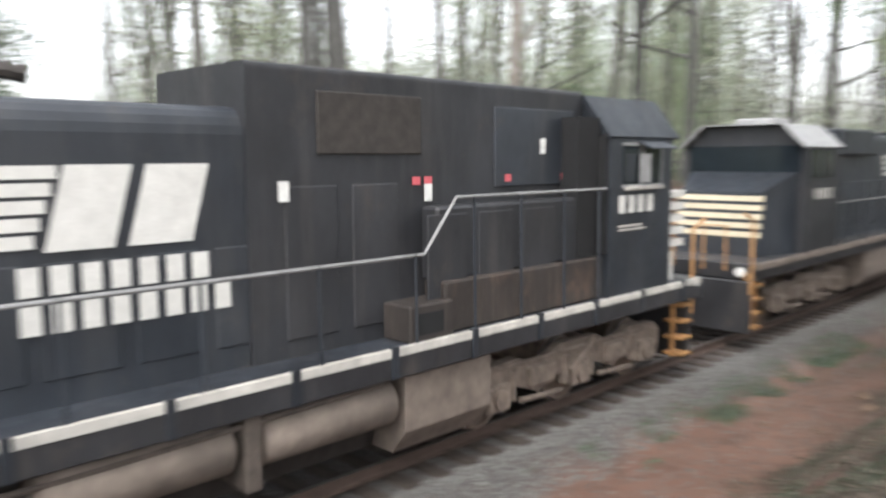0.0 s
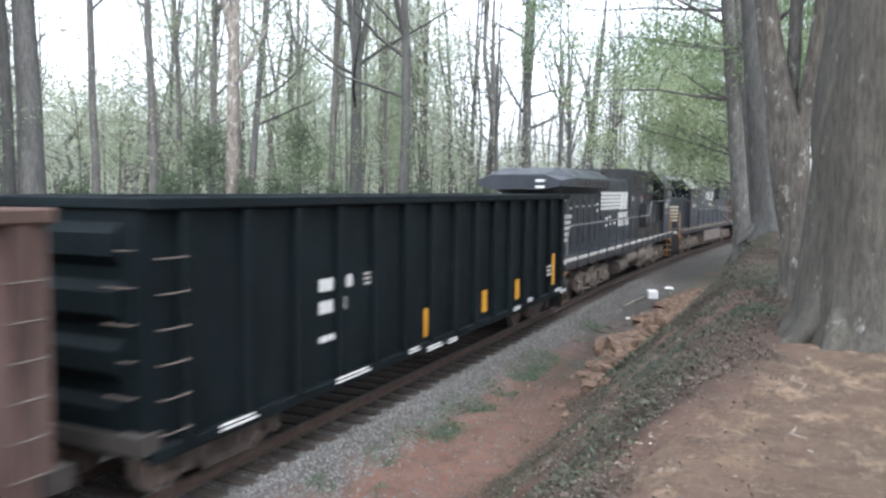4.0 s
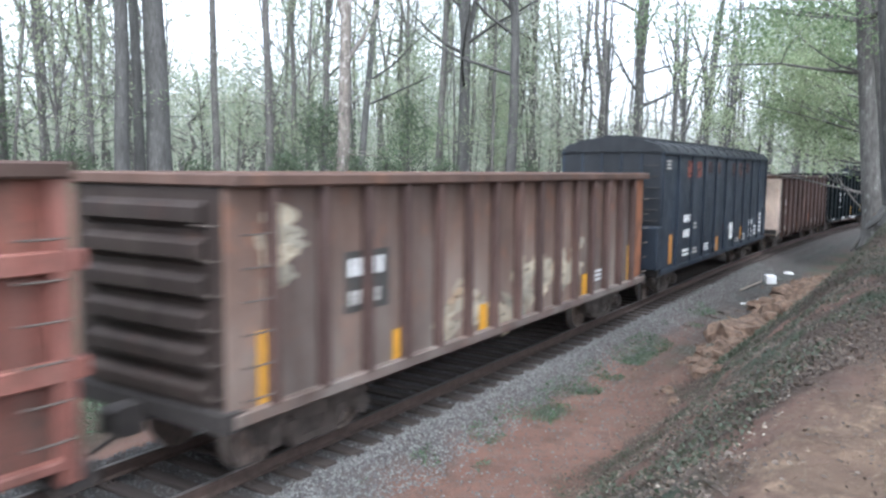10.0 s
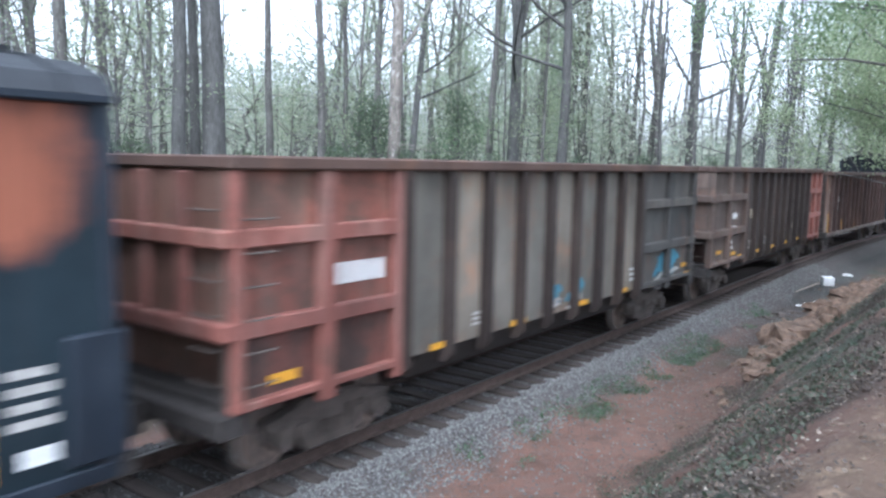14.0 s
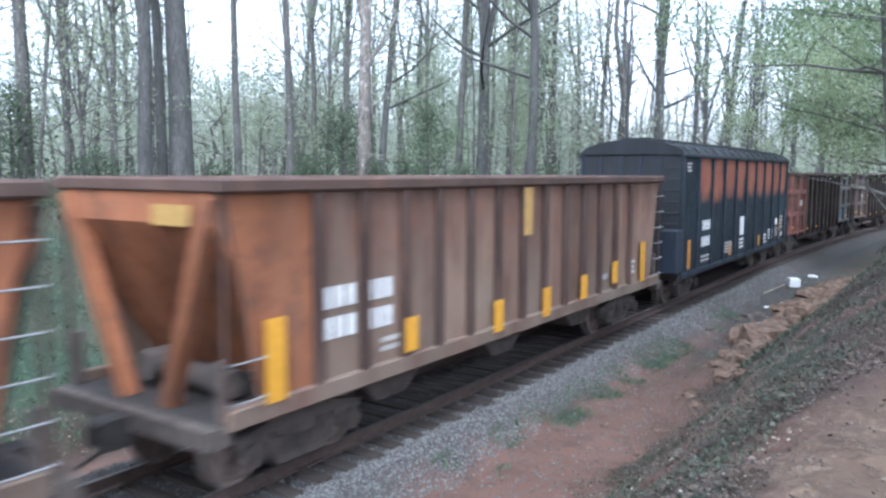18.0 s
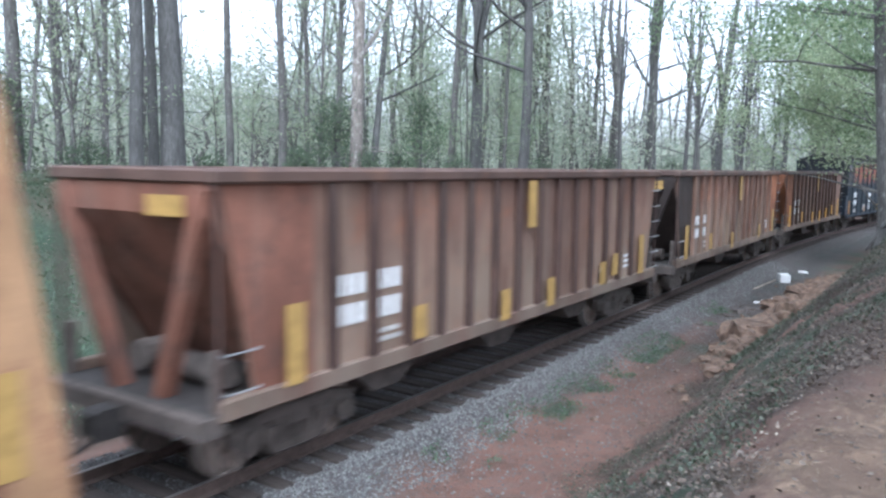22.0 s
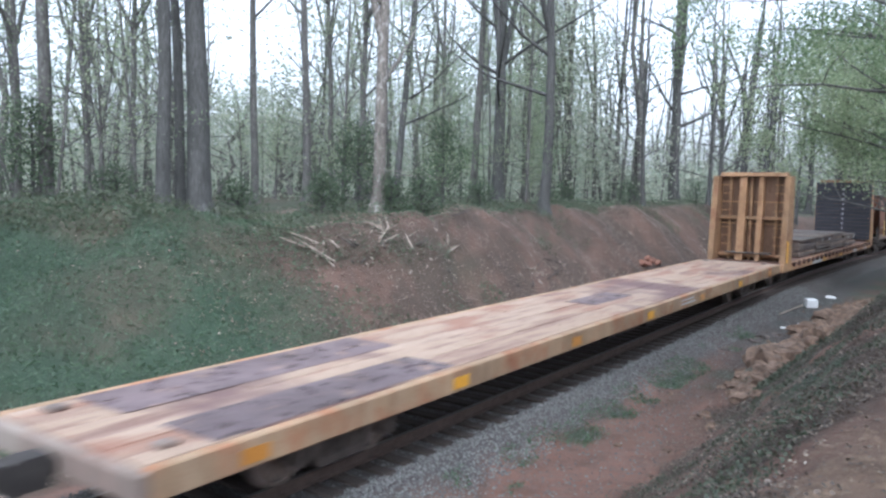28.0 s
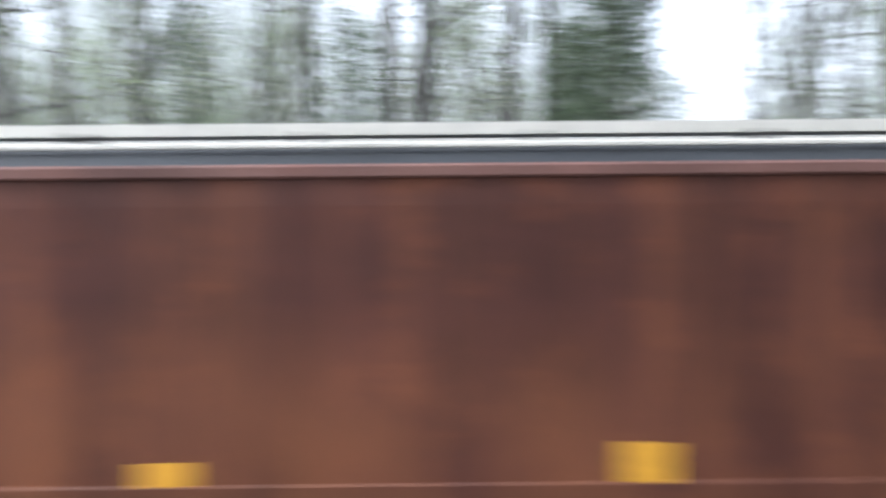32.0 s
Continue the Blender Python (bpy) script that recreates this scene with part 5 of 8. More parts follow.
def build_near_trees():
    stem_tree()
    over = ((0.3, -0.1, 1, 0.25, 5.5), (0.38, 0.5, 0.9, 0.2, 6), (0.46, -0.4, 1, 0.2, 6), (0.55, 0.2, 1, 0.3, 5.5))
    tree(27.0, 1.62, 0.58, 22, 901, "bark", "leaf", 0.34, 12, 12000, 0.11, (0.0, 0.092), reach=((0.3, -0.5, 1, 0.06, 5.0), (0.42, 0.5, 0.8, 0.1, 6)), label="tall straight grey trunk leaning a little over the track", name="bank_tree", spread=1.2, sway=0.25)
    tree(30.0, 1.32, 0.44, 22, 902, "bark", "leaf", 0.34, 12, 12000, 0.11, (0.0, 0.12), reach=((0.36, 0.2, 1, 0.1, 6), (0.45, -0.5, 1, 0.1, 6)), label="slender grey-brown trunk behind a thicker one", name="bank_tree", spread=1.2, sway=0.25)
    tree(25.0, 0.83, 0.9, 21, 903, "bark_dark", "leaf", 0.4, 10, 3000, 0.14, (0.0, 0.1), label="dark thick trunk on the mound of the near bank", name="bank_tree", sway=0.25)
    for i, (x, y, d) in enumerate(((39, 2.7, 0.32), (44, 2.2, 0.36), (50, 1.2, 0.4), (57, -0.4, 0.4), (64, -2.4, 0.4), (40, -3, 0.6), (73, -4.0, 0.5))):
        tree(x, y, d, 15 + 1.1 * i, 920 + i, "bark", "leaf" if i % 2 else "leaf_pale", 0.24, 16, 20000, 0.13 + 0.001 * (x - 39), (0, 0.02), spread=1.35, reach=over, label="leafy green tree reaching over the track", name="bank_tree", sway=0.5)
    for i, (x, y, n) in enumerate(((49, 13.8, 700), (57, 12.8, 700), (66, 12.4, 900), (76, 11.0, 2600), (88, 8.5, 8000), (98, 6.0, 8000), (45, 17, 700), (70, 16, 800), (53, 15.5, 500), (61, 15.2, 500), (82, 10.4, 4000))):
        tree(x, y, 0.3, 14 + i % 3, 970 + i, "bark_dark", "leaf" if i % 2 else "leaf_pale", 0.26, 16, n, 0.13 if x < 72 else 0.22, (0.03 * (i % 3 - 1), -0.02), 0.4, 1.25, label="dark tree with bare spreading limbs at the bend of the track" if n < 1000 else "leafy green tree at the far bend of the track", name="bend_tree", low=3)
    for i, (x, y, n) in enumerate(((29, -3.5, 4000), (36, -6.5, 5000), (45, -6, 6000), (54, -8, 6000), (25, -9, 4000), (64, -11, 6000), (19, -7, 3500))):
        tree(x, y, 0.32, 14 + i % 3, 990 + i, "bark_dark", "leaf_pale" if i % 2 else "leaf", 0.14, 14, n, 0.16, (0.02 * (i % 3 - 1), 0.0), 0.4, 1.2, label="leafy tree in the wood behind the near bank", name="bank_tree", low=6)
    for i, (x, y, h, w) in enumerate(((26, -2.5, 1.8, 2.6), (31, -1.5, 1.6, 2.6), (38, -1.0, 1.6, 2.8), (34, -4.5, 2.4, 3.4), (44, -3.0, 2.2, 3.4), (22, -4.5, 2.2, 3.0), (52, -4.5, 2.4, 4.0))):
        cedar(x, y, h, w, 1200 + i, 1500, "leaf" if i % 2 else "leaf_pale", "low broadleaf brush behind the near bank", 0.13)
    # trees added behind the viewpoint to shade the bank and the train side
    for i, (x, y) in enumerate(((-14, -6), (-4, -9), (6, -8), (16, -5), (-26, -4), (20, -12), (2.5, -4.5), (-5, -3.6), (9.5, -4.2), (14, -2.6))):
        tree(x, y, 0.4, 17, 950 + i, "bark", "leaf", 0.34, 13, 5000, 0.24, spread=1.5, label="grey-brown tree added behind the path for its shade", name="bank_tree")


build_far_trees()
build_far_woods()
build_near_trees()


# ---------- train ----------
W = 1.573
CARS = []


def run(t):
    """How far the train has gone at t seconds."""
    a = (t - 16) / 16
    return a * (131.4456 + a * (3.4871 + a * (0.6228 - 0.0409 * a)))


def car(name, label, category, u):
    top = tagged(new(name), label, category, group="train")
    CARS.append(top)
    return top


WHEELS = []


def wheelset_mesh(r):
    mb = MB().tube([(0, -1.05, 0), (0, 1.05, 0)], 0.085, 12)
    for s in (-1, 1):
        prof = [(0.665, r * 0.3), (0.67, r + 0.028), (0.695, r + 0.028), (0.7, r), (0.81, r - 0.006), (0.815, r - 0.06), (0.765, r - 0.075), (0.755, r * 0.42), (0.8, r * 0.32), (0.84, r * 0.3), (0.842, 0.06)]
        mb.lathe_y([(s * y, q) for y, q in prof], 28)
        for k in range(6):
            a = k * 1.047
            mb.box(math.cos(a) * r * 0.6 - 0.03, math.cos(a) * r * 0.6 + 0.03, s * 0.76 - 0.006, s * 0.76 + 0.006, math.sin(a) * r * 0.6 - 0.03, math.sin(a) * r * 0.6 + 0.03)
    me = mb.mesh("wheelset", M["wheel"])
    me.materials.append(M["tread"])
    for p in me.polygons:
        c = p.center
        if 0.7 < abs(c.y) < 0.812 and abs(math.hypot(c.x, c.z) - r) < 0.02:
            p.material_index = 1
    return me


WHEEL_R, LOCO_R = 0.457, 0.52
WHEEL_ME, LOCO_WHEEL_ME = wheelset_mesh(WHEEL_R), wheelset_mesh(LOCO_R)


def freight_truck_mesh():
    mb = MB()
    for s in (-1, 1):
        y0, y1 = s * 0.93, s * 1.1
        mb.prism([(-1.13, 0.56), (-1.13, 0.67), (-0.62, 0.78), (-0.5, 0.86), (0.5, 0.86), (0.62, 0.78), (1.13, 0.67), (1.13, 0.56), (0.6, 0.64), (-0.6, 0.64)], y0, y1)
        mb.prism([(-0.76, 0.64), (-0.45, 0.18), (0.45, 0.18), (0.76, 0.64), (0.6, 0.64), (0.37, 0.29), (-0.37, 0.29), (-0.6, 0.64)], y0, y1)
        for x in (-0.42, 0.42):
            mb.box(x - 0.06, x + 0.06, min(y0, y1), max(y0, y1), 0.28, 0.66)
        for x in (-0.889, 0.889):
            mb.cbox(x - 0.17, x + 0.17, min(s * 0.9, s * 1.12), max(s * 0.9, s * 1.12), 0.4, 0.62, 0.02)
        mb.cbox(-0.4, 0.4, min(y1, y1 + s * 0.03), max(y1, y1 + s * 0.03), 0.66, 0.83, 0.01)
        for x in (-0.24, 0.0, 0.24):
            mb.tube([(x, s * 1.01, 0.26), (x, s * 1.01, 0.66)], 0.1, 10)
        for x in (-0.889, 0.889):
            mb.tube([(x, s * 1.0, WHEEL_R), (x, s * 1.2, WHEEL_R)], 0.15, 14)
            mb.tube([(x, s * 1.2, WHEEL_R), (x, s * 1.22, WHEEL_R)], 0.09, 10)
        mb.box(-0.62, -0.4, y0, s * 1.14, 0.44, 0.56)
        mb.box(0.4, 0.62, y0, s * 1.14, 0.44, 0.56)
    mb.cbox(-0.2, 0.2, -1.15, 1.15, 0.5, 0.82, 0.03)
    mb.tube([(0, 0, 0.8), (0, 0, 0.98)], 0.3, 14)
    for x in (-0.42, 0.42):
        mb.box(x - 0.05, x + 0.05, -0.85, 0.85, 0.36, 0.46)
    return mb.mesh("truck", M["grime"])


TRUCK_ME = freight_truck_mesh()


def truck(parent, x, axles=(-0.889, 0.889), me=None, wheel=None, r=WHEEL_R):
    tr = part("truck", me or TRUCK_ME, None, parent, at=(x, 0, 0))
    for a in axles:
        w = part("wheelset", wheel or WHEEL_ME, None, tr, at=(a, 0, r))
        WHEELS.append((w, a, r))


def coupler_mesh():
    mb = MB().cbox(-0.5, 0.15, -0.09, 0.09, 0.76, 0.94, 0.02)
    mb.prism([(0.1, 0.66), (0.42, 0.66), (0.5, 0.72), (0.5, 0.98), (0.42, 1.02), (0.1, 1.02)], -0.16, 0.14)
    mb.tube([(-0.3, -0.35, 0.8), (0.1, -0.42, 0.5), (0.55, -0.3, 0.42)], 0.03, 6)
    return mb.mesh("coupler", M["grime_dark"])


COUPLER_ME = coupler_mesh()


def couplers(parent, half):
    for s in (-1, 1):
        c = part("coupler", COUPLER_ME, None, parent)
        c.matrix_basis = pose(s * half, 0, 0, 0, 0, 0 if s > 0 else 180)


def decal(parent, mat, x0, x1, z0, z1, y, name="marking", label=""):
    """A flat painted patch or plate, a few millimetres proud of the side."""
    return part(name, MB().box(x0, x1, y - 0.006, y + 0.002, z0, z1), M[mat], parent, label)


def lettering(parent, mat, x0, x1, z0, z1, y, count):
    """Lettering that cannot be read: a row of bars."""
    mb = MB()
    w = (x1 - x0) / count
    for i in range(count):
        mb.box(x0 + w * i, x0 + w * (i + 0.66), y - 0.006, y + 0.002, z0, z1)
    return part("lettering", mb, M[mat], parent)


def small_print(parent, mat, x0, x1, z0, z1, y, lines):
    mb = MB()
    h = (z1 - z0) / lines
    for i in range(lines):
        mb.box(x0, x1 - 0.12 * (i % 2) * (x1 - x0), y - 0.006, y + 0.002, z0 + h * (i + 0.3), z0 + h * (i + 0.85))
    return part("small_print", mb, M[mat], parent)


RUNGS = {}


def ladder(parent, x, y, z0, z1, width=0.42, mat="grime", along="x", rungs=6, name="grab_iron"):
    """Separate bent grab irons, one above the other."""
    key = (width, mat, along)
    if key not in RUNGS:
        h = width / 2
        path = [(-h, 0, 0), (-h, -0.07, 0), (h, -0.07, 0), (h, 0, 0)] if along == "x" else [(0, -h, 0), (-0.07, -h, 0), (-0.07, h, 0), (0, h, 0)]
        RUNGS[key] = MB().tube(path, 0.013, 5).mesh(name, M[mat])
    for i in range(rungs):
        part(name, RUNGS[key], None, parent, at=(x, y, z0 + (z1 - z0) * (i + 0.5) / rungs))


def underframe(top, half, sill=1.0, gear="grime_dark"):
    mb = MB().cbox(-half + 0.3, half - 0.3, -0.25, 0.25, 0.72, sill, 0.02)
    mb.tube([(-1.0, -0.6, 0.8), (0.2, -0.6, 0.8)], 0.16, 12)
    mb.box(0.6, 1.0, -0.75, -0.4, 0.65, 0.95)
    mb.tube([(-half + 2.5, -0.5, 0.72), (half - 2.5, -0.5, 0.72)], 0.02, 5)
    part("underframe", mb, M[gear], top)
    for s in (-1, 1):
        m2 = MB()
        m2.box(s * half - 0.18, s * half + 0.18, -W + 0.05, W - 0.05, 0.85, 1.08)
        m2.tube([(s * (half - 0.35), -W + 0.1, 0.92), (s * (half - 0.35), -W + 0.08, 0.4), (s * (half - 0.02), -W + 0.08, 0.4), (s * (half - 0.02), -W + 0.1, 0.92)], 0.016, 5)
        part("end_sill", m2, M[gear], top)


def gondola(name, label, u0, u1, top_z, bot_z, ribs, side, rib, rim, end, floor_z=1.1, rib_low=None, rib_w=0.13, rib_d=0.11, panels=(), bands=(), inner="rib_dark", end_ribs=5, end_mat=None, truck_in=2.0, framed=False):
    """An open car: sheets, posts, top chord, sill, ends and floor."""
    u = (u0 + u1) / 2
    half = abs(u1 - u0) / 2
    t = car(name, label, "freight car", u)
    rib_low = bot_z if rib_low is None else rib_low
    ys = W - rib_d
    for s in (-1, 1):
        a, b = sorted((s * ys, s * (ys - 0.04)))
        cuts = [-half] + [x - u for x in ribs] + [half] if s < 0 else [-half, half]
        for xa, xb in zip(cuts, cuts[1:]):
            part("side_sheet", MB().box(xa, xb, a, b, bot_z, top_z - 0.04), M[side], t)
        a, b = sorted((s * (W + 0.015), s * (ys - 0.08)))
        part("top_chord", MB().cbox(-half - 0.02, half + 0.02, a, b, top_z - 0.16, top_z, 0.025), M[rim], t)
        a, b = sorted((s * (W - 0.02), s * (ys - 0.02)))
        if rib_low >= bot_z - 0.05:
            part("side_sill", MB().cbox(-half, half, a, b, bot_z - 0.03, bot_z + 0.13, 0.015), M[side], t)
        for x in ribs:
            x -= u
            y0, y1 = sorted((s * W, s * ys))
            mb = MB()
            if rib_low < bot_z - 0.05:
                mb.prism_x([(s * W, top_z - 0.16), (s * W, bot_z - 0.1), (s * (W - 0.06), bot_z - 0.2), (s * (ys - 0.05), bot_z - 0.2), (s * ys, bot_z), (s * ys, top_z - 0.16)], x - rib_w / 2, x + rib_w / 2)
            else:
                mb.cbox(x - rib_w / 2, x + rib_w / 2, y0, y1, bot_z + 0.1, top_z - 0.16, 0.02)
            part("post", mb, M[rib], t)
        for x0, x1, mt in panels:
            y0, y1 = sorted((s * (ys + 0.012), s * (ys - 0.01)))
            part("end_panel", MB().box(x0 - u, x1 - u, y0, y1, bot_z - 0.002, top_z - 0.165), M[mt], t)
        for x0, x1, z0, z1, mt in bands:
            y0, y1 = sorted((s * (W - 0.02), s * ys))
            part("band", MB().cbox(x0 - u, x1 - u, y0, y1, z0, z1, 0.015), M[mt], t)
    if rib_low < bot_z - 0.05:
        part("tub", MB().prism_x([(-ys + 0.03, bot_z + 0.02), (-1.0, rib_low + 0.02), (-0.55, rib_low - 0.12), (0.55, rib_low - 0.12), (1.0, rib_low + 0.02), (ys - 0.03, bot_z + 0.02)], -half + 3.6, half - 3.6), M["grime_dark"], t)
    part("floor", MB().box(-half + 0.02, half - 0.02, -ys + 0.045, ys - 0.045, floor_z - 0.08, floor_z), M[inner], t)
    for s in (-1, 1):
        a, b = sorted((s * half, s * (half - 0.05)))
        em = end if s < 0 else (end_mat or end)
        if framed:
            part("end_sheet", MB().box(a, b, -ys + 0.045, ys - 0.045, 1.95, top_z - 0.04), M[em], t)
            # near-black colour here paints in the shadow below the end sheet
            part("slope_sheet", MB().prism([(s * half, 1.95), (s * (half - 1.5), 1.2), (s * (half - 1.5), 1.15), (s * (half - 0.03), 1.9)], -ys + 0.05, ys - 0.05), M["grime_dark"], t)
            part("end_shelf", MB().cbox(min(s * half, s * (half - 1.6)), max(s * half, s * (half - 1.6)), -1.2, 1.2, 1.0, 1.1, 0.02), M["grime_dark"], t)
        else:
            part("end_sheet", MB().box(a, b, -ys + 0.045, ys - 0.045, bot_z, top_z - 0.04), M[em], t)
        a, b = sorted((s * (half + 0.06), s * (half - 0.1)))
        part("end_chord", MB().cbox(a, b, -W + 0.15, W - 0.15, top_z - 0.15, top_z - 0.005, 0.02), M[rim], t)
        for i in range(end_ribs):
            z = bot_z + (top_z - bot_z - 0.35) * (i + 0.7) / end_ribs
            hh = 0.34 * (top_z - bot_z) / end_ribs
            x0 = s * half
            if framed:
                z = (2.02, 3.03)[i]
                part("end_rail", MB().cbox(min(x0, x0 + s * 0.14), max(x0, x0 + s * 0.14), -W + 0.03, W - 0.03, z - 0.1, z + 0.1, 0.02), M["red" if em == "end_brown" else em], t)
                continue
            part("end_corrugation", MB().prism([(x0, z - hh), (x0 + s * 0.13, z - hh * 0.5), (x0 + s * 0.13, z + hh * 0.5), (x0, z + hh)], -ys + 0.3, ys - 0.3), M[em], t)
        ladder(t, s * (half - 0.35), -W + 0.02, bot_z + 0.1, top_z - 0.5, 0.4, "grime")
        ladder(t, s * (half + 0.02) if s < 0 else half + 0.1, -W + 0.45, bot_z + 0.1, top_z - 0.4, 0.4, "grime", "y")
    underframe(t, half, floor_z - 0.08)
    couplers(t, half + 0.1)
    for s in (-1, 1):
        truck(t, s * (half - truck_in))
    return t, u, -ys, -W


def frange(a, b, n):
    return [a + (b - a) * i / (n - 1) for i in range(n)]


def build_black_gondola():
    t, u, ys, yw = gondola("black_gondola", "glossy black open coal gondola with yellow reflectors", 107.95, 127.1, 3.8, 0.75, frange(108.6, 126.4, 15), "black", "black", "black", "black", 1.05, rib_w=0.17, rib_d=0.13, inner="grime_dark", end_ribs=4)
    for x, z0, z1 in ((116.14, 0.97, 1.54), (119.59, 1.02, 1.54), (122.17, 1.03, 1.56), (125.77, 1.08, 2.0)):
        decal(t, "yellow", x - u - 0.17, x - u + 0.17, z0, z1, ys, "reflector")
    for x0, x1, z in ((115.0, 115.5, 0.84), (115.85, 116.65, 0.74), (116.95, 117.5, 0.72), (121.5, 122.07, 0.84), (122.75, 123.2, 0.93), (125.6, 126.4, 0.9), (126.2, 127.0, 0.8), (112.2, 113.4, 0.84), (109.2, 110.0, 0.84)):
        small_print(t, "white", x0 - u, x1 - u, z - 0.05, z + 0.07, yw, 2)
    small_print(t, "white_dim", 124.6 - u, 125.1 - u, 1.4, 1.75, yw, 3)
    lettering(t, "white", 111.9 - u, 113.0 - u, 2.3, 2.5, ys, 5)
    lettering(t, "white", 111.9 - u, 112.8 - u, 1.95, 2.15, ys, 4)
    small_print(t, "white_dim", 113.4 - u, 113.75 - u, 2.25, 2.5, ys, 3)
    lettering(t, "white", 111.9 - u, 112.6 - u, 1.5, 1.6, ys, 4)


def build_brown_gondola():
    ribs = frange(95.0, 106.35, 11)
    t, u, ys, yw = gondola("brown_gondola", "faded brown open gondola with cream-painted rear corner", 93.8, 106.7, 3.7, 0.85, ribs, "brown", "rib_red", "brown_rim", "rib_red", 1.1, rib_low=0.62, rib_w=0.15, panels=((93.8, 94.5, "cream"),), inner="brown_rim", end_ribs=6, truck_in=1.7)
    part("cream_corner", MB().box(-6.6, -6.45, -1.54, -0.55, 0.8, 3.55), M["cream"], t, "cream-painted end plate")
    lettering(t, "white", 95.2 - u, 95.8 - u, 2.2, 2.48, ys, 4)
    lettering(t, "white", 96.1 - u, 96.7 - u, 2.22, 2.5, ys, 4)
    lettering(t, "white_dim", 95.3 - u, 95.8 - u, 1.75, 1.95, ys, 3)
    for x, z in ((96.4, 1.05), (98.45, 1.05), (101.7, 1.1), (103.3, 1.1), (104.6, 1.1)):
        decal(t, "orange", x - u - 0.16, x - u + 0.16, z, z + 0.5, ys, "reflector")
        small_print(t, "white_dim", x - u - 0.9, x - u - 0.45, z - 0.1, z + 0.12, ys, 2)
    decal(t, "white", 94.9 - u, 95.15 - u, 0.92, 1.0, ys)


def house_car(name, label, u0, u1, side, rib, seed_shift=0.0):
    """A tall roofed car with posts along its sides."""
    u = (u0 + u1) / 2
    half = (u1 - u0) / 2
    t = car(name, label, "freight car", u)
    ys = W - 0.06
    for s in (-1, 1):
        a, b = sorted((s * ys, s * (ys - 0.05)))
        cuts = frange(-half + 0.06, half - 0.06, 11) if s < 0 else [0, 0]
        cuts[0], cuts[-1] = -half, half
        for xa, xb in zip(cuts, cuts[1:]):
            part("side_sheet", MB().box(xa, xb, a, b, 0.95, 4.38), M[side], t)
        a, b = sorted((s * (W + 0.02), s * (ys - 0.05)))
        part("eave", MB().cbox(-half - 0.05, half + 0.05, a, b, 4.34, 4.44, 0.02), M[rib], t)
        part("side_sill", MB().cbox(-half, half, min(s * (W - 0.01), s * ys), max(s * (W - 0.01), s * ys), 0.88, 1.04, 0.015), M[rib], t)
        for x in frange(-half + 0.06, half - 0.06, 11):
            y0, y1 = sorted((s * W, s * ys))
            part("post", MB().cbox(x - 0.06, x + 0.06, y0, y1, 1.0, 4.36, 0.015), M[rib], t)
    arch = [(-W - 0.02, 4.42), (-1.42, 4.6), (-0.95, 4.76), (-0.35, 4.84), (0.35, 4.84), (0.95, 4.76), (1.42, 4.6), (W + 0.02, 4.42)]
    part("roof", MB().prism_x(arch, -half - 0.05, half + 0.05), M["roof_black"], t)
    for i, x in enumerate(frange(-half + 0.4, half - 0.4, 15)):
        mb = MB().prism_x([(-W - 0.025, 4.43), (-1.44, 4.625), (-0.96, 4.79), (-0.35, 4.87), (-0.35, 4.83), (-0.94, 4.74), (-1.4, 4.58), (-W, 4.4)], x - 0.05, x + 0.05)
        part("roof_seam", mb, M["roof_black"], t)
    part("roof_hatch_rail", MB().box(-half + 0.3, half - 0.3, -0.4, 0.4, 4.85, 4.91), M["roof_black"], t)
    for s in (-1, 1):
        a, b = sorted((s * half, s * (half - 0.05)))
        part("end_wall", MB().prism_x([(-ys + 0.05, 0.95), (ys - 0.05, 0.95), (ys - 0.05, 4.4), (1.4, 4.58), (0.9, 4.74), (-0.9, 4.74), (-1.4, 4.58), (-ys + 0.05, 4.4)], a, b), M["roof_black"], t)
        if s < 0:
            part("end_cap", MB().prism_x([(y * 0.995, z - 0.01) for y, z in arch], a - 0.03, a + 0.02), M["roof_black"], t)
        for y in (-0.9, -0.3, 0.3, 0.9):
            part("end_post", MB().cbox(s * half - 0.04, s * half + 0.06, y - 0.04, y + 0.04, 1.0, 4.4, 0.01), M[rib], t)
        part("platform_box", MB().cbox(s * half - 0.5, s * half + 0.1 * (s > 0) + 0.15 * (s < 0), -W - 0.004, -W + 0.5, 1.08, 2.3, 0.03), M[rib], t)
        ladder(t, s * half + (0.1 if s > 0 else 0.0), -1.2, 2.3, 4.2, 0.4, "grime_dark", "y")
    underframe(t, half, 0.95)
    couplers(t, half + 0.1)
    for s in (-1, 1):
        truck(t, s * (half - 2.1))
    small_print(t, "white_dim", -half + 0.25, -half + 0.7, 3.9, 4.2, -W, 3)
    return t, u, -ys, -W


FADED = ((76.81, 1.0), (78.07, 0.9), (79.62, 0.6), (80.94, 0.5), (83.6, 0.8), (84.92, 0.8), (86.3, 0.5))


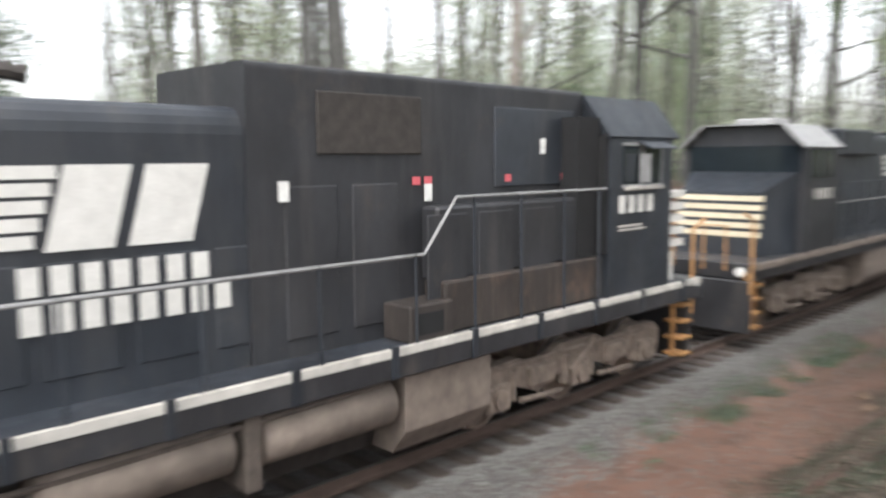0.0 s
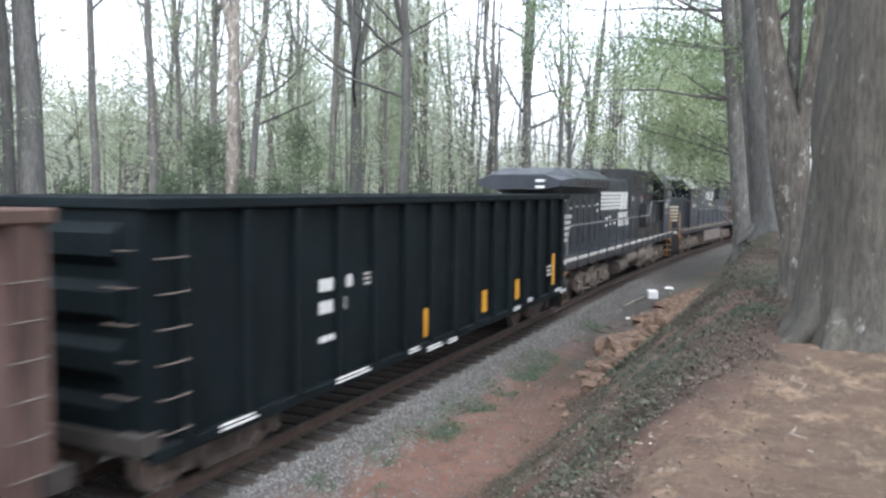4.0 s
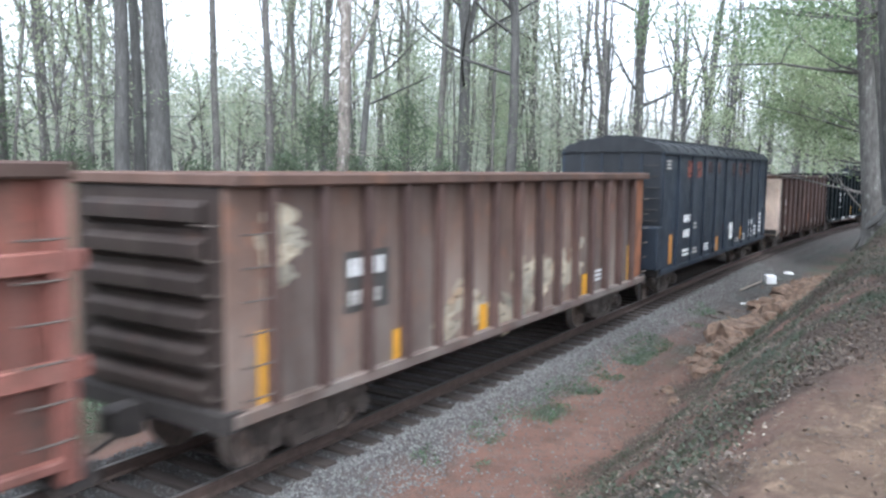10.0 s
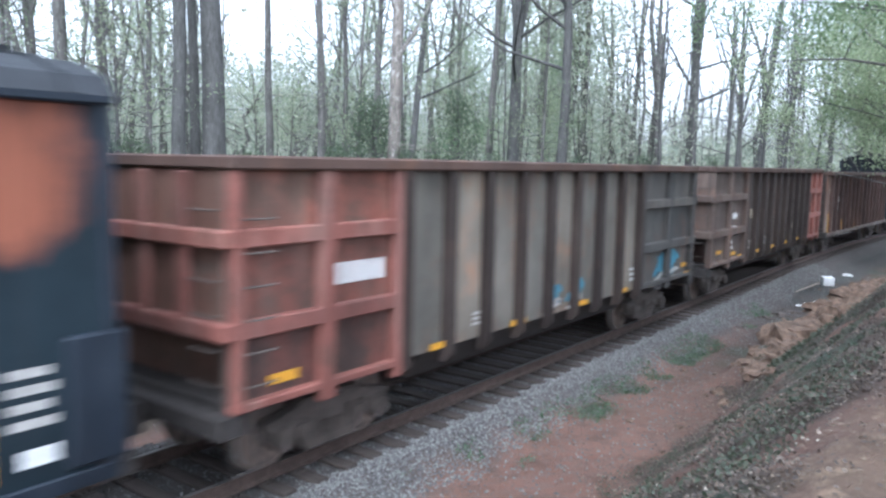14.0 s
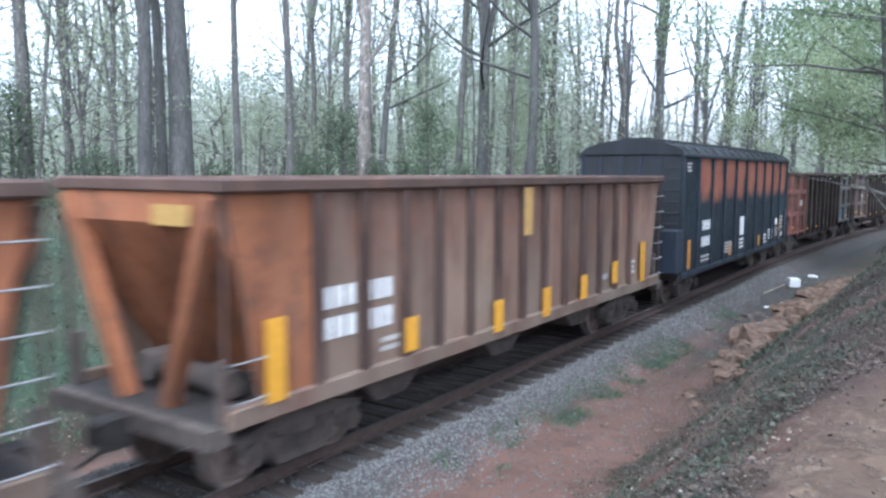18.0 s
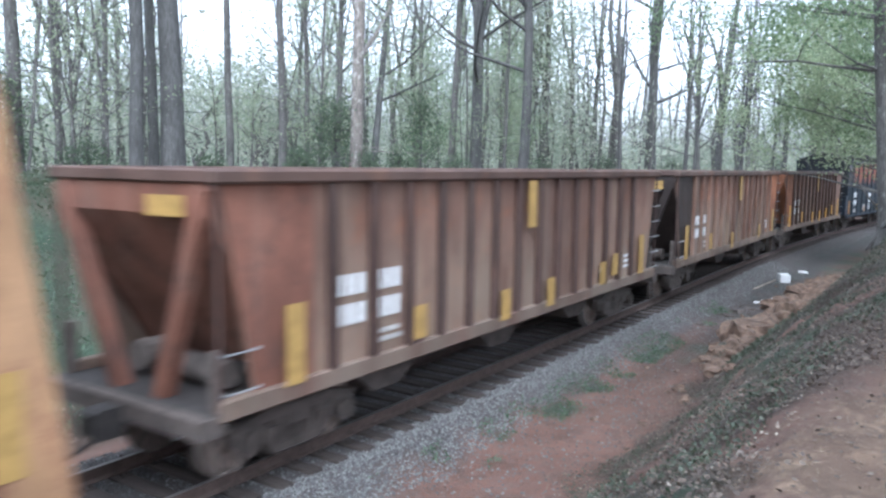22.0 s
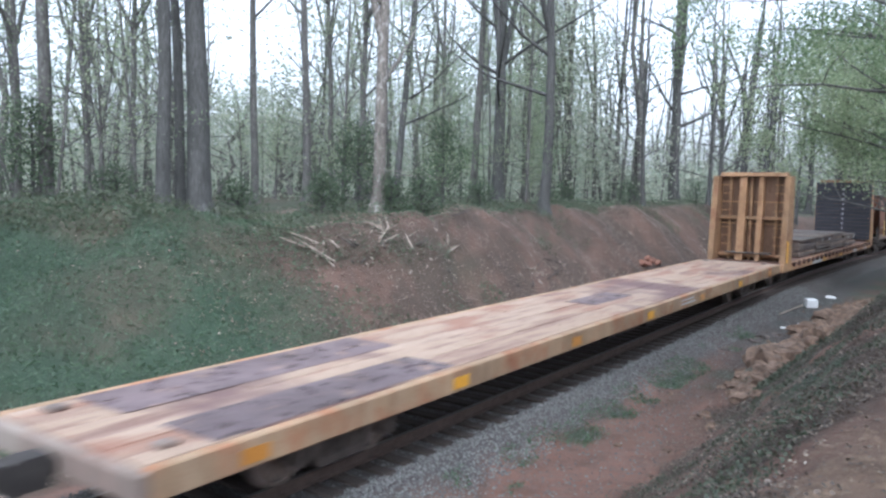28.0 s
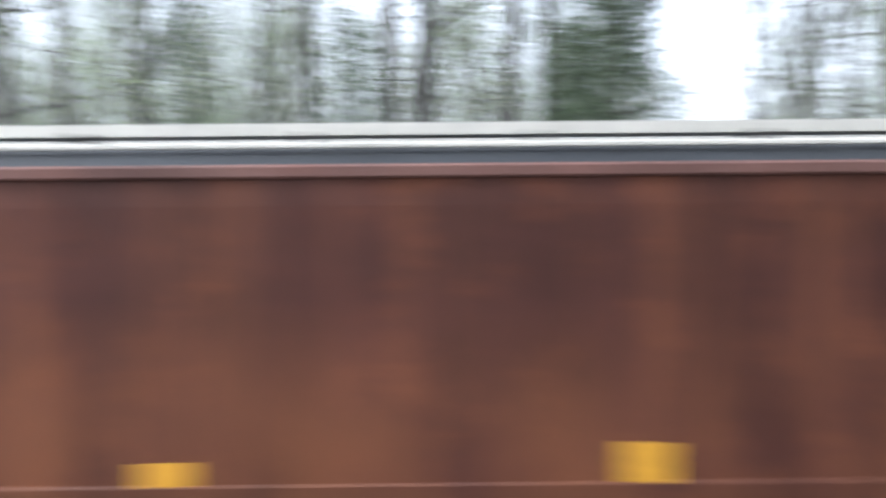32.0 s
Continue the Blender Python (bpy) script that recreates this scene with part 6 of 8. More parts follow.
def build_navy_car():
    t, u, ys, yw = house_car("navy_covered_car", "tall dark navy covered wood-chip car with roof", 73.65, 90.7, "navy", "navy")
    lettering(t, "white", 76.28 - u, 77.4 - u, 2.3, 2.52, ys, 5)
    lettering(t, "white", 76.28 - u, 77.4 - u, 1.82, 2.06, ys, 5)
    small_print(t, "white", 76.25 - u, 77.4 - u, 1.2, 1.46, ys, 2)
    small_print(t, "white_dim", 77.58 - u, 78.16 - u, 1.2, 1.42, ys, 2)
    small_print(t, "white_dim", 77.6 - u, 77.95 - u, 2.0, 2.25, ys, 2)
    small_print(t, "white", 79.13 - u, 79.81 - u, 1.18, 1.44, ys, 3)
    small_print(t, "white_dim", 80.4 - u, 81.1 - u, 1.16, 1.3, ys, 2)
    decal(t, "burnt", 78.75 - u, 78.98 - u, 1.2, 1.55, ys)
    decal(t, "amber", 80.95 - u, 81.3 - u, 1.05, 1.55, ys, "reflector")
    decal(t, "burnt", 82.1 - u, 82.45 - u, 1.7, 1.95, ys)
    decal(t, "white", 83.2 - u, 83.95 - u, 1.32, 1.95, ys)
    small_print(t, "white_dim", 84.4 - u, 85.1 - u, 1.12, 1.3, ys, 2)
    small_print(t, "white", 85.7 - u, 86.3 - u, 1.1, 1.4, ys, 3)
    decal(t, "white", 87.1 - u, 87.9 - u, 1.66, 1.88, ys)
    small_print(t, "white", 87.1 - u, 87.85 - u, 1.12, 1.52, ys, 4)
    small_print(t, "white", 88.3 - u, 88.85 - u, 1.15, 1.6, ys, 3)
    small_print(t, "white", 89.45 - u, 89.9 - u, 1.2, 2.1, ys, 5)
    for x, z0, z1 in ((74.81, 1.13, 2.0), (85.43, 1.2, 1.68), (89.07, 1.1, 2.0)):
        decal(t, "amber", x - u - 0.17, x - u + 0.17, z0, z1, ys, "reflector")
    rng = random.Random(17)
    for i, (x, h) in enumerate(FADED):
        pts = [(x - u - 0.3 + 0.1 * k, 3.66 + rng.uniform(-0.06, 0.1) + 0.25 * (1 - h)) for k in range(7)]
        part("faded_panel", MB().prism(pts + [(x - u + 0.3, 4.2), (x - u - 0.3, 4.2)], ys - 0.004, ys + 0.002), M["burntorange" if h > 0.8 else "burnt"], t)


def build_burnt_car():
    t, u, ys, yw = house_car("burnt_covered_car", "tall navy covered car with paint burnt to orange patches", 5.0, 20.95, "navyburnt", "navy")
    lettering(t, "white", 7.3 - u, 8.3 - u, 2.15, 2.45, ys, 5)
    lettering(t, "white", 7.25 - u, 8.25 - u, 1.65, 1.95, ys, 5)
    small_print(t, "white_dim", 7.2 - u, 8.3 - u, 1.15, 1.4, ys, 2)
    small_print(t, "white_dim", 10.2 - u, 11.2 - u, 1.2, 1.6, ys, 4)
    decal(t, "white", 12.3 - u, 13.0 - u, 1.7, 2.35, ys)
    small_print(t, "white", 12.3 - u, 13.0 - u, 1.2, 1.6, ys, 3)
    small_print(t, "white", 16.2 - u, 17.0 - u, 1.1, 1.5, ys, 3)
    small_print(t, "white", 17.4 - u, 18.2 - u, 1.2, 1.65, ys, 4)
    decal(t, "white", 18.75 - u, 19.2 - u, 1.75, 2.0, ys)
    small_print(t, "white_dim", 18.75 - u, 19.4 - u, 1.25, 1.65, ys, 4)
    small_print(t, "white_dim", 19.9 - u, 20.35 - u, 1.5, 2.1, ys, 4)
    decal(t, "white", 20.0 - u, 20.35 - u, 1.2, 1.36, ys)
    for x, z0, z1 in ((5.9, 1.1, 1.95), (15.6, 1.1, 1.5), (19.6, 1.12, 2.0), (10.9, 1.1, 1.5)):
        decal(t, "amber" if x < 12 else "yellow", x - u - 0.14, x - u + 0.14, z0, z1, ys, "reflector")


def stroke(rng, x, z, half_len, half_h, tilt, y):
    """One ragged sweep of spray paint on a car side."""
    top, bot = [], []
    for k in range(7):
        f = -1 + k / 3
        h = half_h * (1 - 0.75 * f * f) * rng.uniform(0.6, 1.2)
        px, pz = f * half_len, 0.05 * math.sin(2.5 * f + tilt * 5)
        c, d = math.cos(tilt), math.sin(tilt)
        top.append((x + px * c - (pz + h) * d, z + px * d + (pz + h) * c))
        bot.append((x + px * c - (pz - h) * d, z + px * d + (pz - h) * c))
    return MB().prism(bot + top[::-1], y - 0.0005, y)


def build_rusty_gondola():
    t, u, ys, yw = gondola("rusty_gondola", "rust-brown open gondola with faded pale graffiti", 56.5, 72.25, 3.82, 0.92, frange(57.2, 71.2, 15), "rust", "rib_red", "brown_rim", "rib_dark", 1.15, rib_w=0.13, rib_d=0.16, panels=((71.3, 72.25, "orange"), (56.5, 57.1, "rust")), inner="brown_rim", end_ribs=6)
    for x, z0, z1 in ((62.89, 1.03, 1.5), (65.35, 1.0, 1.5), (67.96, 1.0, 1.52), (71.2, 1.02, 1.95), (60.1, 1.0, 1.5), (57.15, 1.02, 1.95)):
        decal(t, "yellow", x - u - 0.15, x - u + 0.15, z0, z1, ys - 0.016, "reflector")
    small_print(t, "white", 68.7 - u, 69.35 - u, 1.25, 1.55, ys, 3)
    decal(t, "panelgrey", 58.75 - u, 59.85 - u, 1.9, 2.75, ys, "patch")
    lettering(t, "white", 58.85 - u, 59.75 - u, 2.4, 2.65, ys - 0.006, 5)
    lettering(t, "white_dim", 58.85 - u, 59.65 - u, 2.0, 2.2, ys - 0.006, 5)
    rng = random.Random(8)
    for i, (x, z) in enumerate(((64.5, 1.9), (64.4, 1.5), (64.6, 1.2), (65.0, 1.85), (65.6, 1.65), (66.0, 1.55), (66.4, 1.75), (66.7, 1.55), (67.2, 1.7), (67.5, 1.95), (63.6, 1.1), (64.0, 1.2), (62.0, 1.8), (61.6, 1.4), (62.6, 1.5), (57.5, 3.1), (57.35, 2.75))):
        for k in range(6):
            part("graffiti", stroke(rng, x - u + rng.uniform(-0.2, 0.2), z + rng.uniform(-0.28, 0.28), rng.uniform(0.22, 0.42), rng.uniform(0.08, 0.16), rng.uniform(-0.5, 0.9), ys - 0.003 - 0.0008 * (k + 6 * (i % 3))), M["spray"], t)


def tub_gondola(name, label, u0, u1, side, near_end, far_end, p0, p1, count):
    """A coal gondola with deep posts, and framed panels at both ends."""
    bands = []
    for a, b, mt in ((u0, p0 - 0.1, near_end), (p1 + 0.1, u1, far_end)):
        mid = (a + b) / 2
        bands += [(a, b, 2.93, 3.13, mt), (a, b, 1.92, 2.12, mt), (a, b, 1.1, 1.2, mt)]
        bands += [(a + 0.02, a + 0.16, 1.15, 3.78, mt), (b - 0.2, b, 0.95, 3.78, mt), (mid - 0.13, mid + 0.13, 0.95, 3.78, mt)]
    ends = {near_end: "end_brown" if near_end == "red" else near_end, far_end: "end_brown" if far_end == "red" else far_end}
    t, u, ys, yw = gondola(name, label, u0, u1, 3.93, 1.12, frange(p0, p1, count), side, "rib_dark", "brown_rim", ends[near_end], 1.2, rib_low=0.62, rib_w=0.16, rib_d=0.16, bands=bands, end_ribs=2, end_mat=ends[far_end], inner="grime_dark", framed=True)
    for e, mt in ((-1, near_end), (1, far_end)):
        a, b = (u0, p0 - 0.1) if e < 0 else (p1 + 0.1, u1)
        for xa, xb in ((a, (a + b) / 2), ((a + b) / 2, b)):
            for za, zb in ((1.13, 2.0), (2.0, 3.0), (3.0, 3.77)):
                part("end_panel", MB().box(xa - u, xb - u, ys - 0.014, ys + 0.01, za, zb), M["red_panel" if mt == "red" else mt], t)
        xe = e * (u1 - u0) / 2
        for y in (-0.75, 0.0, 0.75):
            part("end_stile", MB().cbox(min(xe, xe + e * 0.1), max(xe, xe + e * 0.1), y - 0.08, y + 0.08, 1.95, 3.75, 0.015), M[mt], t)
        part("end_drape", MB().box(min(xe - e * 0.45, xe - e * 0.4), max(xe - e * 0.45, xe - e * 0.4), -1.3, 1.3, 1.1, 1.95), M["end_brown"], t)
    return t, u, ys, yw


def build_grey_gondolas():
    t, u, ys, yw = tub_gondola("grey_gondola", "dark grey coal gondola with faded red front panel", 39.05, 54.55, "grey", "panelbrown", "red", 42.8, 52.0, 10)
    for x in frange(42.4, 50.6, 5):
        decal(t, "yellow", x - u - 0.3, x - u + 0.22, 1.14, 1.24, yw + 0.1, "reflector")
    for x in (43.4, 45.5):
        small_print(t, "white_dim", x - u - 0.2, x - u + 0.25, 1.3, 1.6, ys, 3)
    small_print(t, "white", 51.27 - u, 51.86 - u, 1.5, 1.86, ys, 3)
    small_print(t, "white_dim", 45.2 - u, 45.6 - u, 1.35, 2.0, ys, 4)
    rng = random.Random(19)
    for k in range(7):
        part("graffiti", stroke(rng, 49.6 - u + rng.uniform(-0.15, 0.15), 1.68 + rng.uniform(-0.16, 0.16), rng.uniform(0.2, 0.34), rng.uniform(0.05, 0.09), rng.uniform(-0.4, 0.5), ys - 0.004 - 0.0008 * k), M["spray"], t)
    for z in (1.95, 2.35):
        lettering(t, "white", 41.05 - u, 41.95 - u, z - 0.05 if z < 2.2 else z + 0.02, z + 0.2, ys - 0.02, 5)
    small_print(t, "white", 41.0 - u, 41.6 - u, 1.4, 1.75, ys - 0.02, 2)
    decal(t, "yellow", 39.95 - u, 40.4 - u, 1.4, 1.5, ys - 0.02, "reflector")
    decal(t, "yellow", 41.4 - u, 41.95 - u, 1.26, 1.36, ys - 0.02, "reflector")
    decal(t, "spray", 43.4 - u, 43.85 - u, 2.3, 2.6, ys, "faded_panel")
    lettering(t, "white", 52.3 - u, 52.75 - u, 2.2, 2.32, ys - 0.02, 4)
    t, u, ys, yw = tub_gondola("worn_gondola", "worn grey coal gondola with red rear panel and blue graffiti", 22.3, 37.5, "grey_pale", "red", "panelgrey", 25.35, 33.85, 9)
    for x in (26.3, 28.6, 31.1, 33.1):
        decal(t, "yellow", x - u - 0.3, x - u + 0.22, 1.14, 1.24, yw + 0.1, "reflector")
    decal(t, "yellow", 22.9 - u, 23.35 - u, 1.3, 1.42, ys - 0.02, "reflector")
    decal(t, "yellow", 36.95 - u, 37.45 - u, 1.34, 1.44, ys - 0.02, "reflector")
    decal(t, "yellow", 36.95 - u, 37.45 - u, 1.12, 1.22, ys - 0.1, "reflector")
    small_print(t, "white", 33.9 - u, 34.4 - u, 1.35, 1.65, ys - 0.02, 3)
    lettering(t, "white", 24.0 - u, 25.0 - u, 2.35, 2.62, ys - 0.02, 5)
    rng = random.Random(5)
    for x, z, a, b in ((35.9, 1.5, 0.85, 0.3), (35.5, 1.55, 0.45, 0.3), (36.3, 1.55, 0.45, 0.28), (29.95, 1.5, 0.3, 0.2), (30.85, 1.55, 0.3, 0.28), (29.85, 1.38, 0.36, 0.16), (30.8, 1.38, 0.36, 0.16)):
        for k in range(4):
            part("graffiti", stroke(rng, x - u + rng.uniform(-0.3, 0.3) * a, z + rng.uniform(-0.6, 0.6) * b, a * rng.uniform(0.5, 0.9), b * rng.uniform(0.35, 0.6), rng.uniform(-0.25, 0.35), ys - 0.012 - 0.0007 * (k + 4 * int(x * 10 % 3))), M["blue"], t, "sky-blue spray paint")
        part("graffiti", stroke(rng, x - u, z - 0.9 * b, a, 0.05, 0.08, ys - 0.0225), M["white_dim"], t)
    small_print(t, "white", 33.6 - u, 34.2 - u, 1.3, 1.65, ys, 3)
    small_print(t, "white_dim", 27.2 - u, 27.5 - u, 1.3, 1.55, ys, 3)


def open_hopper(name, label, u0, u1, side, rear, front, seed):
    """An open-top hopper: posted sides, slope sheets and braces at the ends."""
    u = (u0 + u1) / 2
    half = (u1 - u0) / 2
    t = car(name, label, "freight car", u)
    top_z, ys = 3.82, W - 0.1
    for s in (-1, 1):
        a, b = sorted((s * ys, s * (ys - 0.04)))
        first, step, count = ((-13.28, 0.9167, 13), (-13.38, 0.88, 14), (-12.98, 0.85, 14))[seed - 1]
        posts = [half + first + step * i for i in range(count)]
        low_x, high_x = [-half + 0.68] + posts[1:-1] + [half - 0.68], [-half + 0.16] + posts[1:-1] + [half - 0.16]
        for k in range(len(low_x) - 1):
            part("side_sheet", MB().prism([(low_x[k], 1.1), (low_x[k + 1], 1.1), (high_x[k + 1], 3.7), (high_x[k], 3.7)], a, b), M[side], t)
        for e, mt in ((-1, rear), (1, front)):
            a2, b2 = sorted((s * (ys + 0.012), s * (ys - 0.01)))
            x0, x1 = e * (half - (2.4 if e > 0 else 1.65)), e * (half - 0.68)
            part("end_panel", MB().prism([(x0, 1.12), (x1, 1.12), (e * (half - 0.16), 3.68), (x0, 3.68)], a2, b2), M[mt], t)
        a, b = sorted((s * (W + 0.02), s * (ys - 0.1)))
        part("top_chord", MB().cbox(-half, half, a, b, top_z - 0.17, top_z, 0.03), M["brown_rim" if seed != 2 else "rust"], t)
        a, b = sorted((s * (W - 0.01), s * (ys - 0.06)))
        part("side_sill", MB().cbox(-half + 0.1, half - 0.1, a, b, 1.0, 1.24, 0.02), M["hopper_grey" if seed == 2 else side], t)
        for x in posts:
            y0, y1 = sorted((s * W, s * ys))
            part("post", MB().cbox(x - 0.085, x + 0.085, y0, y1, 1.22, top_z - 0.17, 0.02), M["rib_brown_shade" if seed != 2 else "hopper"], t)
    for e, mt in ((-1, rear), (1, front)):
        xe = e * half
        part("end_chord", MB().cbox(min(xe, xe - e * 0.16), max(xe, xe - e * 0.16), -W + 0.12, W - 0.12, top_z - 0.16, top_z - 0.004, 0.02), M["brown_rim"], t)
        part("slope_sheet", MB().prism([(xe - e * 0.05, 3.7), (xe - e * 0.05, 3.3), (xe - e * 1.35, 1.3), (xe - e * 1.4, 1.36), (xe - e * 0.1, 3.36), (xe - e * 0.1, 3.7)], -ys + 0.05, ys - 0.05), M[mt], t)
        for y in (-1.0, 1.0):
            part("end_brace", MB().tube([(xe - e * 0.1, y * 1.36, 3.62), (xe - e * 0.2, y * 0.4, 1.08)], 0.14, 4), M[mt if e < 0 else rear], t)
            part("corner_post", MB().cbox(xe - e * 0.14 - 0.06, xe - e * 0.14 + 0.06, y * 1.4 - 0.05, y * 1.4 + 0.05, 1.1, 1.8, 0.015), M["grime"], t)
            part("ladder_stile", MB().cbox(xe - e * 0.1 - 0.025, xe - e * 0.1 + 0.025, y * 1.51 - 0.02, y * 1.51 + 0.02, 1.1, 3.66, 0.008), M["rib_brown_shade"], t)
        part("end_platform", MB().cbox(min(xe, xe - e * 1.6), max(xe, xe - e * 1.6), -W + 0.06, W - 0.06, 0.98, 1.1, 0.02), M["grime_dark"], t)
        part("brake_cylinder", MB().tube([(xe - e * 0.9, 0.5, 1.4), (xe - e * 0.5, 0.5, 1.4)], 0.2, 12), M["grime"], t)
        part("air_reservoir", MB().tube([(xe - e * 0.75, -0.95, 1.32), (xe - e * 0.75, 0.1, 1.32)], 0.17, 12), M["grime"], t)
        part("end_marker", MB().box(min(xe + e * 0.01, xe + e * 0.004), max(xe + e * 0.01, xe + e * 0.004), -1.1, -0.45, 3.28, 3.52), M["yellow_old"], t)
        ladder(t, xe - e * 0.36, -W + 0.03, 1.1, 3.5 if e > 0 else 2.0, 0.5, "steel", rungs=6 if e > 0 else 2)
    part("load_floor", MB().box(-half + 1.3, half - 1.3, -ys + 0.05, ys - 0.05, 1.2, 1.3), M["grime_dark"], t)
    mb = MB()
    for x in frange(-half + 3.9, half - 3.9, 3):
        mb.prism([(x - 1.3, 1.2), (x + 1.3, 1.2), (x + 0.35, 0.45), (x - 0.35, 0.45)], -0.95, 0.95)
    part("discharge_bay", mb, M["grime"], t)
    underframe(t, half, 1.0, "grime")
    couplers(t, half + 0.05)
    for s in (-1, 1):
        truck(t, s * (half - 1.75))
    return t, u, -ys, -W


def build_hoppers():
    for i, (u0, u1, lab, side, rear, front) in enumerate(((-11.7, 3.2, "dusty brown open-top coal hopper with orange rear end", "hopper", "orange", "hopper"),
                                                           (-28.65, -13.5, "dusty brown open-top hopper with dark rear end", "hopper", "rib_dark", "orange"),
                                                           (-45.3, -30.35, "purple-brown open-top hopper with rust-red rear end", "hopper", "rust_end", "hopper"))):
        t, u, ys, yw = open_hopper("open_hopper", lab, u0, u1, side, rear, front, i + 1)
        f = u1
        for dx, z0, z1 in (((-8.42, 1.1, 1.65), (-3.85, 1.15, 1.67), (-1.25, 1.25, 2.18), (-14.18, 1.2, 2.2), (-11.4, 1.3, 1.8)) if i == 1 else ((-8.74, 1.15, 1.7), (-6.85, 1.14, 1.7), (-5.05, 1.25, 1.75), (-3.31, 1.38, 1.88), (-1.46, 1.22, 2.2), (-14.08, 1.2, 2.2), (-11.34, 1.3, 1.8)) if i == 0 else ((-8.4, 1.15, 1.7), (-6.55, 1.14, 1.7), (-3.83, 1.25, 1.75), (-3.1, 1.38, 1.88), (-1.3, 1.22, 2.2), (-13.71, 1.2, 2.2), (-11.06, 1.3, 1.8))):
            decal(t, "yellow_old" if i else "yellow", f + dx - u - 0.16, f + dx - u + 0.16, z0, z1, yw, "reflector")
        decal(t, "yellow_old", f - (7.84, 7.6, 7.6)[i] - u, f - (7.52, 7.28, 7.28)[i] - u, 2.76, 3.62, yw, "reflector")
        decal(t, "black", f - 2.4 - u, f - 1.7 - u, 1.36, 1.95, ys - 0.004)
        small_print(t, "white", f - 2.3 - u, f - 1.8 - u, 1.42, 1.8, ys - 0.008, 3)
        decal(t, "white_dim", f - 3.8 - u, f - 3.5 - u, 1.5, 1.62, ys)
        for x0, x1 in (((-13.15, -12.45), (-12.27, -11.65)), ((-13.24, -12.55), (-12.43, -11.77)), ((-12.87, -12.22), (-12.03, -11.43)))[i]:
            for z in (1.75, 2.15):
                lettering(t, "white", f + x0 - u, f + x1 - u, z, z + 0.28, ys - 0.016, 3)
        small_print(t, "white_dim", f - 11.95 - u, f - 11.4 - u, 1.35, 1.6, ys, 2)


def bulkhead(t, x, face, frame_mat, foot=0.85, head=0.3):
    """A tall end wall of a flat car: boards on the load side, framing outside."""
    s = 1 if face < 0 else -1   # outward direction along x
    for y in (-1, 1):
        y0, y1 = sorted((y * 1.58, y * 1.36))
        part("corner_post", MB().prism([(x - s * 0.12, 0.78), (x + s * foot, 0.78), (x + s * head, 4.58), (x - s * 0.12, 4.58)], y0, y1), M[frame_mat], t)
    for i, z in enumerate(frange(1.1, 4.38, 16)):
        part("board", MB().cbox(min(x - s * 0.19, x - s * 0.125), max(x - s * 0.19, x - s * 0.125), -1.55, 1.55, z, z + 0.208, 0.012), M["board"], t)
    part("board_back", MB().box(min(x - s * 0.05, x - s * 0.02), max(x - s * 0.05, x - s * 0.02), -1.36, 1.36, 1.0, 4.58), M["bulkhead_back"], t)
    for k in range(9):
        part("stencil", MB().box(min(x - s * 0.193, x - s * 0.19), max(x - s * 0.193, x - s * 0.19), -0.05, 0.05, 1.7 + 0.3 * k, 1.82 + 0.3 * k), M["board_line"], t)
    for y, w in ((-0.34, 0.2), (0.4, 0.3), (-0.95, 0.09), (0.95, 0.09), (0.08, 0.09)):
        part("upright", MB().prism([(x - s * 0.02, 1.0), (x + s * (0.55 if w > 0.1 else 0.2), 1.0), (x + s * (0.24 if w > 0.1 else 0.16), 4.55), (x - s * 0.02, 4.55)], y - w / 2, y + w / 2), M[frame_mat], t)
    near, far = sorted((x + s * 0.004, x + s * foot * 0.97))
    part("end_platform", MB().cbox(near, far, -1.352, 1.352, 0.985, 1.012, 0.006), M["end_brown"], t, "dark brown platform plate")
    near, far = sorted((x + s * 0.2, x + s * min(0.62, foot)))
    part("brake_step", MB().cbox(near, far, -0.85, 0.95, 1.3, 1.36, 0.012), M["grime"], t, "dark brake platform")
    for z in (2.58, 3.5):
        part("tie_rod", MB().tube([(x + s * 0.36, -1.36, z), (x + s * 0.36, 1.36, z)], 0.014, 6), M["stepyellow"], t)
    for z in (2.75, 1.15):
        part("cross_rail", MB().cbox(min(x - s * 0.0, x + s * 0.3), max(x, x + s * 0.3), -1.36, 1.36, z, z + 0.13, 0.015), M[frame_mat], t)
    mb = MB().prism([(x - s * 0.14, 4.58), (x + s * 0.32, 4.58), (x + s * 0.28, 4.74), (x - s * 0.1, 4.74)], -1.35, 1.35)
    part("cap", mb, M[frame_mat], t)
    ladder(t, x + s * 0.36 + (0.07 if s < 0 else 0), -1.12, 1.5, 4.4, 0.42, "stepyellow", "y", 8)
    ladder(t, x + s * 0.36 + (0.07 if s < 0 else 0), 1.12, 1.5, 4.4, 0.42, "stepyellow", "y", 8)


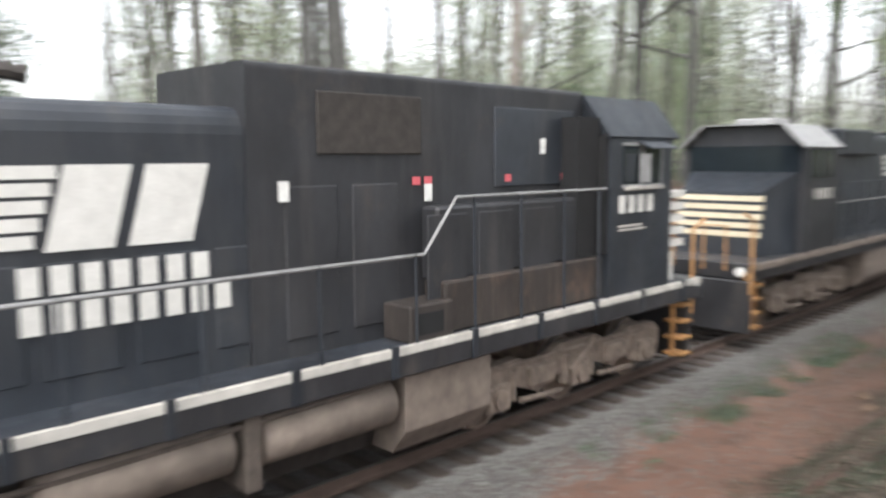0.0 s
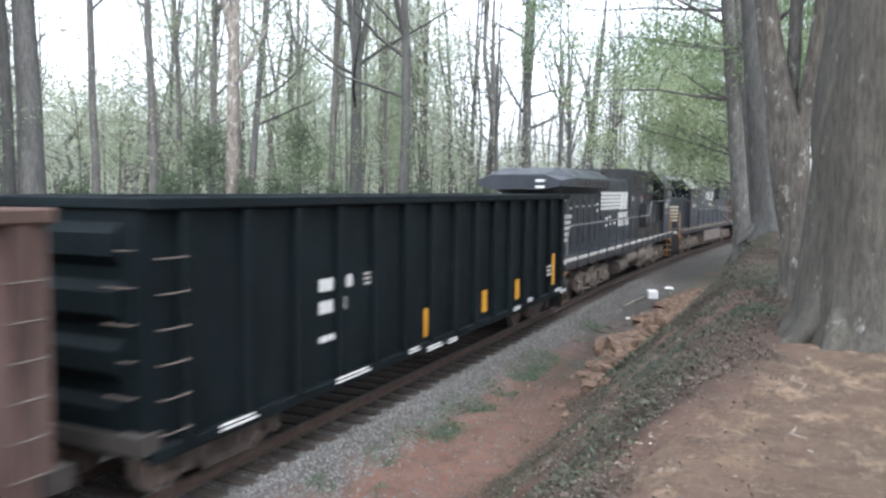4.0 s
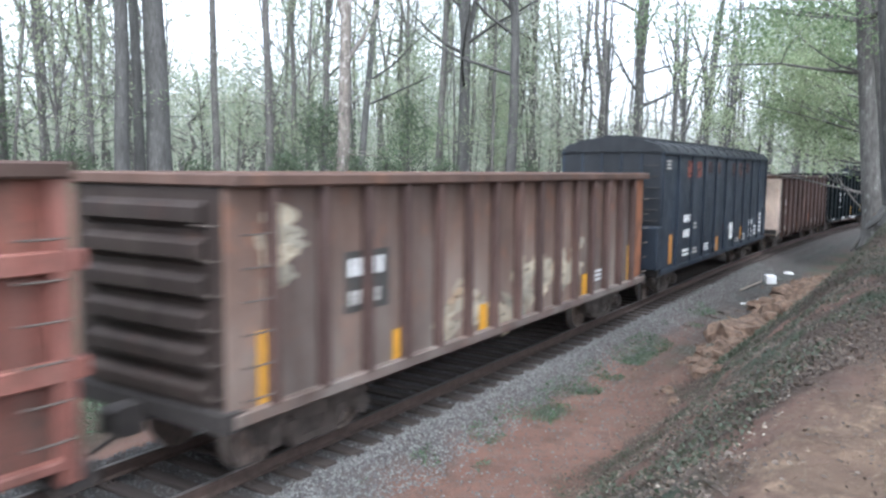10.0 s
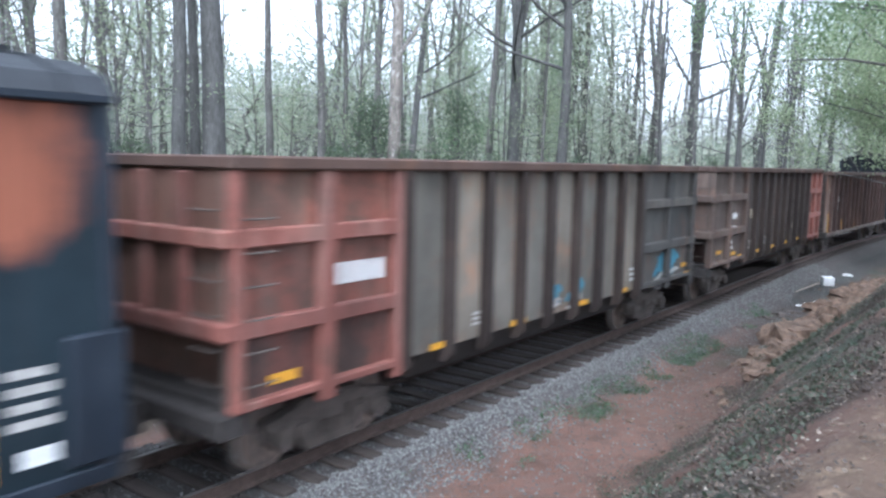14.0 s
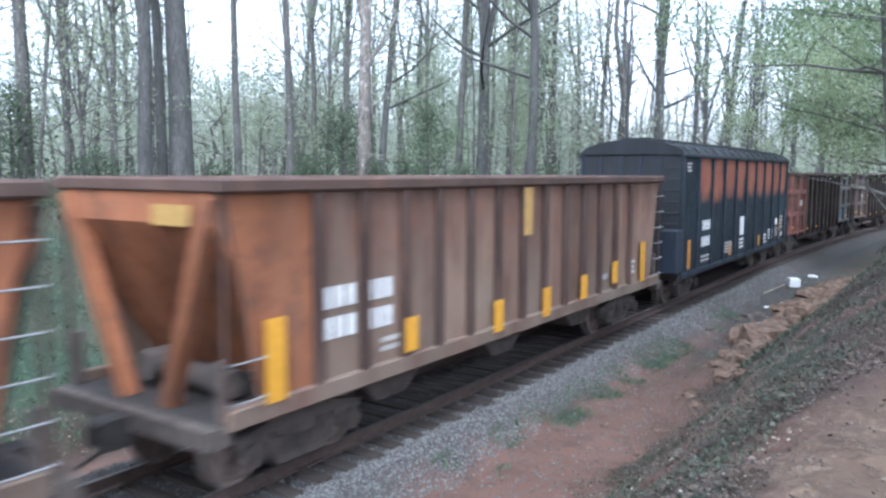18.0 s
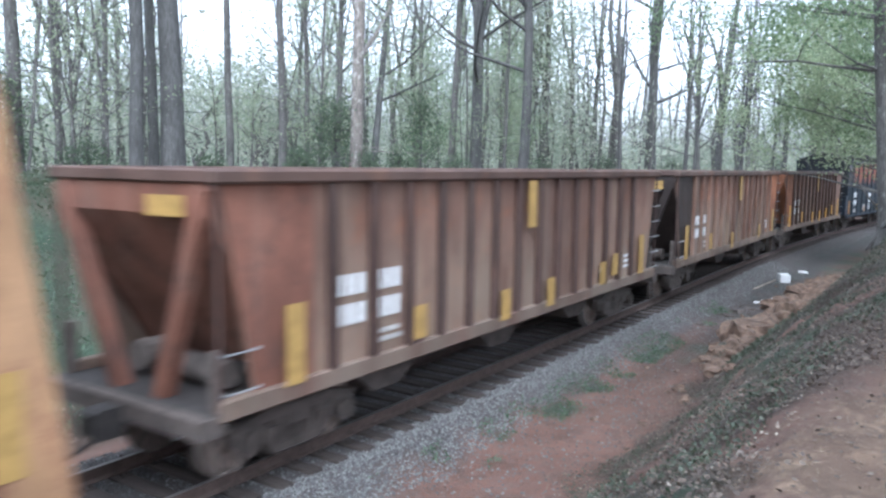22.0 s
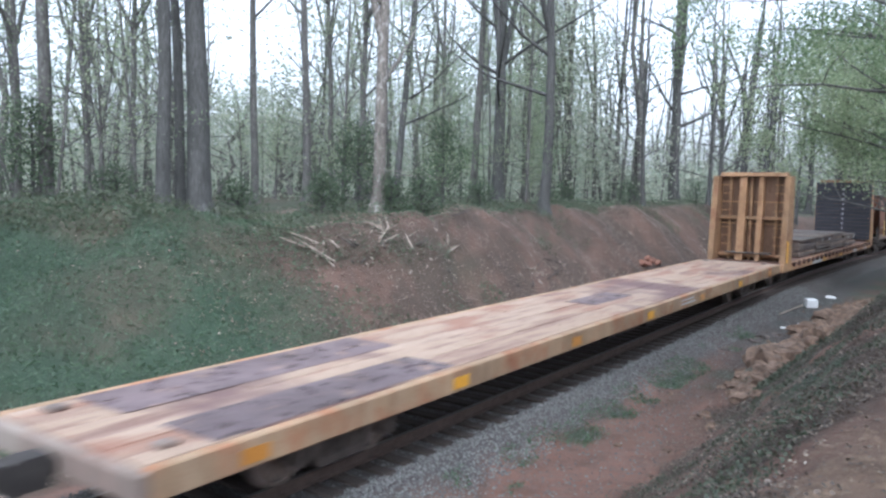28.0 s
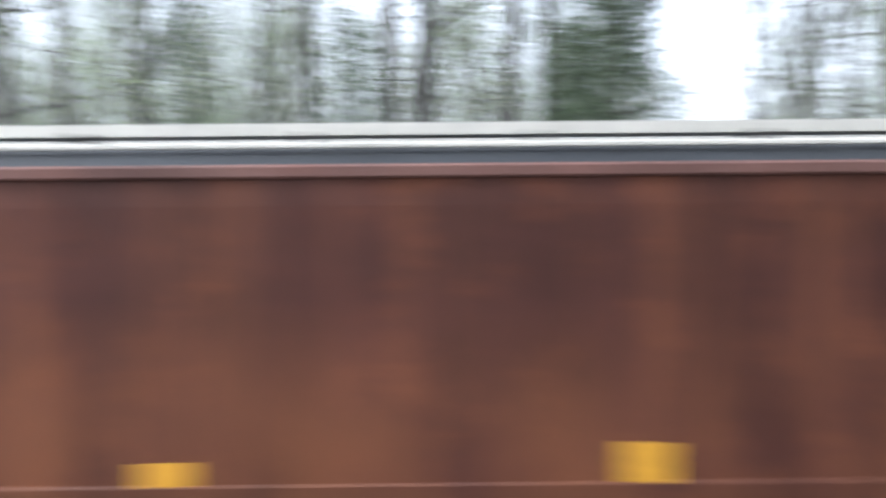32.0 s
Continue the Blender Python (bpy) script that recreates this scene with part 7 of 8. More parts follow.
def flat_deck(t, half, z, mat, plank, seed, depth=0.36, camber=0.0):
    rng = random.Random(seed)
    for s in (-1, 1):
        a, b = sorted((s * (W + 0.01), s * (W - 0.14)))
        part("side_sill", MB().cbox(-half, half, a, b, z - depth, z - 0.004, 0.02), M[mat], t)
    n, y0 = 8, -W + 0.145
    w = (2 * W - 0.29) / n
    for i in range(n):
        x, k = -half + 0.02, 0
        while x < half - 0.05:
            ln = min(half - 0.02 - x, rng.uniform(2.6, 4.4))
            part("deck_plank", MB().cbox(x + 0.006, x + ln - 0.006, y0 + w * i + 0.005, y0 + w * (i + 1) - 0.005, z - 0.09, z + rng.uniform(-0.008, 0.004), 0.008), M[plank], t)
            x += ln
    part("centre_sill", MB().cbox(-half + 0.3, half - 0.3, -0.4, 0.4, z - 0.55, z - 0.095, 0.02), M["grime_dark"], t)
    for x in frange(-half + 1.2, half - 1.2, 14):
        part("cross_bearer", MB().box(x - 0.05, x + 0.05, -W + 0.15, W - 0.15, z - 0.32, z - 0.1), M["grime_dark"], t)


def plank_material(name="flatcar_deck_plank", lo=(0.32, 0.23, 0.165), hi=(0.36, 0.268, 0.2)):
    """Bleached tan deck boards, each its own tone, with worn dark runs."""
    m, ns, ls, bs = nodes_of(name)
    rnd = ns.new("ShaderNodeObjectInfo").outputs["Random"]
    co = ns.new("ShaderNodeTexCoord").outputs["Object"]
    a = noise_node(ns, ls, co, 1.2, 6, (0.35, 2.2, 1))
    b = noise_node(ns, ls, co, 12, 6, (0.25, 3, 1))
    c = noise_node(ns, ls, co, 0.28, 4, (1, 0.8, 1), (2, 0, 0))
    col = ramp(ns, ls, rnd, 0.0, 1.0, lo, hi)
    col = mix(ns, ls, ramp(ns, ls, a, 0.5, 0.66), col, (0.19, 0.115, 0.088))
    col = mix(ns, ls, ramp(ns, ls, c, 0.53, 0.63), col, (0.13, 0.078, 0.072))
    col = mix(ns, ls, ramp(ns, ls, noise_node(ns, ls, co, 0.8, 7, (0.4, 1.3, 1), (5, 3, 0), 0.7), 0.52, 0.64), col, (0.24, 0.125, 0.085))
    col = mix(ns, ls, ramp(ns, ls, b, 0.5, 0.75, (0, 0, 0), (0.5,) * 3), col, (0.1, 0.065, 0.05))
    ls.new(col, bs.inputs["Base Color"])
    bs.inputs["Roughness"].default_value = 0.85
    bump(ns, ls, bs, b, 0.4, 0.02)
    return m


M["plank"] = plank_material()
M["rustplank"] = plank_material("rusty_deck_plank", (0.25, 0.15, 0.11), (0.33, 0.22, 0.17))


def flat_car(name, label, u0, u1, seed):
    u, half = (u0 + u1) / 2, (u1 - u0) / 2
    t = car(name, label, "flat car", u)
    flat_deck(t, half, 1.1, "flat", "plank", seed)
    if seed == 5:
        for y0, y1, x1 in ((-1.4, -0.42, 5.4), (0.3, 1.4, 6.0)):
            part("deck_sheet", MB().prism_x([(y0, 1.105), (y1, 1.105), (y1, 1.111), (y0, 1.111)], -half + 0.9, -half + x1), M["deckpurple"], t, "worn purple-grey deck sheet")
    part("deck_hatch", MB().cbox(-0.9, 1.4, -0.45, 0.35, 1.1, 1.112, 0.004), M["deckpurple"], t)
    for s in (-1, 1):
        part("end_beam", MB().cbox(s * half - 0.12, s * half + 0.06, -W, W, 0.74, 1.06, 0.02), M["rust"], t)
        part("coupler_pocket", MB().box(s * half - 0.02, s * half + 0.075, -0.42, 0.42, 0.72, 0.98), M["grime_dark"], t)
        for y in (-1.1, 1.1):
            part("stake_pocket", MB().cbox(s * (half - 0.5) - 0.12, s * (half - 0.5) + 0.12, y - 0.1, y + 0.1, 1.1, 1.16, 0.015), M["rust"], t)
    for i, x in enumerate(frange(-half + 1.3, half - 1.7, 7)):
        decal(t, "yellow" if i % 2 else "amber", x - 0.2, x + 0.2, 0.8, 0.98, -W - 0.01, "reflector")
    small_print(t, "white_dim", 2.0, 3.2, 0.82, 1.02, -W - 0.01, 2)
    mb = MB()
    mb.tube([(-1.5, -0.9, 0.55), (0.4, -0.9, 0.55)], 0.17, 12)
    mb.box(0.8, 1.4, -1.1, -0.6, 0.4, 0.75)
    part("air_tank", mb, M["grime_dark"], t)
    couplers(t, half + 0.1)
    for s in (-1, 1):
        truck(t, s * (half - 3.2))
    return t


def bulkhead_flat(name, label, u0, u1, seed, load):
    u, half = (u0 + u1) / 2, (u1 - u0) / 2
    t = car(name, label, "flat car", u)
    z = 0.98
    frame_mat = "yard" if load else "rust"
    flat_deck(t, half, z, frame_mat, "rustplank", seed, 0.34)
    bulkhead(t, half - 0.35 if load else half - 0.42, -1, frame_mat, 0.86 if load else 0.4)
    if load:
        part("end_sill", MB().cbox(half + 0.004, half + 0.5, -W, W, z - 0.3, z - 0.02, 0.02), M[frame_mat], t)
        decal(t, "yellow_old", half - 0.25, half + 0.05, 1.15, 2.1, -1.586, "reflector")
    bulkhead(t, -half + 1.2, 1, frame_mat, 1.0, 0.58)
    part("rub_rail", MB().cbox(-half + 1.3, half - 0.5, -W - 0.06, -W - 0.012, z - 0.09, z - 0.01, 0.012), M["rust_end"], t, "rusty rub rail")
    for x in frange(-half + 1.6, half - 0.9, 22):
        part("stake_pocket", MB().cbox(x - 0.07, x + 0.07, -W - 0.1, -W - 0.014, z - 0.17, z + 0.03, 0.012), M["end_brown"], t)
    for x in (-half + 7.6, 1.2):
        decal(t, "yellow", x - 0.25, x + 0.25, z - 0.3, z - 0.12, -W - 0.012, "reflector")
    decal(t, "white_dim", -half + 5.17, -half + 7.1, z - 0.32, z - 0.06, -W - 0.012)
    decal(t, "white_dim", half - 5.75, half - 4.7, z - 0.32, z - 0.06, -W - 0.012)
    decal(t, "yellow", -half + 0.45, -half + 0.72, 1.0, 1.9, -1.586, "reflector")
    small_print(t, "white", half - 2.3, half - 1.9, z - 0.3, z - 0.1, -W - 0.012, 2)
    couplers(t, half + 0.1)
    for s in (-1, 1):
        truck(t, s * (half - 2.2))
    if load:
        rng = random.Random(seed)
        x0 = -64.4 - u
        for i, (ln, hgt) in enumerate(((3.25, 0.7), (3.25, 0.72), (3.2, 0.74), (3.2, 0.62))):
            for y0, y1 in ((-1.36, 1.2),):
                zz = z + 0.09
                part("timber_bearer", MB().cbox(x0 + 0.3, x0 + 0.42, -1.3, 1.15, z, zz, 0.01), M["timber"], t)
                part("timber_bearer", MB().cbox(x0 + ln - 0.5, x0 + ln - 0.38, -1.3, 1.15, z, zz, 0.01), M["timber"], t)
                while zz < z + 0.09 + hgt:
                    th = rng.uniform(0.05, 0.13)
                    o = rng.uniform(-0.05, 0.1) if zz + th < z + 0.09 + hgt else -0.07
                    part("steel_plate", MB().box(x0 + 0.02 + o * 0.5, x0 + ln - 0.03 + o * 0.5, y0 + o, y1 + o * 0.6, zz, zz + th), M["plate"], t)
                    zz += th + 0.012 + 0.05 * (rng.random() < 0.2)
                for k in (0.8, ln - 0.9):
                    part("steel_strap", MB().box(x0 + k - 0.02, x0 + k + 0.02, y0 - 0.085, y1 + 0.07, zz - 0.01, zz + 0.004), M["steel"], t)
                    part("tag", MB().box(x0 + k - 0.16, x0 + k + 0.12, y0 - 0.09, y0 - 0.082, zz - 0.25, zz - 0.12), M["white_dim" if i % 2 else "yellow_old"], t) if i in (1, 3) else None
            x0 += ln
    return t


def build_flats():
    bulkhead_flat("bulkhead_flat_car", "dull yellow bulkhead flat car loaded with stacked steel plates", -68.05, -47.45, 3, True)
    flat_car("flat_car", "long empty flat car with bleached tan plank deck", -96.5, -69.42, 5)
    flat_car("flat_car", "long empty flat car with worn cream and brown deck", -123.9, -97.7, 6)
    bulkhead_flat("bulkhead_flat_car", "empty bulkhead flat car ahead of the locomotives", 176.2, 195.6, 9, False)


def build_covered_hopper():
    u1, L = -124.95, 17.4
    u, half = u1 - L / 2, L / 2
    t = car("covered_hopper", "rust-stained maroon covered hopper with cream roof edge", "freight car", u)
    prof = [(-1.2, 4.36), (-W + 0.02, 4.2), (-W, 3.9), (-W, 1.5), (-W + 0.05, 1.42), (W - 0.05, 1.42), (W, 1.5), (W, 3.9), (W - 0.02, 4.2), (1.2, 4.36)]
    mb = MB()
    n = len(prof)
    for x0, x1 in ((-half, half),):
        for k, (xa, sl) in enumerate(((x0, 1), (x1, -1))):
            mb.v += [(xa + sl * max(0.0, (3.55 - z)) * 0.85, y, z) for y, z in prof]
    mb.f += [tuple(range(n)), tuple(range(2 * n - 1, n - 1, -1))] + [(i, i + n, (i + 1) % n + n, (i + 1) % n) for i in range(n)]
    part("body", mb, M["maroon"], t)
    part("roof", MB().prism_x([(-1.25, 4.35), (-0.9, 4.47), (0.9, 4.47), (1.25, 4.35)], -half + 0.1, half - 0.1), M["loco"], t)
    for s in (-1, 1):
        a, b = sorted((s * (W + 0.03), s * (W - 0.16)))
        part("top_chord", MB().cbox(-half - 0.03, half + 0.03, a, b, 4.13, 4.25, 0.02), M["chord_red"], t)
        part("roof_slope", MB().prism_x([(s * (W - 0.01), 4.252), (s * 1.2, 4.42), (s * 1.2, 4.38), (s * (W - 0.01), 4.215)], -half, half), M["roof_black"], t)
        part("side_sill", MB().cbox(-half + 0.1, half - 0.1, a, b - 0.0, 1.3, 1.5, 0.02), M["maroon"], t)
        part("eave_strip", MB().cbox(-half, half, min(s * 1.3, s * 1.36), max(s * 1.3, s * 1.36), 4.4, 4.45, 0.01), M["roofcream"], t)
        part("running_board", MB().box(-half - 0.2, half + 0.2, min(s * 0.6, s * 1.05), max(s * 0.6, s * 1.05), 4.54, 4.65), M["roofcream"], t)
        
        for x in frange(-half + 0.5, half - 0.5, 9):
            part("board_bracket", MB().box(x - 0.02, x + 0.02, min(s * 0.8, s * 1.2), max(s * 0.8, s * 1.2), 4.45, 4.56), M["grime_dark"], t)
            if s < 0:
                part("side_seam", MB().box(x - 0.04, x + 0.04, -W - 0.012, -W + 0.01, 1.5, 4.12), M["maroon"], t)
    for e in (-1, 1):
        xe = e * half
        part("end_platform", MB().cbox(min(xe, xe - e * 2.2), max(xe, xe - e * 2.2), -W + 0.06, W - 0.06, 1.12, 1.3, 0.02), M["grime"], t)
        for y in (-1.3, -0.5, 0.5, 1.3):
            part("end_post", MB().tube([(xe - e * 0.15, y, 3.55), (xe - e * 0.5, y, 1.25)], 0.05, 6), M["maroon"], t)
        part("brake_box", MB().cbox(min(xe - e * 1.0, xe - e * 0.5), max(xe - e * 1.0, xe - e * 0.5), -1.2, -0.6, 1.5, 2.4, 0.03), M["grime_dark"], t)
        ladder(t, xe - e * 0.3, -W + 0.04, 1.3, 3.5, 0.45, "grime")
    for dx, z0, z1 in ((-1.62, 1.46, 2.4), (-4.6, 1.4, 1.92), (-7.8, 1.38, 1.84), (-11.95, 1.36, 1.7), (-16.0, 1.46, 2.42)):
        decal(t, "yellow", half + dx - 0.23, half + dx + 0.23, z0, z1, -W - 0.014, "reflector")
    small_print(t, "white_dim", half - 3.3, half - 2.6, 1.6, 1.95, -W - 0.014, 4)
    mb = MB()
    for x in frange(-half + 4.2, half - 4.2, 4):
        mb.prism([(x - 1.0, 1.4), (x + 1.0, 1.4), (x + 0.3, 0.5), (x - 0.3, 0.5)], -0.8, 0.8)
    part("discharge_bay", mb, M["maroon"], t)
    underframe(t, half, 1.12, "grime")
    couplers(t, half + 0.1)
    for s in (-1, 1):
        truck(t, s * (half - 2.0))


# ---------- locomotives ----------
def loco_truck_mesh():
    mb = MB()
    for s in (-1, 1):
        y0, y1 = sorted((s * 0.98, s * 1.16))
        mb.prism([(-2.45, 0.5), (-2.5, 0.82), (-2.3, 0.98), (-1.5, 1.02), (-1.2, 0.9), (-0.8, 0.9), (-0.5, 1.05), (0.5, 1.05), (0.8, 0.9), (1.2, 0.9), (1.5, 1.02), (2.3, 0.98), (2.5, 0.82), (2.45, 0.5), (2.2, 0.45), (1.9, 0.72), (1.5, 0.6), (1.0, 0.42), (0.5, 0.6), (-0.5, 0.6), (-1.0, 0.42), (-1.5, 0.6), (-1.9, 0.72), (-2.2, 0.45)], y0, y1)
        for x in (-1.96, 0.0, 1.96):
            mb.cbox(x - 0.24, x + 0.24, min(s * 1.1, s * 1.24), max(s * 1.1, s * 1.24), 0.34, 0.72, 0.03)
            mb.tube([(x, s * 1.2, LOCO_R), (x, s * 1.3, LOCO_R)], 0.15, 14)
            for k in (-0.34, 0.34):
                mb.tube([(x + k, s * 1.12, 0.42), (x + k, s * 1.12, 0.86)], 0.09, 8)
        for x in (-1.0, 1.0):
            mb.cbox(x - 0.3, x + 0.3, min(s * 1.12, s * 1.26), max(s * 1.12, s * 1.26), 0.55, 0.85, 0.03)
            mb.tube([(x - 0.5, s * 1.2, 0.4), (x + 0.5, s * 1.2, 0.34)], 0.04, 6)
        mb.tube([(-2.3, s * 1.2, 0.96), (2.3, s * 1.2, 0.92)], 0.025, 5)
        mb.tube([(-0.3, s * 1.2, 0.62), (0.35, s * 1.22, 1.0)], 0.06, 8)
    mb.box(-0.3, 0.3, -1.0, 1.0, 0.6, 0.95)
    mb.box(-2.3, -2.1, -1.0, 1.0, 0.6, 0.85)
    mb.box(2.1, 2.3, -1.0, 1.0, 0.6, 0.85)
    return mb.mesh("truck", M["gear_dust"])


LOCO_TRUCK_ME = loco_truck_mesh()


def stripes_end(t, x, s, width, z0, z1, mat="stripe"):
    """The barred safety stripes across a hood end or nose."""
    n = 5
    h = (z1 - z0) / (2 * n - 1)
    for i in range(n):
        a, b = sorted((x, x + s * 0.008))
        part("safety_stripe", MB().box(a, b, -width, width, z0 + 2 * i * h, z0 + (2 * i + 1.15) * h), M[mat], t)


def steps(t, x, s, mat="stepyellow"):
    """Corner steps beneath the end platform, with stiles and treads."""
    for y in (-1, 1):
        mb = MB()
        for k in (0.0, 0.42):
            mb.box(x + s * k - 0.03, x + s * k + 0.03, min(y * 1.3, y * 1.36), max(y * 1.3, y * 1.36), 0.3, 1.5)
        for z in (0.32, 0.62, 0.92, 1.22):
            mb.box(min(x, x + s * 0.42), max(x, x + s * 0.42), min(y * 1.15, y * 1.5), max(y * 1.15, y * 1.5), z, z + 0.04)
        part("step_ladder", mb, M[mat], t)


def end_rails(t, x, s, mat="stepyellow"):
    for y in (-1, 1):
        mb = MB().tube([(x - s * 0.05, y * 1.45, 1.05), (x - s * 0.05, y * 1.45, 2.6), (x - s * 0.5, y * 1.45, 2.76)], 0.034, 7)
        mb.tube([(x, y * 0.35, 1.5), (x, y * 0.35, 2.45), (x, y * 0.85, 2.45), (x, y * 0.85, 1.5)], 0.025, 7)
        part("end_handrail", mb, M[mat], t)


def hood_profile(hw, z0, z1, r):
    pts = [(-hw, z0)]
    for k in range(6):
        a = math.pi / 2 * k / 5
        pts.append((-hw + r - r * math.cos(a), z1 - r + r * math.sin(a)))
    return pts + [(-y, z) for y, z in pts[::-1]]


def build_rear_locomotive():
    """Six-axle wide-cab unit: radiator wings behind, cab in front."""
    t = car("diesel_locomotive", "black six-axle diesel locomotive with white barred emblem", "locomotive", 138.25)
    part("frame", MB().cbox(-11.0, 11.9, -1.5, 1.5, 1.32, 1.7, 0.03), M["loco"], t)
    for s in (-1, 1):
        a, b = sorted((s * 1.56, s * 1.5))
        part("sill_stripe", MB().box(-11.0, 11.7, a, b, 1.61, 1.71), M["sill_white"], t, "white painted walkway edge")
        a, b = sorted((s * 1.55, s * 1.5))
        part("side_skirt", MB().box(-11.0, 11.7, a, b, 1.36, 1.609), M["loco_dusty"], t)
    for x in frange(-9.5, 11.0, 15):
        part("sill_gusset", MB().box(x - 0.05, x + 0.05, -1.585, -1.5, 1.36, 1.74), M["loco"], t)
    part("radiator_hood", MB().prism_x(hood_profile(0.92, 1.7, 3.98, 0.05), -10.15, -3.7), M["loco"], t)
    wing = [(-0.92, 3.8), (-1.52, 4.02), (-1.53, 4.32), (-0.95, 4.66), (0.95, 4.66), (1.53, 4.32), (1.52, 4.02), (0.92, 3.8)]
    mb = MB().prism_x(wing, -9.9, -4.4)
    part("radiator_wing", mb, M["loco"], t)
    n = len(wing)
    mb = MB()
    mb.v = [(-9.9, y, z) for y, z in wing] + [(-11.25, y * 0.93, 4.1 + (z - 4.1) * 0.55) for y, z in wing]
    mb.f = [tuple(range(2 * n - 1, n - 1, -1))] + [(i, (i + 1) % n, (i + 1) % n + n, i + n) for i in range(n)]
    part("radiator_overhang", mb, M["loco"], t)
    mb = MB()
    mb.v = [(-4.4, y, z) for y, z in wing] + [(-3.6, y * 0.72, 3.9 + (z - 3.9) * 0.7) for y, z in wing]
    mb.f = [tuple(range(n, 2 * n))] + [(i, i + n, (i + 1) % n + n, (i + 1) % n) for i in range(n)]
    part("radiator_fairing", mb, M["loco"], t)
    for x in frange(-9.4, -5.0, 9):
        part("radiator_louvre", MB().box(x - 0.2, x + 0.2, -1.545, -1.52, 4.06, 4.28), M["grime_dark"], t)
    part("engine_hood", MB().prism_x(hood_profile(0.95, 1.7, 4.45, 0.3), -3.7, 2.4), M["loco"], t)
    part("equipment_hood", MB().prism_x(hood_profile(1.0, 1.7, 4.92, 0.08), 2.05, 8.45), M["loco_dusty"], t)
    part("blower_grille", MB().cbox(3.0, 4.7, -1.03, -0.99, 3.95, 4.65, 0.01), M["grime_dark"], t)
    part("blower_grille", MB().cbox(6.2, 8.2, -1.03, -0.99, 3.5, 4.6, 0.01), M["loco"], t)
    part("control_cabinet", MB().cbox(4.7, 8.4, -1.3, -0.99, 2.35, 3.3, 0.04), M["loco_dusty"], t)
    part("battery_box", MB().cbox(4.75, 8.5, -1.4, -0.99, 1.7, 2.36, 0.03), M["loco_brown"], t)
    # dark block painting the shade behind the cab; no hollow is modelled
    part("side_recess", MB().box(7.85, 8.49, -1.33, -0.98, 2.38, 4.5), M["recess_shade"], t)
    part("exhaust_hood", MB().cbox(-3.2, -1.8, -0.5, 0.5, 4.4, 4.8, 0.05), M["loco"], t)
    mb = MB()
    for y in (-0.2, 0.0, 0.2):
        mb.tube([(-0.85, y, 4.7), (-0.05 - abs(y), y, 4.72), (0.15 - abs(y), y, 4.72)], [0.03, 0.045, 0.1], 8)
    mb.box(-0.75, -0.6, -0.25, 0.25, 4.42, 4.7)
    part("air_horn", mb, M["grime_dark"], t)
    for x in frange(-9.6, 2.0, 14):
        part("hood_door", MB().cbox(x - 0.36, x + 0.36, -0.965, -0.93, 1.95, 3.55 if x < -3.8 else 3.0, 0.012), M["loco"], t)
    for x in frange(2.9, 7.9, 6):
        part("cabinet_door", MB().cbox(x - 0.38, x + 0.38, -1.02 if x < 4.6 else -1.31, -0.98 if x < 4.6 else -1.27, 1.9, 3.6 if x < 4.6 else 3.2, 0.012), M["loco_dusty"], t)
    for x, z, mt in ((2.5, 3.58, "white"), (4.82, 3.5, "white"), (7.35, 4.1, "white"), (4.6, 3.62, "pink"), (6.5, 3.62, "pink"), (7.9, 3.62, "pink"), (4.82, 3.62, "pink")):
        y = -1.026 if x < 4.7 or z > 3.4 else -1.316
        decal(t, mt, x - 0.07, x + 0.07, z - (0.14 if mt == "white" else 0.05), z + (0.08 if mt == "white" else 0.05), y, "notice")
    # cab and nose
    roof = [(-1.52, 1.7), (-1.52, 4.18), (-1.0, 4.74), (1.0, 4.74), (1.52, 4.18), (1.52, 1.7)]
    part("cab", MB().prism_x(roof, 8.5, 10.5), M["loco"], t)
    part("cab_roof", MB().prism_x([(-1.54, 4.22), (-1.03, 4.86), (1.03, 4.86), (1.54, 4.22), (1.5, 4.19), (0.99, 4.75), (-0.99, 4.75), (-1.5, 4.19)], 8.45, 10.75), M["loco"], t)
    # dark sheet standing in for shade at the back of the cab
    part("cab_doorway", MB().box(8.42, 8.502, -1.47, -1.02, 2.4, 4.25), M["recess_shade"], t)
    for xa, xb in ((8.83, 9.42), (9.48, 10.12)):
        part("window_surround", MB().box(xa, xb, -1.542, -1.5, 4.08, 4.13).box(xa, xb, -1.542, -1.5, 3.42, 3.47).box(xb - 0.05, xb, -1.542, -1.5, 3.47, 4.08), M["steel"], t)
    part("sunshade", MB().prism_x([(-1.53, 4.16), (-1.78, 4.05), (-1.78, 4.03), (-1.53, 4.13)], 9.3, 10.2), M["loco"], t)
    part("cab_window", MB().cbox(8.85, 9.4, -1.535, -1.5, 3.45, 4.1, 0.01), M["glass"], t)
    part("cab_window", MB().cbox(9.5, 10.1, -1.535, -1.5, 3.45, 4.1, 0.01), M["glass"], t)
    part("window_frame", MB().box(9.41, 9.49, -1.545, -1.5, 3.42, 4.13), M["steel"], t)
    part("mirror", MB().cbox(9.3, 9.36, -1.75, -1.56, 3.5, 3.95, 0.01), M["steel"], t)
    part("armrest", MB().cbox(8.9, 10.1, -1.6, -1.53, 3.38, 3.44, 0.01), M["white_dim"], t)
    nose = MB()
    nose.v = [(10.5, -1.3, 1.7), (10.5, 1.3, 1.7), (10.5, 1.3, 3.75), (10.5, -1.3, 3.75), (11.65, -0.95, 1.7), (11.65, 0.95, 1.7), (11.55, 0.9, 3.1), (11.55, -0.9, 3.1)]
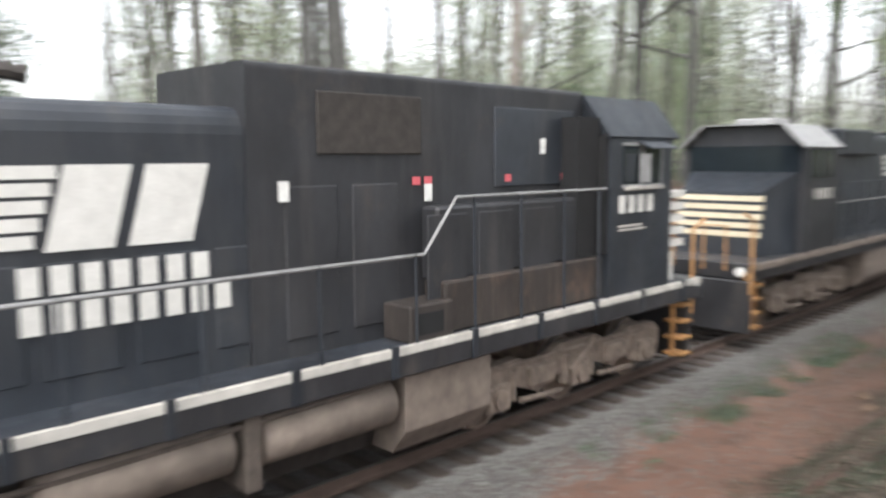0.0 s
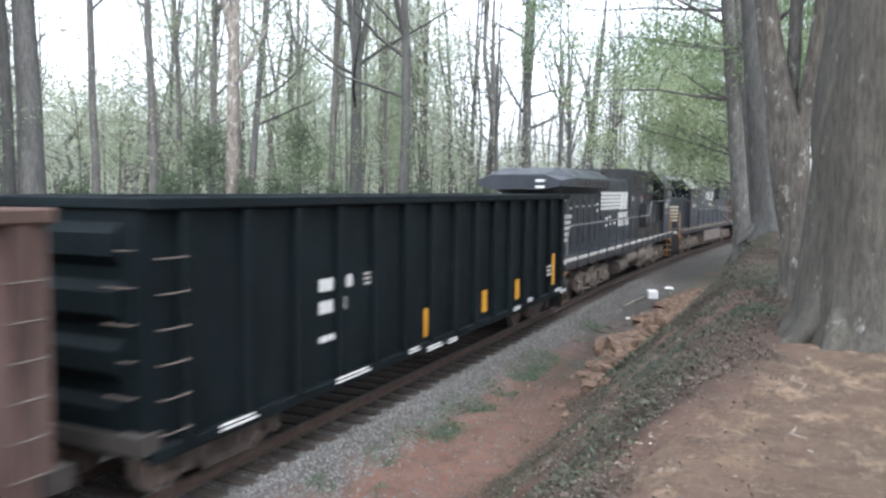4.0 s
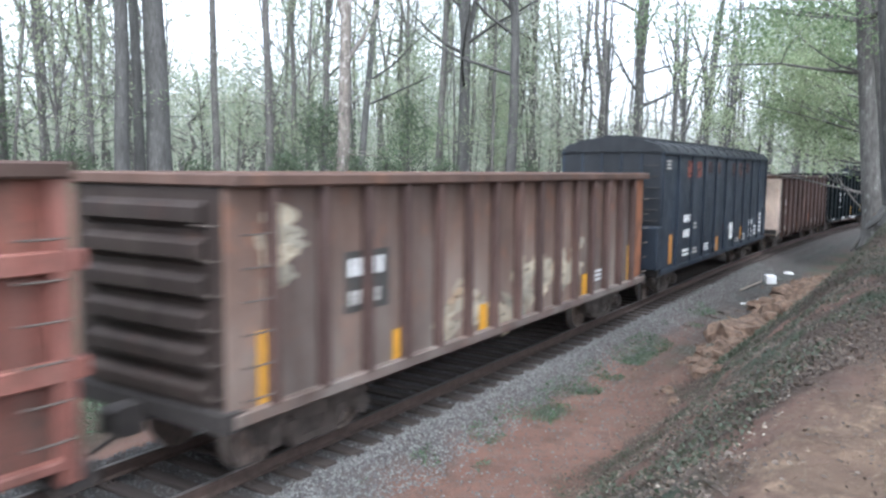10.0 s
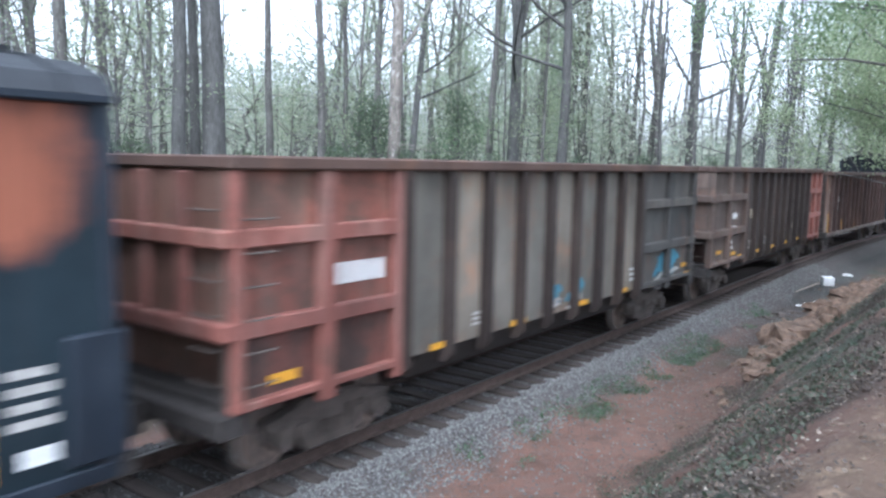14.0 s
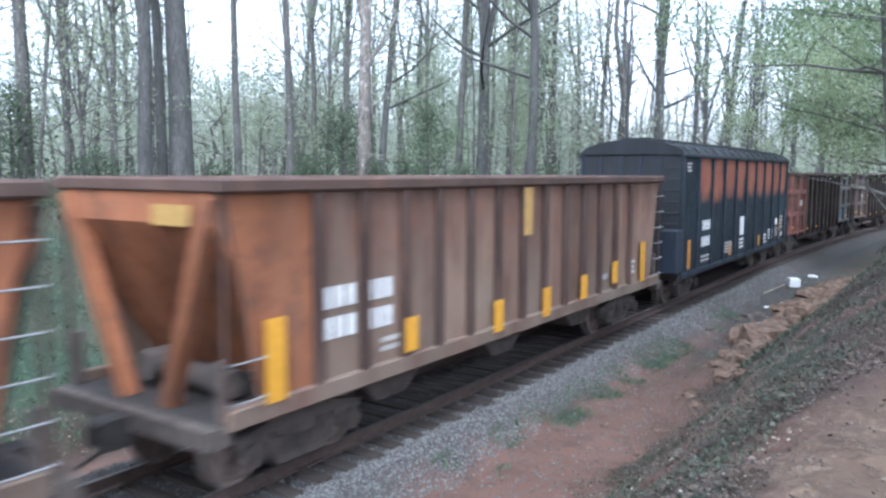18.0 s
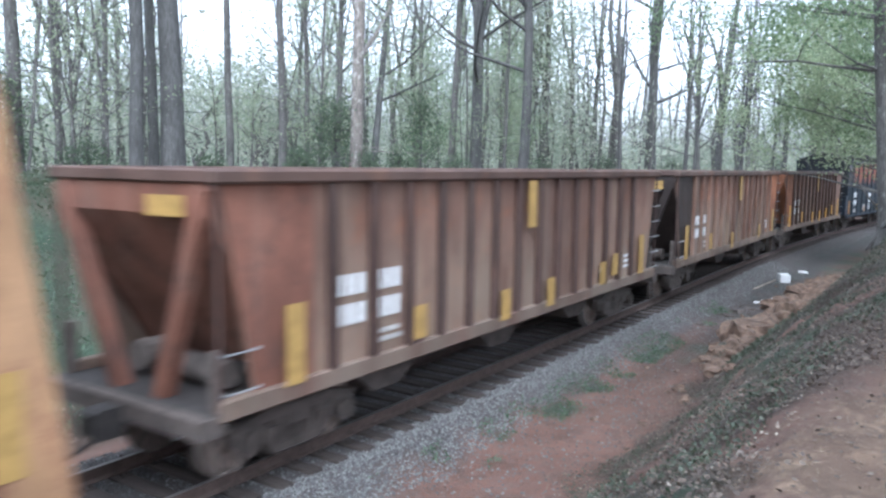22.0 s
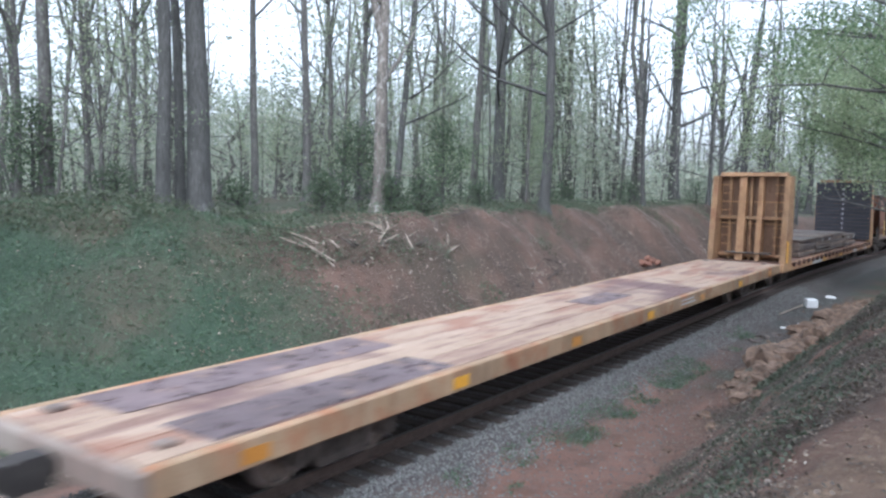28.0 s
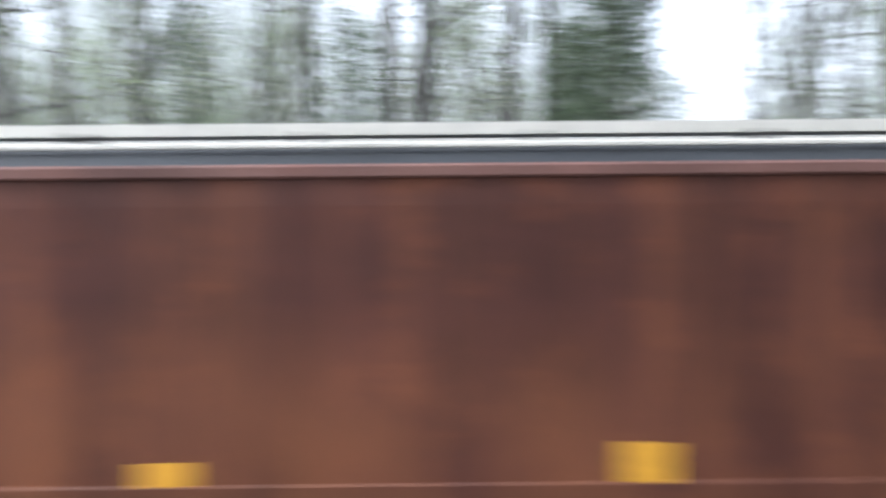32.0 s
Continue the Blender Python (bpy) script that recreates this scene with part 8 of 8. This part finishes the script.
    nose.f = [(0, 1, 2, 3), (7, 6, 5, 4), (0, 4, 5, 1), (1, 5, 6, 2), (2, 6, 7, 3), (3, 7, 4, 0)]
    part("nose", nose, M["loco"], t)
    part("windshield", MB().cbox(10.49, 10.53, -1.25, 1.25, 3.78, 4.3, 0.01), M["glass"], t)
    for i in range(5):
        z = 2.3 + i * 0.22
        part("nose_stripe", MB().box(10.85, 11.55, -1.26, -1.0, z, z + 0.12), M["logo"], t)
    part("nose_marker", MB().box(10.55, 10.85, -1.4, -1.3, 1.75, 2.25), M["logo"], t)
    lettering(t, "logo", 8.75, 9.95, 3.02, 3.3, -1.524, 4)
    small_print(t, "white_dim", 8.75, 9.6, 2.72, 2.84, -1.524, 2)
    # emblem and lettering on the long hood
    for i in range(5):
        z = 3.14 + i * 0.15
        part("emblem_bar", MB().box(-3.75, 0.05 - 0.06 * (4 - i), -0.976, -0.96, z, z + 0.115), M["logo"], t)
    part("emblem_block", MB().prism([(-0.1, 3.1), (0.55, 3.1), (0.77, 3.86), (0.12, 3.86)], -0.976, -0.96), M["logo"], t)
    part("emblem_block", MB().prism([(0.7, 3.1), (1.38, 3.1), (1.6, 3.86), (0.92, 3.86)], -0.976, -0.96), M["logo"], t)
    lettering(t, "logo", -0.35, 1.65, 2.72, 2.98, -0.972, 7)
    lettering(t, "logo", -0.35, 1.9, 2.38, 2.64, -0.972, 8)
    for x, z in ((-4.3, 3.35), (-4.3, 3.1), (-4.75, 3.3), (-5.6, 3.3), (-6.55, 3.3), (-7.5, 3.3), (-8.3, 3.25), (-2.7, 2.75), (-2.7, 2.45), (-2.05, 2.78), (-2.05, 2.5), (-1.1, 2.5)):
        decal(t, "white_dim" if x < -4.6 else "white", x - 0.17, x + 0.17, z, z + 0.08, -0.972, "notice")
    lettering(t, "logo", -9.9, -8.9, 3.55, 3.75, -0.97, 4)
    stripes_end(t, -10.16, -1, 0.9, 2.15, 3.1, "logo")
    for i in range(5):
        z = 2.15 + i * 0.2
        part("safety_stripe", MB().box(-10.15, -8.6 + 0.1 * i, -0.976, -0.966, z, z + 0.12), M["logo"], t)
    for z in (3.98, 4.18):
        part("marker_light", MB().box(-11.27, -11.22, -0.9, -0.6, z, z + 0.07), M["white"], t)
    # rails, steps, tanks
    mb = MB().tube([(-10.6, -1.5, 1.7), (-10.6, -1.5, 2.6), (-10.2, -1.5, 2.76), (4.25, -1.5, 2.76), (4.85, -1.5, 3.42), (8.4, -1.5, 3.42)], 0.022, 7)
    part("handrail", mb, M["steel"], t)
    for x in [-9.2, -7.7, -6.2, -4.7, -3.2, -1.7, -0.2, 1.15, 2.6, 4.1]:
        part("stanchion", MB().tube([(x, -1.52, 1.5), (x, -1.5, 2.78)], 0.022, 6), M["loco"], t)
    for x in (5.2, 6.2, 7.25, 8.2):
        part("stanchion", MB().tube([(x, -1.52, 1.6), (x, -1.5, 3.42)], 0.022, 6), M["loco"], t)
    part("handrail", MB().tube([(-10.2, 1.5, 2.76), (8.4, 1.5, 2.76)], 0.022, 7), M["steel"], t)
    part("step_box", MB().cbox(4.0, 4.8, -1.5, -1.0, 1.7, 2.15, 0.02), M["loco_brown"], t)
    # dark sheet painting the shaded inside of the step box
    part("step_opening", MB().box(4.08, 4.6, -1.506, -1.49, 1.78, 2.05), M["recess_shade"], t)
    for x, s, mt in ((-11.0, 1, "stepyellow"), (11.5, -1, "stepyellow")):
        steps(t, x, s, mt)
        end_rails(t, x, s)
        part("pilot", MB().cbox(x - 0.06, x + 0.06, -1.45, 1.45, 0.2, 1.32, 0.03), M["loco_dusty"], t)
        part("end_platform_edge", MB().box(min(x, x - s * 0.1), max(x, x - s * 0.1), -1.56, 1.56, 1.56, 1.7), M["logo"], t)
    part("fuel_tank", MB().prism_x([(-1.45, 0.62), (-1.2, 0.3), (1.2, 0.3), (1.45, 0.62), (1.45, 1.3), (-1.45, 1.3)], 3.95, 5.6), M["tank"], t)
    part("fuel_tank_body", MB().prism_x([(-0.9, 0.6), (-0.8, 0.3), (0.8, 0.3), (0.9, 0.6), (0.9, 1.32), (-0.9, 1.32)], -2.6, 3.95), M["grime_dark"], t)
    for x0, x1, z in ((-0.45, 1.55, 1.02), (1.85, 3.85, 1.0)):
        part("air_reservoir", MB().tube([(x0, -1.2, z), (x0 + 0.06, -1.2, z), (x1 - 0.06, -1.2, z), (x1, -1.2, z)], [0.2, 0.3, 0.3, 0.2], 16), M["tank"], t, smooth=True)
    part("tank_bracket", MB().cbox(1.6, 1.8, -1.5, -0.9, 0.55, 1.34, 0.02), M["grime"], t)
    part("filter_drum", MB().tube([(-2.3, -1.25, 0.75), (-0.7, -1.25, 0.75)], 0.26, 14), M["grime"], t)
    part("pipe_run", MB().tube([(-2.6, -1.4, 1.25), (-0.3, -1.42, 1.2), (3.6, -1.42, 1.28)], 0.03, 6), M["grime"], t)
    couplers(t, 11.6)
    truck(t, -5.7, (-1.96, 0, 1.96), LOCO_TRUCK_ME, LOCO_WHEEL_ME, LOCO_R)
    truck(t, 8.2, (-1.96, 0, 1.96), LOCO_TRUCK_ME, LOCO_WHEEL_ME, LOCO_R)


def build_front_locomotive():
    """Six-axle wide-nose unit coupled with its cab towards the train."""
    t = car("diesel_locomotive", "black wide-nose diesel locomotive with pale roof and barred nose", "locomotive", 163.6)
    part("frame", MB().cbox(-11.0, 11.0, -1.5, 1.5, 1.32, 1.68, 0.03), M["loco_dusty"], t)
    part("sill_edge", MB().box(-10.9, 10.9, -1.56, -1.5, 1.56, 1.69), M["tank"], t)
    part("long_hood", MB().prism_x(hood_profile(0.95, 1.68, 4.5, 0.2), -5.9, 8.4), M["loco"], t)
    part("radiator_hood", MB().prism_x(hood_profile(1.25, 3.4, 4.66, 0.25), 3.6, 9.6), M["loco"], t)
    part("hood_end", MB().cbox(8.4, 10.0, -0.95, 0.95, 1.68, 4.3, 0.05), M["loco_dusty"], t)
    for x in frange(-5.2, 8.0, 15):
        part("hood_door", MB().cbox(x - 0.36, x + 0.36, -0.966, -0.93, 1.95, 3.2, 0.012), M["loco"], t)
    for x in frange(4.2, 9.0, 4):
        part("radiator_grille", MB().cbox(x - 0.5, x + 0.5, -1.27, -1.2, 3.6, 4.3, 0.01), M["grime_dark"], t)
    part("dynamic_brake_box", MB().cbox(-4.6, -1.6, -1.15, 1.15, 3.9, 4.62, 0.06), M["loco"], t)
    roof = [(-1.5, 1.68), (-1.5, 4.1), (-0.95, 4.62), (0.95, 4.62), (1.5, 4.1), (1.5, 1.68)]
    part("cab", MB().prism_x(roof, -8.2, -5.9), M["loco_dusty"], t)
    part("cab_roof", MB().prism_x([(-1.54, 4.12), (-0.97, 4.66), (0.97, 4.66), (1.54, 4.12), (1.5, 4.1), (0.95, 4.63), (-0.95, 4.63), (-1.5, 4.1)], -8.45, -5.85), M["roofpale"], t)
    part("roof_vent", MB().cbox(-7.6, -6.6, -0.5, 0.5, 4.65, 4.82, 0.03), M["roofpale"], t)
    part("windshield", MB().cbox(-8.24, -8.19, -1.35, 1.35, 3.5, 4.15, 0.01), M["glass"], t)
    for x0, x1 in ((-8.0, -7.4), (-7.2, -6.5)):
        part("cab_window", MB().cbox(x0, x1, -1.52, -1.48, 3.4, 4.05, 0.01), M["glass"], t)
    nose = MB()
    nose.v = [(-8.2, -1.3, 1.68), (-8.2, 1.3, 1.68), (-8.2, 1.3, 3.55), (-8.2, -1.3, 3.55), (-9.7, -1.0, 1.68), (-9.7, 1.0, 1.68), (-9.45, 0.95, 3.1), (-9.45, -0.95, 3.1)]
    nose.f = [(3, 2, 1, 0), (4, 5, 6, 7), (1, 5, 4, 0), (2, 6, 5, 1), (3, 7, 6, 2), (0, 4, 7, 3)]
    part("nose", nose, M["loco"], t)
    for i in range(5):
        z = 2.1 + i * 0.2
        x = -9.7 + (z - 1.68) * 0.176
        part("nose_stripe", MB().prism([(x - 0.012, z), (x + 0.01, z + 0.12), (x + 0.1, z + 0.12), (x + 0.1, z)], -1.0, 1.0), M["stripe"], t)
    lettering(t, "white_dim", -7.6, -6.4, 2.9, 3.15, -1.504, 4)
    for i in range(4):
        part("emblem_bar", MB().box(0.0, 1.4, -0.976, -0.96, 3.3 + i * 0.17, 3.42 + i * 0.17), M["logo"], t)
    part("emblem_block", MB().box(1.5, 2.7, -0.976, -0.96, 3.3, 3.93), M["logo"], t)
    lettering(t, "white_dim", 1.0, 2.6, 2.9, 3.1, -0.972, 6)
    for s, x in ((1, -11.0), (-1, 11.0)):
        steps(t, x, s)
        end_rails(t, x, s)
        part("pilot", MB().cbox(x - 0.06, x + 0.06, -1.45, 1.45, 0.2, 1.32, 0.03), M["loco_dusty"], t)
    mb = MB().tube([(-5.8, -1.5, 2.75), (10.5, -1.5, 2.75)], 0.022, 6)
    part("handrail", mb, M["steel"], t)
    for x in frange(-5.6, 10.4, 10):
        part("stanchion", MB().tube([(x, -1.52, 1.5), (x, -1.5, 2.76)], 0.022, 6), M["loco"], t)
    part("ditch_light", MB().tube([(-10.98, -1.2, 1.5), (-11.08, -1.2, 1.5)], 0.1, 12), M["white"], t)
    part("fuel_tank", MB().prism_x([(-1.45, 0.6), (-1.2, 0.3), (1.2, 0.3), (1.45, 0.6), (1.45, 1.3), (-1.45, 1.3)], -3.2, 3.4), M["tank"], t)
    couplers(t, 11.1)
    for x in (-6.6, 6.8):
        truck(t, x, (-1.96, 0, 1.96), LOCO_TRUCK_ME, LOCO_WHEEL_ME, LOCO_R)


build_front_locomotive()
build_rear_locomotive()
build_black_gondola()
build_brown_gondola()
build_navy_car()
build_rusty_gondola()
build_grey_gondolas()
build_burnt_car()
build_hoppers()
build_flats()
build_covered_hopper()


# ---------- small things on the ground ----------
def rock_mesh(seed, sx, sy, sz, fine=2):
    rng = random.Random(seed)
    bm = bmesh.new()
    bmesh.ops.create_icosphere(bm, subdivisions=fine, radius=1.0)
    for v in bm.verts:
        k = 1 + 0.62 * noise.noise(v.co * 1.2 + Vector((seed * 3.7, 0, 0))) + 0.38 * noise.noise(v.co * 2.9 + Vector((0, seed * 2.1, 0))) + 0.2 * noise.noise(v.co * 6.5 + Vector((0, 0, seed * 1.3)))
        v.co = Vector((v.co.x * sx * k, v.co.y * sy * k, max(v.co.z, -0.55) * sz * k))
    me = bpy.data.meshes.new("rock")
    bm.to_mesh(me)
    bm.free()
    me.materials.append(M["rock"])
    return me


def rest(ob, x, y, sink=0.0, rz=0.0):
    ob.matrix_basis = pose(x, y, ground_z(x, y) - sink, 0, 0, rz)
    return ob


def build_rocks():
    rng = random.Random(12)
    spots = [(16.2, 3.75, 0.3), (17.0, 4.0, 0.42), (17.8, 3.65, 0.4), (18.7, 4.2, 0.5), (19.6, 3.85, 0.62), (20.5, 4.3, 0.5), (20.9, 3.75, 0.55), (21.8, 4.35, 0.62), (22.6, 3.85, 0.5), (23.4, 4.45, 0.55),
             (24.3, 4.05, 0.6), (25.4, 3.8, 0.5), (26.4, 4.1, 0.6), (27.6, 3.8, 0.55), (28.6, 4.15, 0.6), (29.8, 3.8, 0.6), (31.2, 3.9, 0.55), (32.8, 3.6, 0.55), (14.6, 4.0, 0.16), (12.9, 4.3, 0.1),
             (19.0, 3.4, 0.36), (22.0, 3.3, 0.4), (25.0, 3.2, 0.4), (34.0, 3.2, 0.6), (26.0, 3.45, 0.6), (28.2, 3.35, 0.65), (30.4, 3.3, 0.6), (23.2, 3.5, 0.5), (17.4, 4.45, 0.2), (19.9, 4.75, 0.22)]
    for i, (x, y, r) in enumerate(spots):
        ob = tagged(new("rock", rock_mesh(i, r * rng.uniform(0.9, 1.5), r * rng.uniform(0.7, 1.0), r * rng.uniform(0.5, 0.85), 3)), "tan earthy rock at the foot of the bank", "rock", group="bank rocks")
        rest(ob, x, y, 0.16 * r, rng.uniform(0, 360))
    for i in range(60):
        x = rng.uniform(15, 36)
        r = rng.uniform(0.1, 0.26)
        ob = tagged(new("clod", rock_mesh(110 + i % 9, r * 1.2, r * 0.9, r * 0.7, 2)), "crumbling brown clod of earth fallen from the bank", "clod", group="earth clods")
        rest(ob, x, centre_y(x) - rng.gauss(4.45, 0.4), 0.06 * r, rng.uniform(0, 360))
    for i in range(36):
        x = rng.uniform(9, 34)
        y = centre_y(x) - rng.uniform(2.6, 4.6)
        r = rng.uniform(0.03, 0.09)
        ob = tagged(new("stone", rock_mesh(50 + i % 6, r, r * 0.8, r * 0.6)), "small pale stone lying on the dirt", "stone", group="loose stones")
        rest(ob, x, y, 0.0, rng.uniform(0, 360))
    for i in range(44):
        x = rng.uniform(2.6, 9)
        y = rng.uniform(-1.2, 1.3) if i % 2 else rng.uniform(-0.6, 0.9)
        r = rng.uniform(0.012, 0.035)
        ob = tagged(new("pebble", rock_mesh(60 + i % 5, r, r * 0.8, r * 0.5)), "pale pebble trodden into the bare soil", "stone", group="pebbles")
        ob.data.materials[0] = M["stone"]
        rest(ob, x, y, 0.0, rng.uniform(0, 360))
    for i, (x, y, ln, rz) in enumerate(((5.6, -0.1, 0.9, 25), (6.9, -0.1, 1.0, 10))):
        mb = MB()
        n = 7
        mb.tube([(ln * k / n, 0.06 * math.sin(2.1 * k + i), 0.012 * math.sin(3.3 * k)) for k in range(n + 1)], [0.014 - 0.0012 * k for k in range(n + 1)], 6)
        ob = tagged(new("tree_root", mb.mesh("tree_root", M["stick"])), "bare brown root crossing the trodden soil", "root", group="surface roots")
        rest(ob, x, y, 0.004, rz)


def build_litter():
    x, y = 33.0, 5.5
    box = tagged(new("white_box", MB().cbox(-0.27, 0.27, -0.2, 0.2, 0, 0.34, 0.03).mesh("white_box", M["litterwhite"])), "small white plastic box on the trackside gravel", "box")
    rest(box, x, y, 0.01, 20)
    pole = tagged(new("pole", MB().tube([(0, 0, 0.04), (2.4, -0.15, 0.12)], 0.03, 8).mesh("pole", M["stick"])), "thin pale pole lying beside the track", "pole")
    rest(pole, 29.9, 6.0, 0.0, -4)
    for i, (px, py, s) in enumerate(((27.4, 5.15, 0.2), (28.0, 5.0, 0.15), (36.5, 5.3, 0.2), (27.2, 5.3, 0.12))):
        rest(tagged(new("plastic_scrap", rock_mesh(70 + i, s, s * 0.6, s * 0.5)), "crumpled white plastic scrap on the gravel", "litter", group="litter"), px, py, 0, 30 * i).data.materials[0] = M["litterwhite"]
    for i, (px, py, s) in enumerate(((25.0, 5.5, 0.35), (25.8, 5.2, 0.3), (24.2, 5.6, 0.3), (22.3, 5.9, 0.22))):
        rest(tagged(new("broken_slab", rock_mesh(80 + i, s, s * 0.6, s * 0.25)), "dark broken slab lying on the gravel", "slab", group="litter"), px, py, 0, 40 * i).data.materials[0] = M["grime"]
    for i, (px, py, s) in enumerate(((28.5, 3.9, 0.5), (30.0, 3.7, 0.5))):
        rest(tagged(new("clay_patch", rock_mesh(90 + i, s * 1.5, s * 0.8, s * 0.35)), "slumped red clay on the bank", "clay"), px, py, 0.05, 10).data.materials[0] = M["clay"]
    ob = tagged(new("flat_stone", MB().cbox(-0.9, 0.9, -0.5, 0.5, 0, 0.16, 0.06).mesh("flat_stone", M["rock"])), "flat pale stone slab on the near bank", "stone")
    rest(ob, 26.5, 0.9, 0.03, 35)


def branch_on_bank(x, y, length, rz, seed, mat="stick", tilt=12, forks=3):
    rng = random.Random(seed)
    mb = MB()
    p = [(0, 0, 0.03), (length * 0.5, rng.uniform(-0.1, 0.1) * length, 0.08), (length, rng.uniform(-0.1, 0.1) * length, 0.12)]
    mb.tube(p, [0.036, 0.028, 0.011], 6)
    for i in range(forks):
        a = rng.uniform(0.2, 0.8) * length
        mb.tube([(a, 0, 0.06), (a + 0.3 * length * rng.random(), rng.choice((-1, 1)) * 0.3 * length, 0.2 * length * rng.random() + 0.1)], [0.013, 0.005], 5)
    ob = tagged(new("fallen_branch", mb.mesh("fallen_branch", M[mat])), "bare fallen branch lying on the far bank" if mat == "stick" else "dark fallen branch lying on the far bank", "branch", group="fallen branches")
    ob.matrix_basis = pose(x, y, ground_z(x, y) + 0.02, 0, 0, rz) @ pose(0, 0, 0, 0, -tilt, 0)


def on_bank(xy, zy):
    """Where a ray with these slopes across meets the far bank."""
    y = 11.0
    while y < 30 and 3.9 + zy * y > ground_z(xy * y, y):
        y += 0.05
    return xy * y, y


def build_branches():
    for i, (xy, zy, ln, rz, mt, tl) in enumerate(((1.04, -0.115, 1.5, 50, "stick", 20), (1.07, -0.15, 1.4, 120, "stick", 25), (1.02, -0.135, 0.8, 20, "stick", 5), (1.2, -0.11, 1.6, 30, "stick", 22), (1.31, -0.135, 1.8, 60, "stick", 25),
                                                   (1.4, -0.1, 0.9, 100, "stick", 15), (1.85, -0.27, 2.2, 20, "darkstick", 18), (1.9, -0.265, 1.8, 70, "stick", 22), (2.0, -0.25, 1.6, 130, "darkstick", 10), (1.46, -0.068, 1.6, 10, "darkstick", 5),
                                                   (1.8, -0.092, 1.6, 20, "darkstick", 8), (1.45, -0.2, 1.0, 60, "darkstick", 15), (1.3, -0.19, 0.9, 10, "stick", 5), (1.08, -0.2, 0.7, 80, "stick", 5), (1.9, -0.07, 2.0, 90, "darkstick", 30), (2.5, -0.08, 2.0, 30, "darkstick", 10))):
        x, y = on_bank(xy, zy)
        branch_on_bank(x, y, ln, rz, 40 + i, mt, tl)
    rng = random.Random(71)
    for i in range(26):
        x, y = on_bank(rng.uniform(0.98, 1.45) if i < 18 else rng.uniform(1.75, 2.1), rng.uniform(-0.17, -0.09) if i < 18 else rng.uniform(-0.28, -0.2))
        branch_on_bank(x, y, rng.uniform(0.5, 1.3), rng.uniform(0, 180), 140 + i, "stick" if i % 3 else "darkstick", rng.uniform(2, 20), 2)
    for i, (xy, zy) in enumerate(((2.72, -0.25), (2.78, -0.262), (2.66, -0.258))):
        x, y = on_bank(xy, zy)
        rest(tagged(new("clay_patch", rock_mesh(95 + i, 0.5, 0.35, 0.18)), "patch of bright red clay on the far bank", "clay"), x, y, 0.05, 30 * i).data.materials[0] = M["clay"]


build_rocks()
build_litter()
build_branches()


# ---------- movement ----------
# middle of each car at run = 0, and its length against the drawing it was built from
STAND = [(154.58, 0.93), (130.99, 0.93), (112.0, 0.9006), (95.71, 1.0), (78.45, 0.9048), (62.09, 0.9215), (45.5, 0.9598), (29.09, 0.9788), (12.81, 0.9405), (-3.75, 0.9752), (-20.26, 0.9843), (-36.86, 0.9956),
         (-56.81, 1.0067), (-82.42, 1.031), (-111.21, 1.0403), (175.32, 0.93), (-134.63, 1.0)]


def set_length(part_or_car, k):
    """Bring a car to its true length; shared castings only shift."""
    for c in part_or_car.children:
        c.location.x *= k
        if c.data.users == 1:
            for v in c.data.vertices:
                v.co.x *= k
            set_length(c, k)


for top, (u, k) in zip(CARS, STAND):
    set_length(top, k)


def motions():
    for top, (u, k) in zip(CARS, STAND):
        rows = []
        for sec in range(33):
            x, y, a = track(u + run(sec))
            rows.append((sec, pose(x, y, 0, 0, 0, a)))
        walk(top, rows)
    for wheel, axle, r in WHEELS:
        walk(wheel, [(k / 15, pose(axle, 0, r, 0, math.degrees((run(k / 15) - run(0)) / r) % 360, 0)) for k in range(481)])


motions()
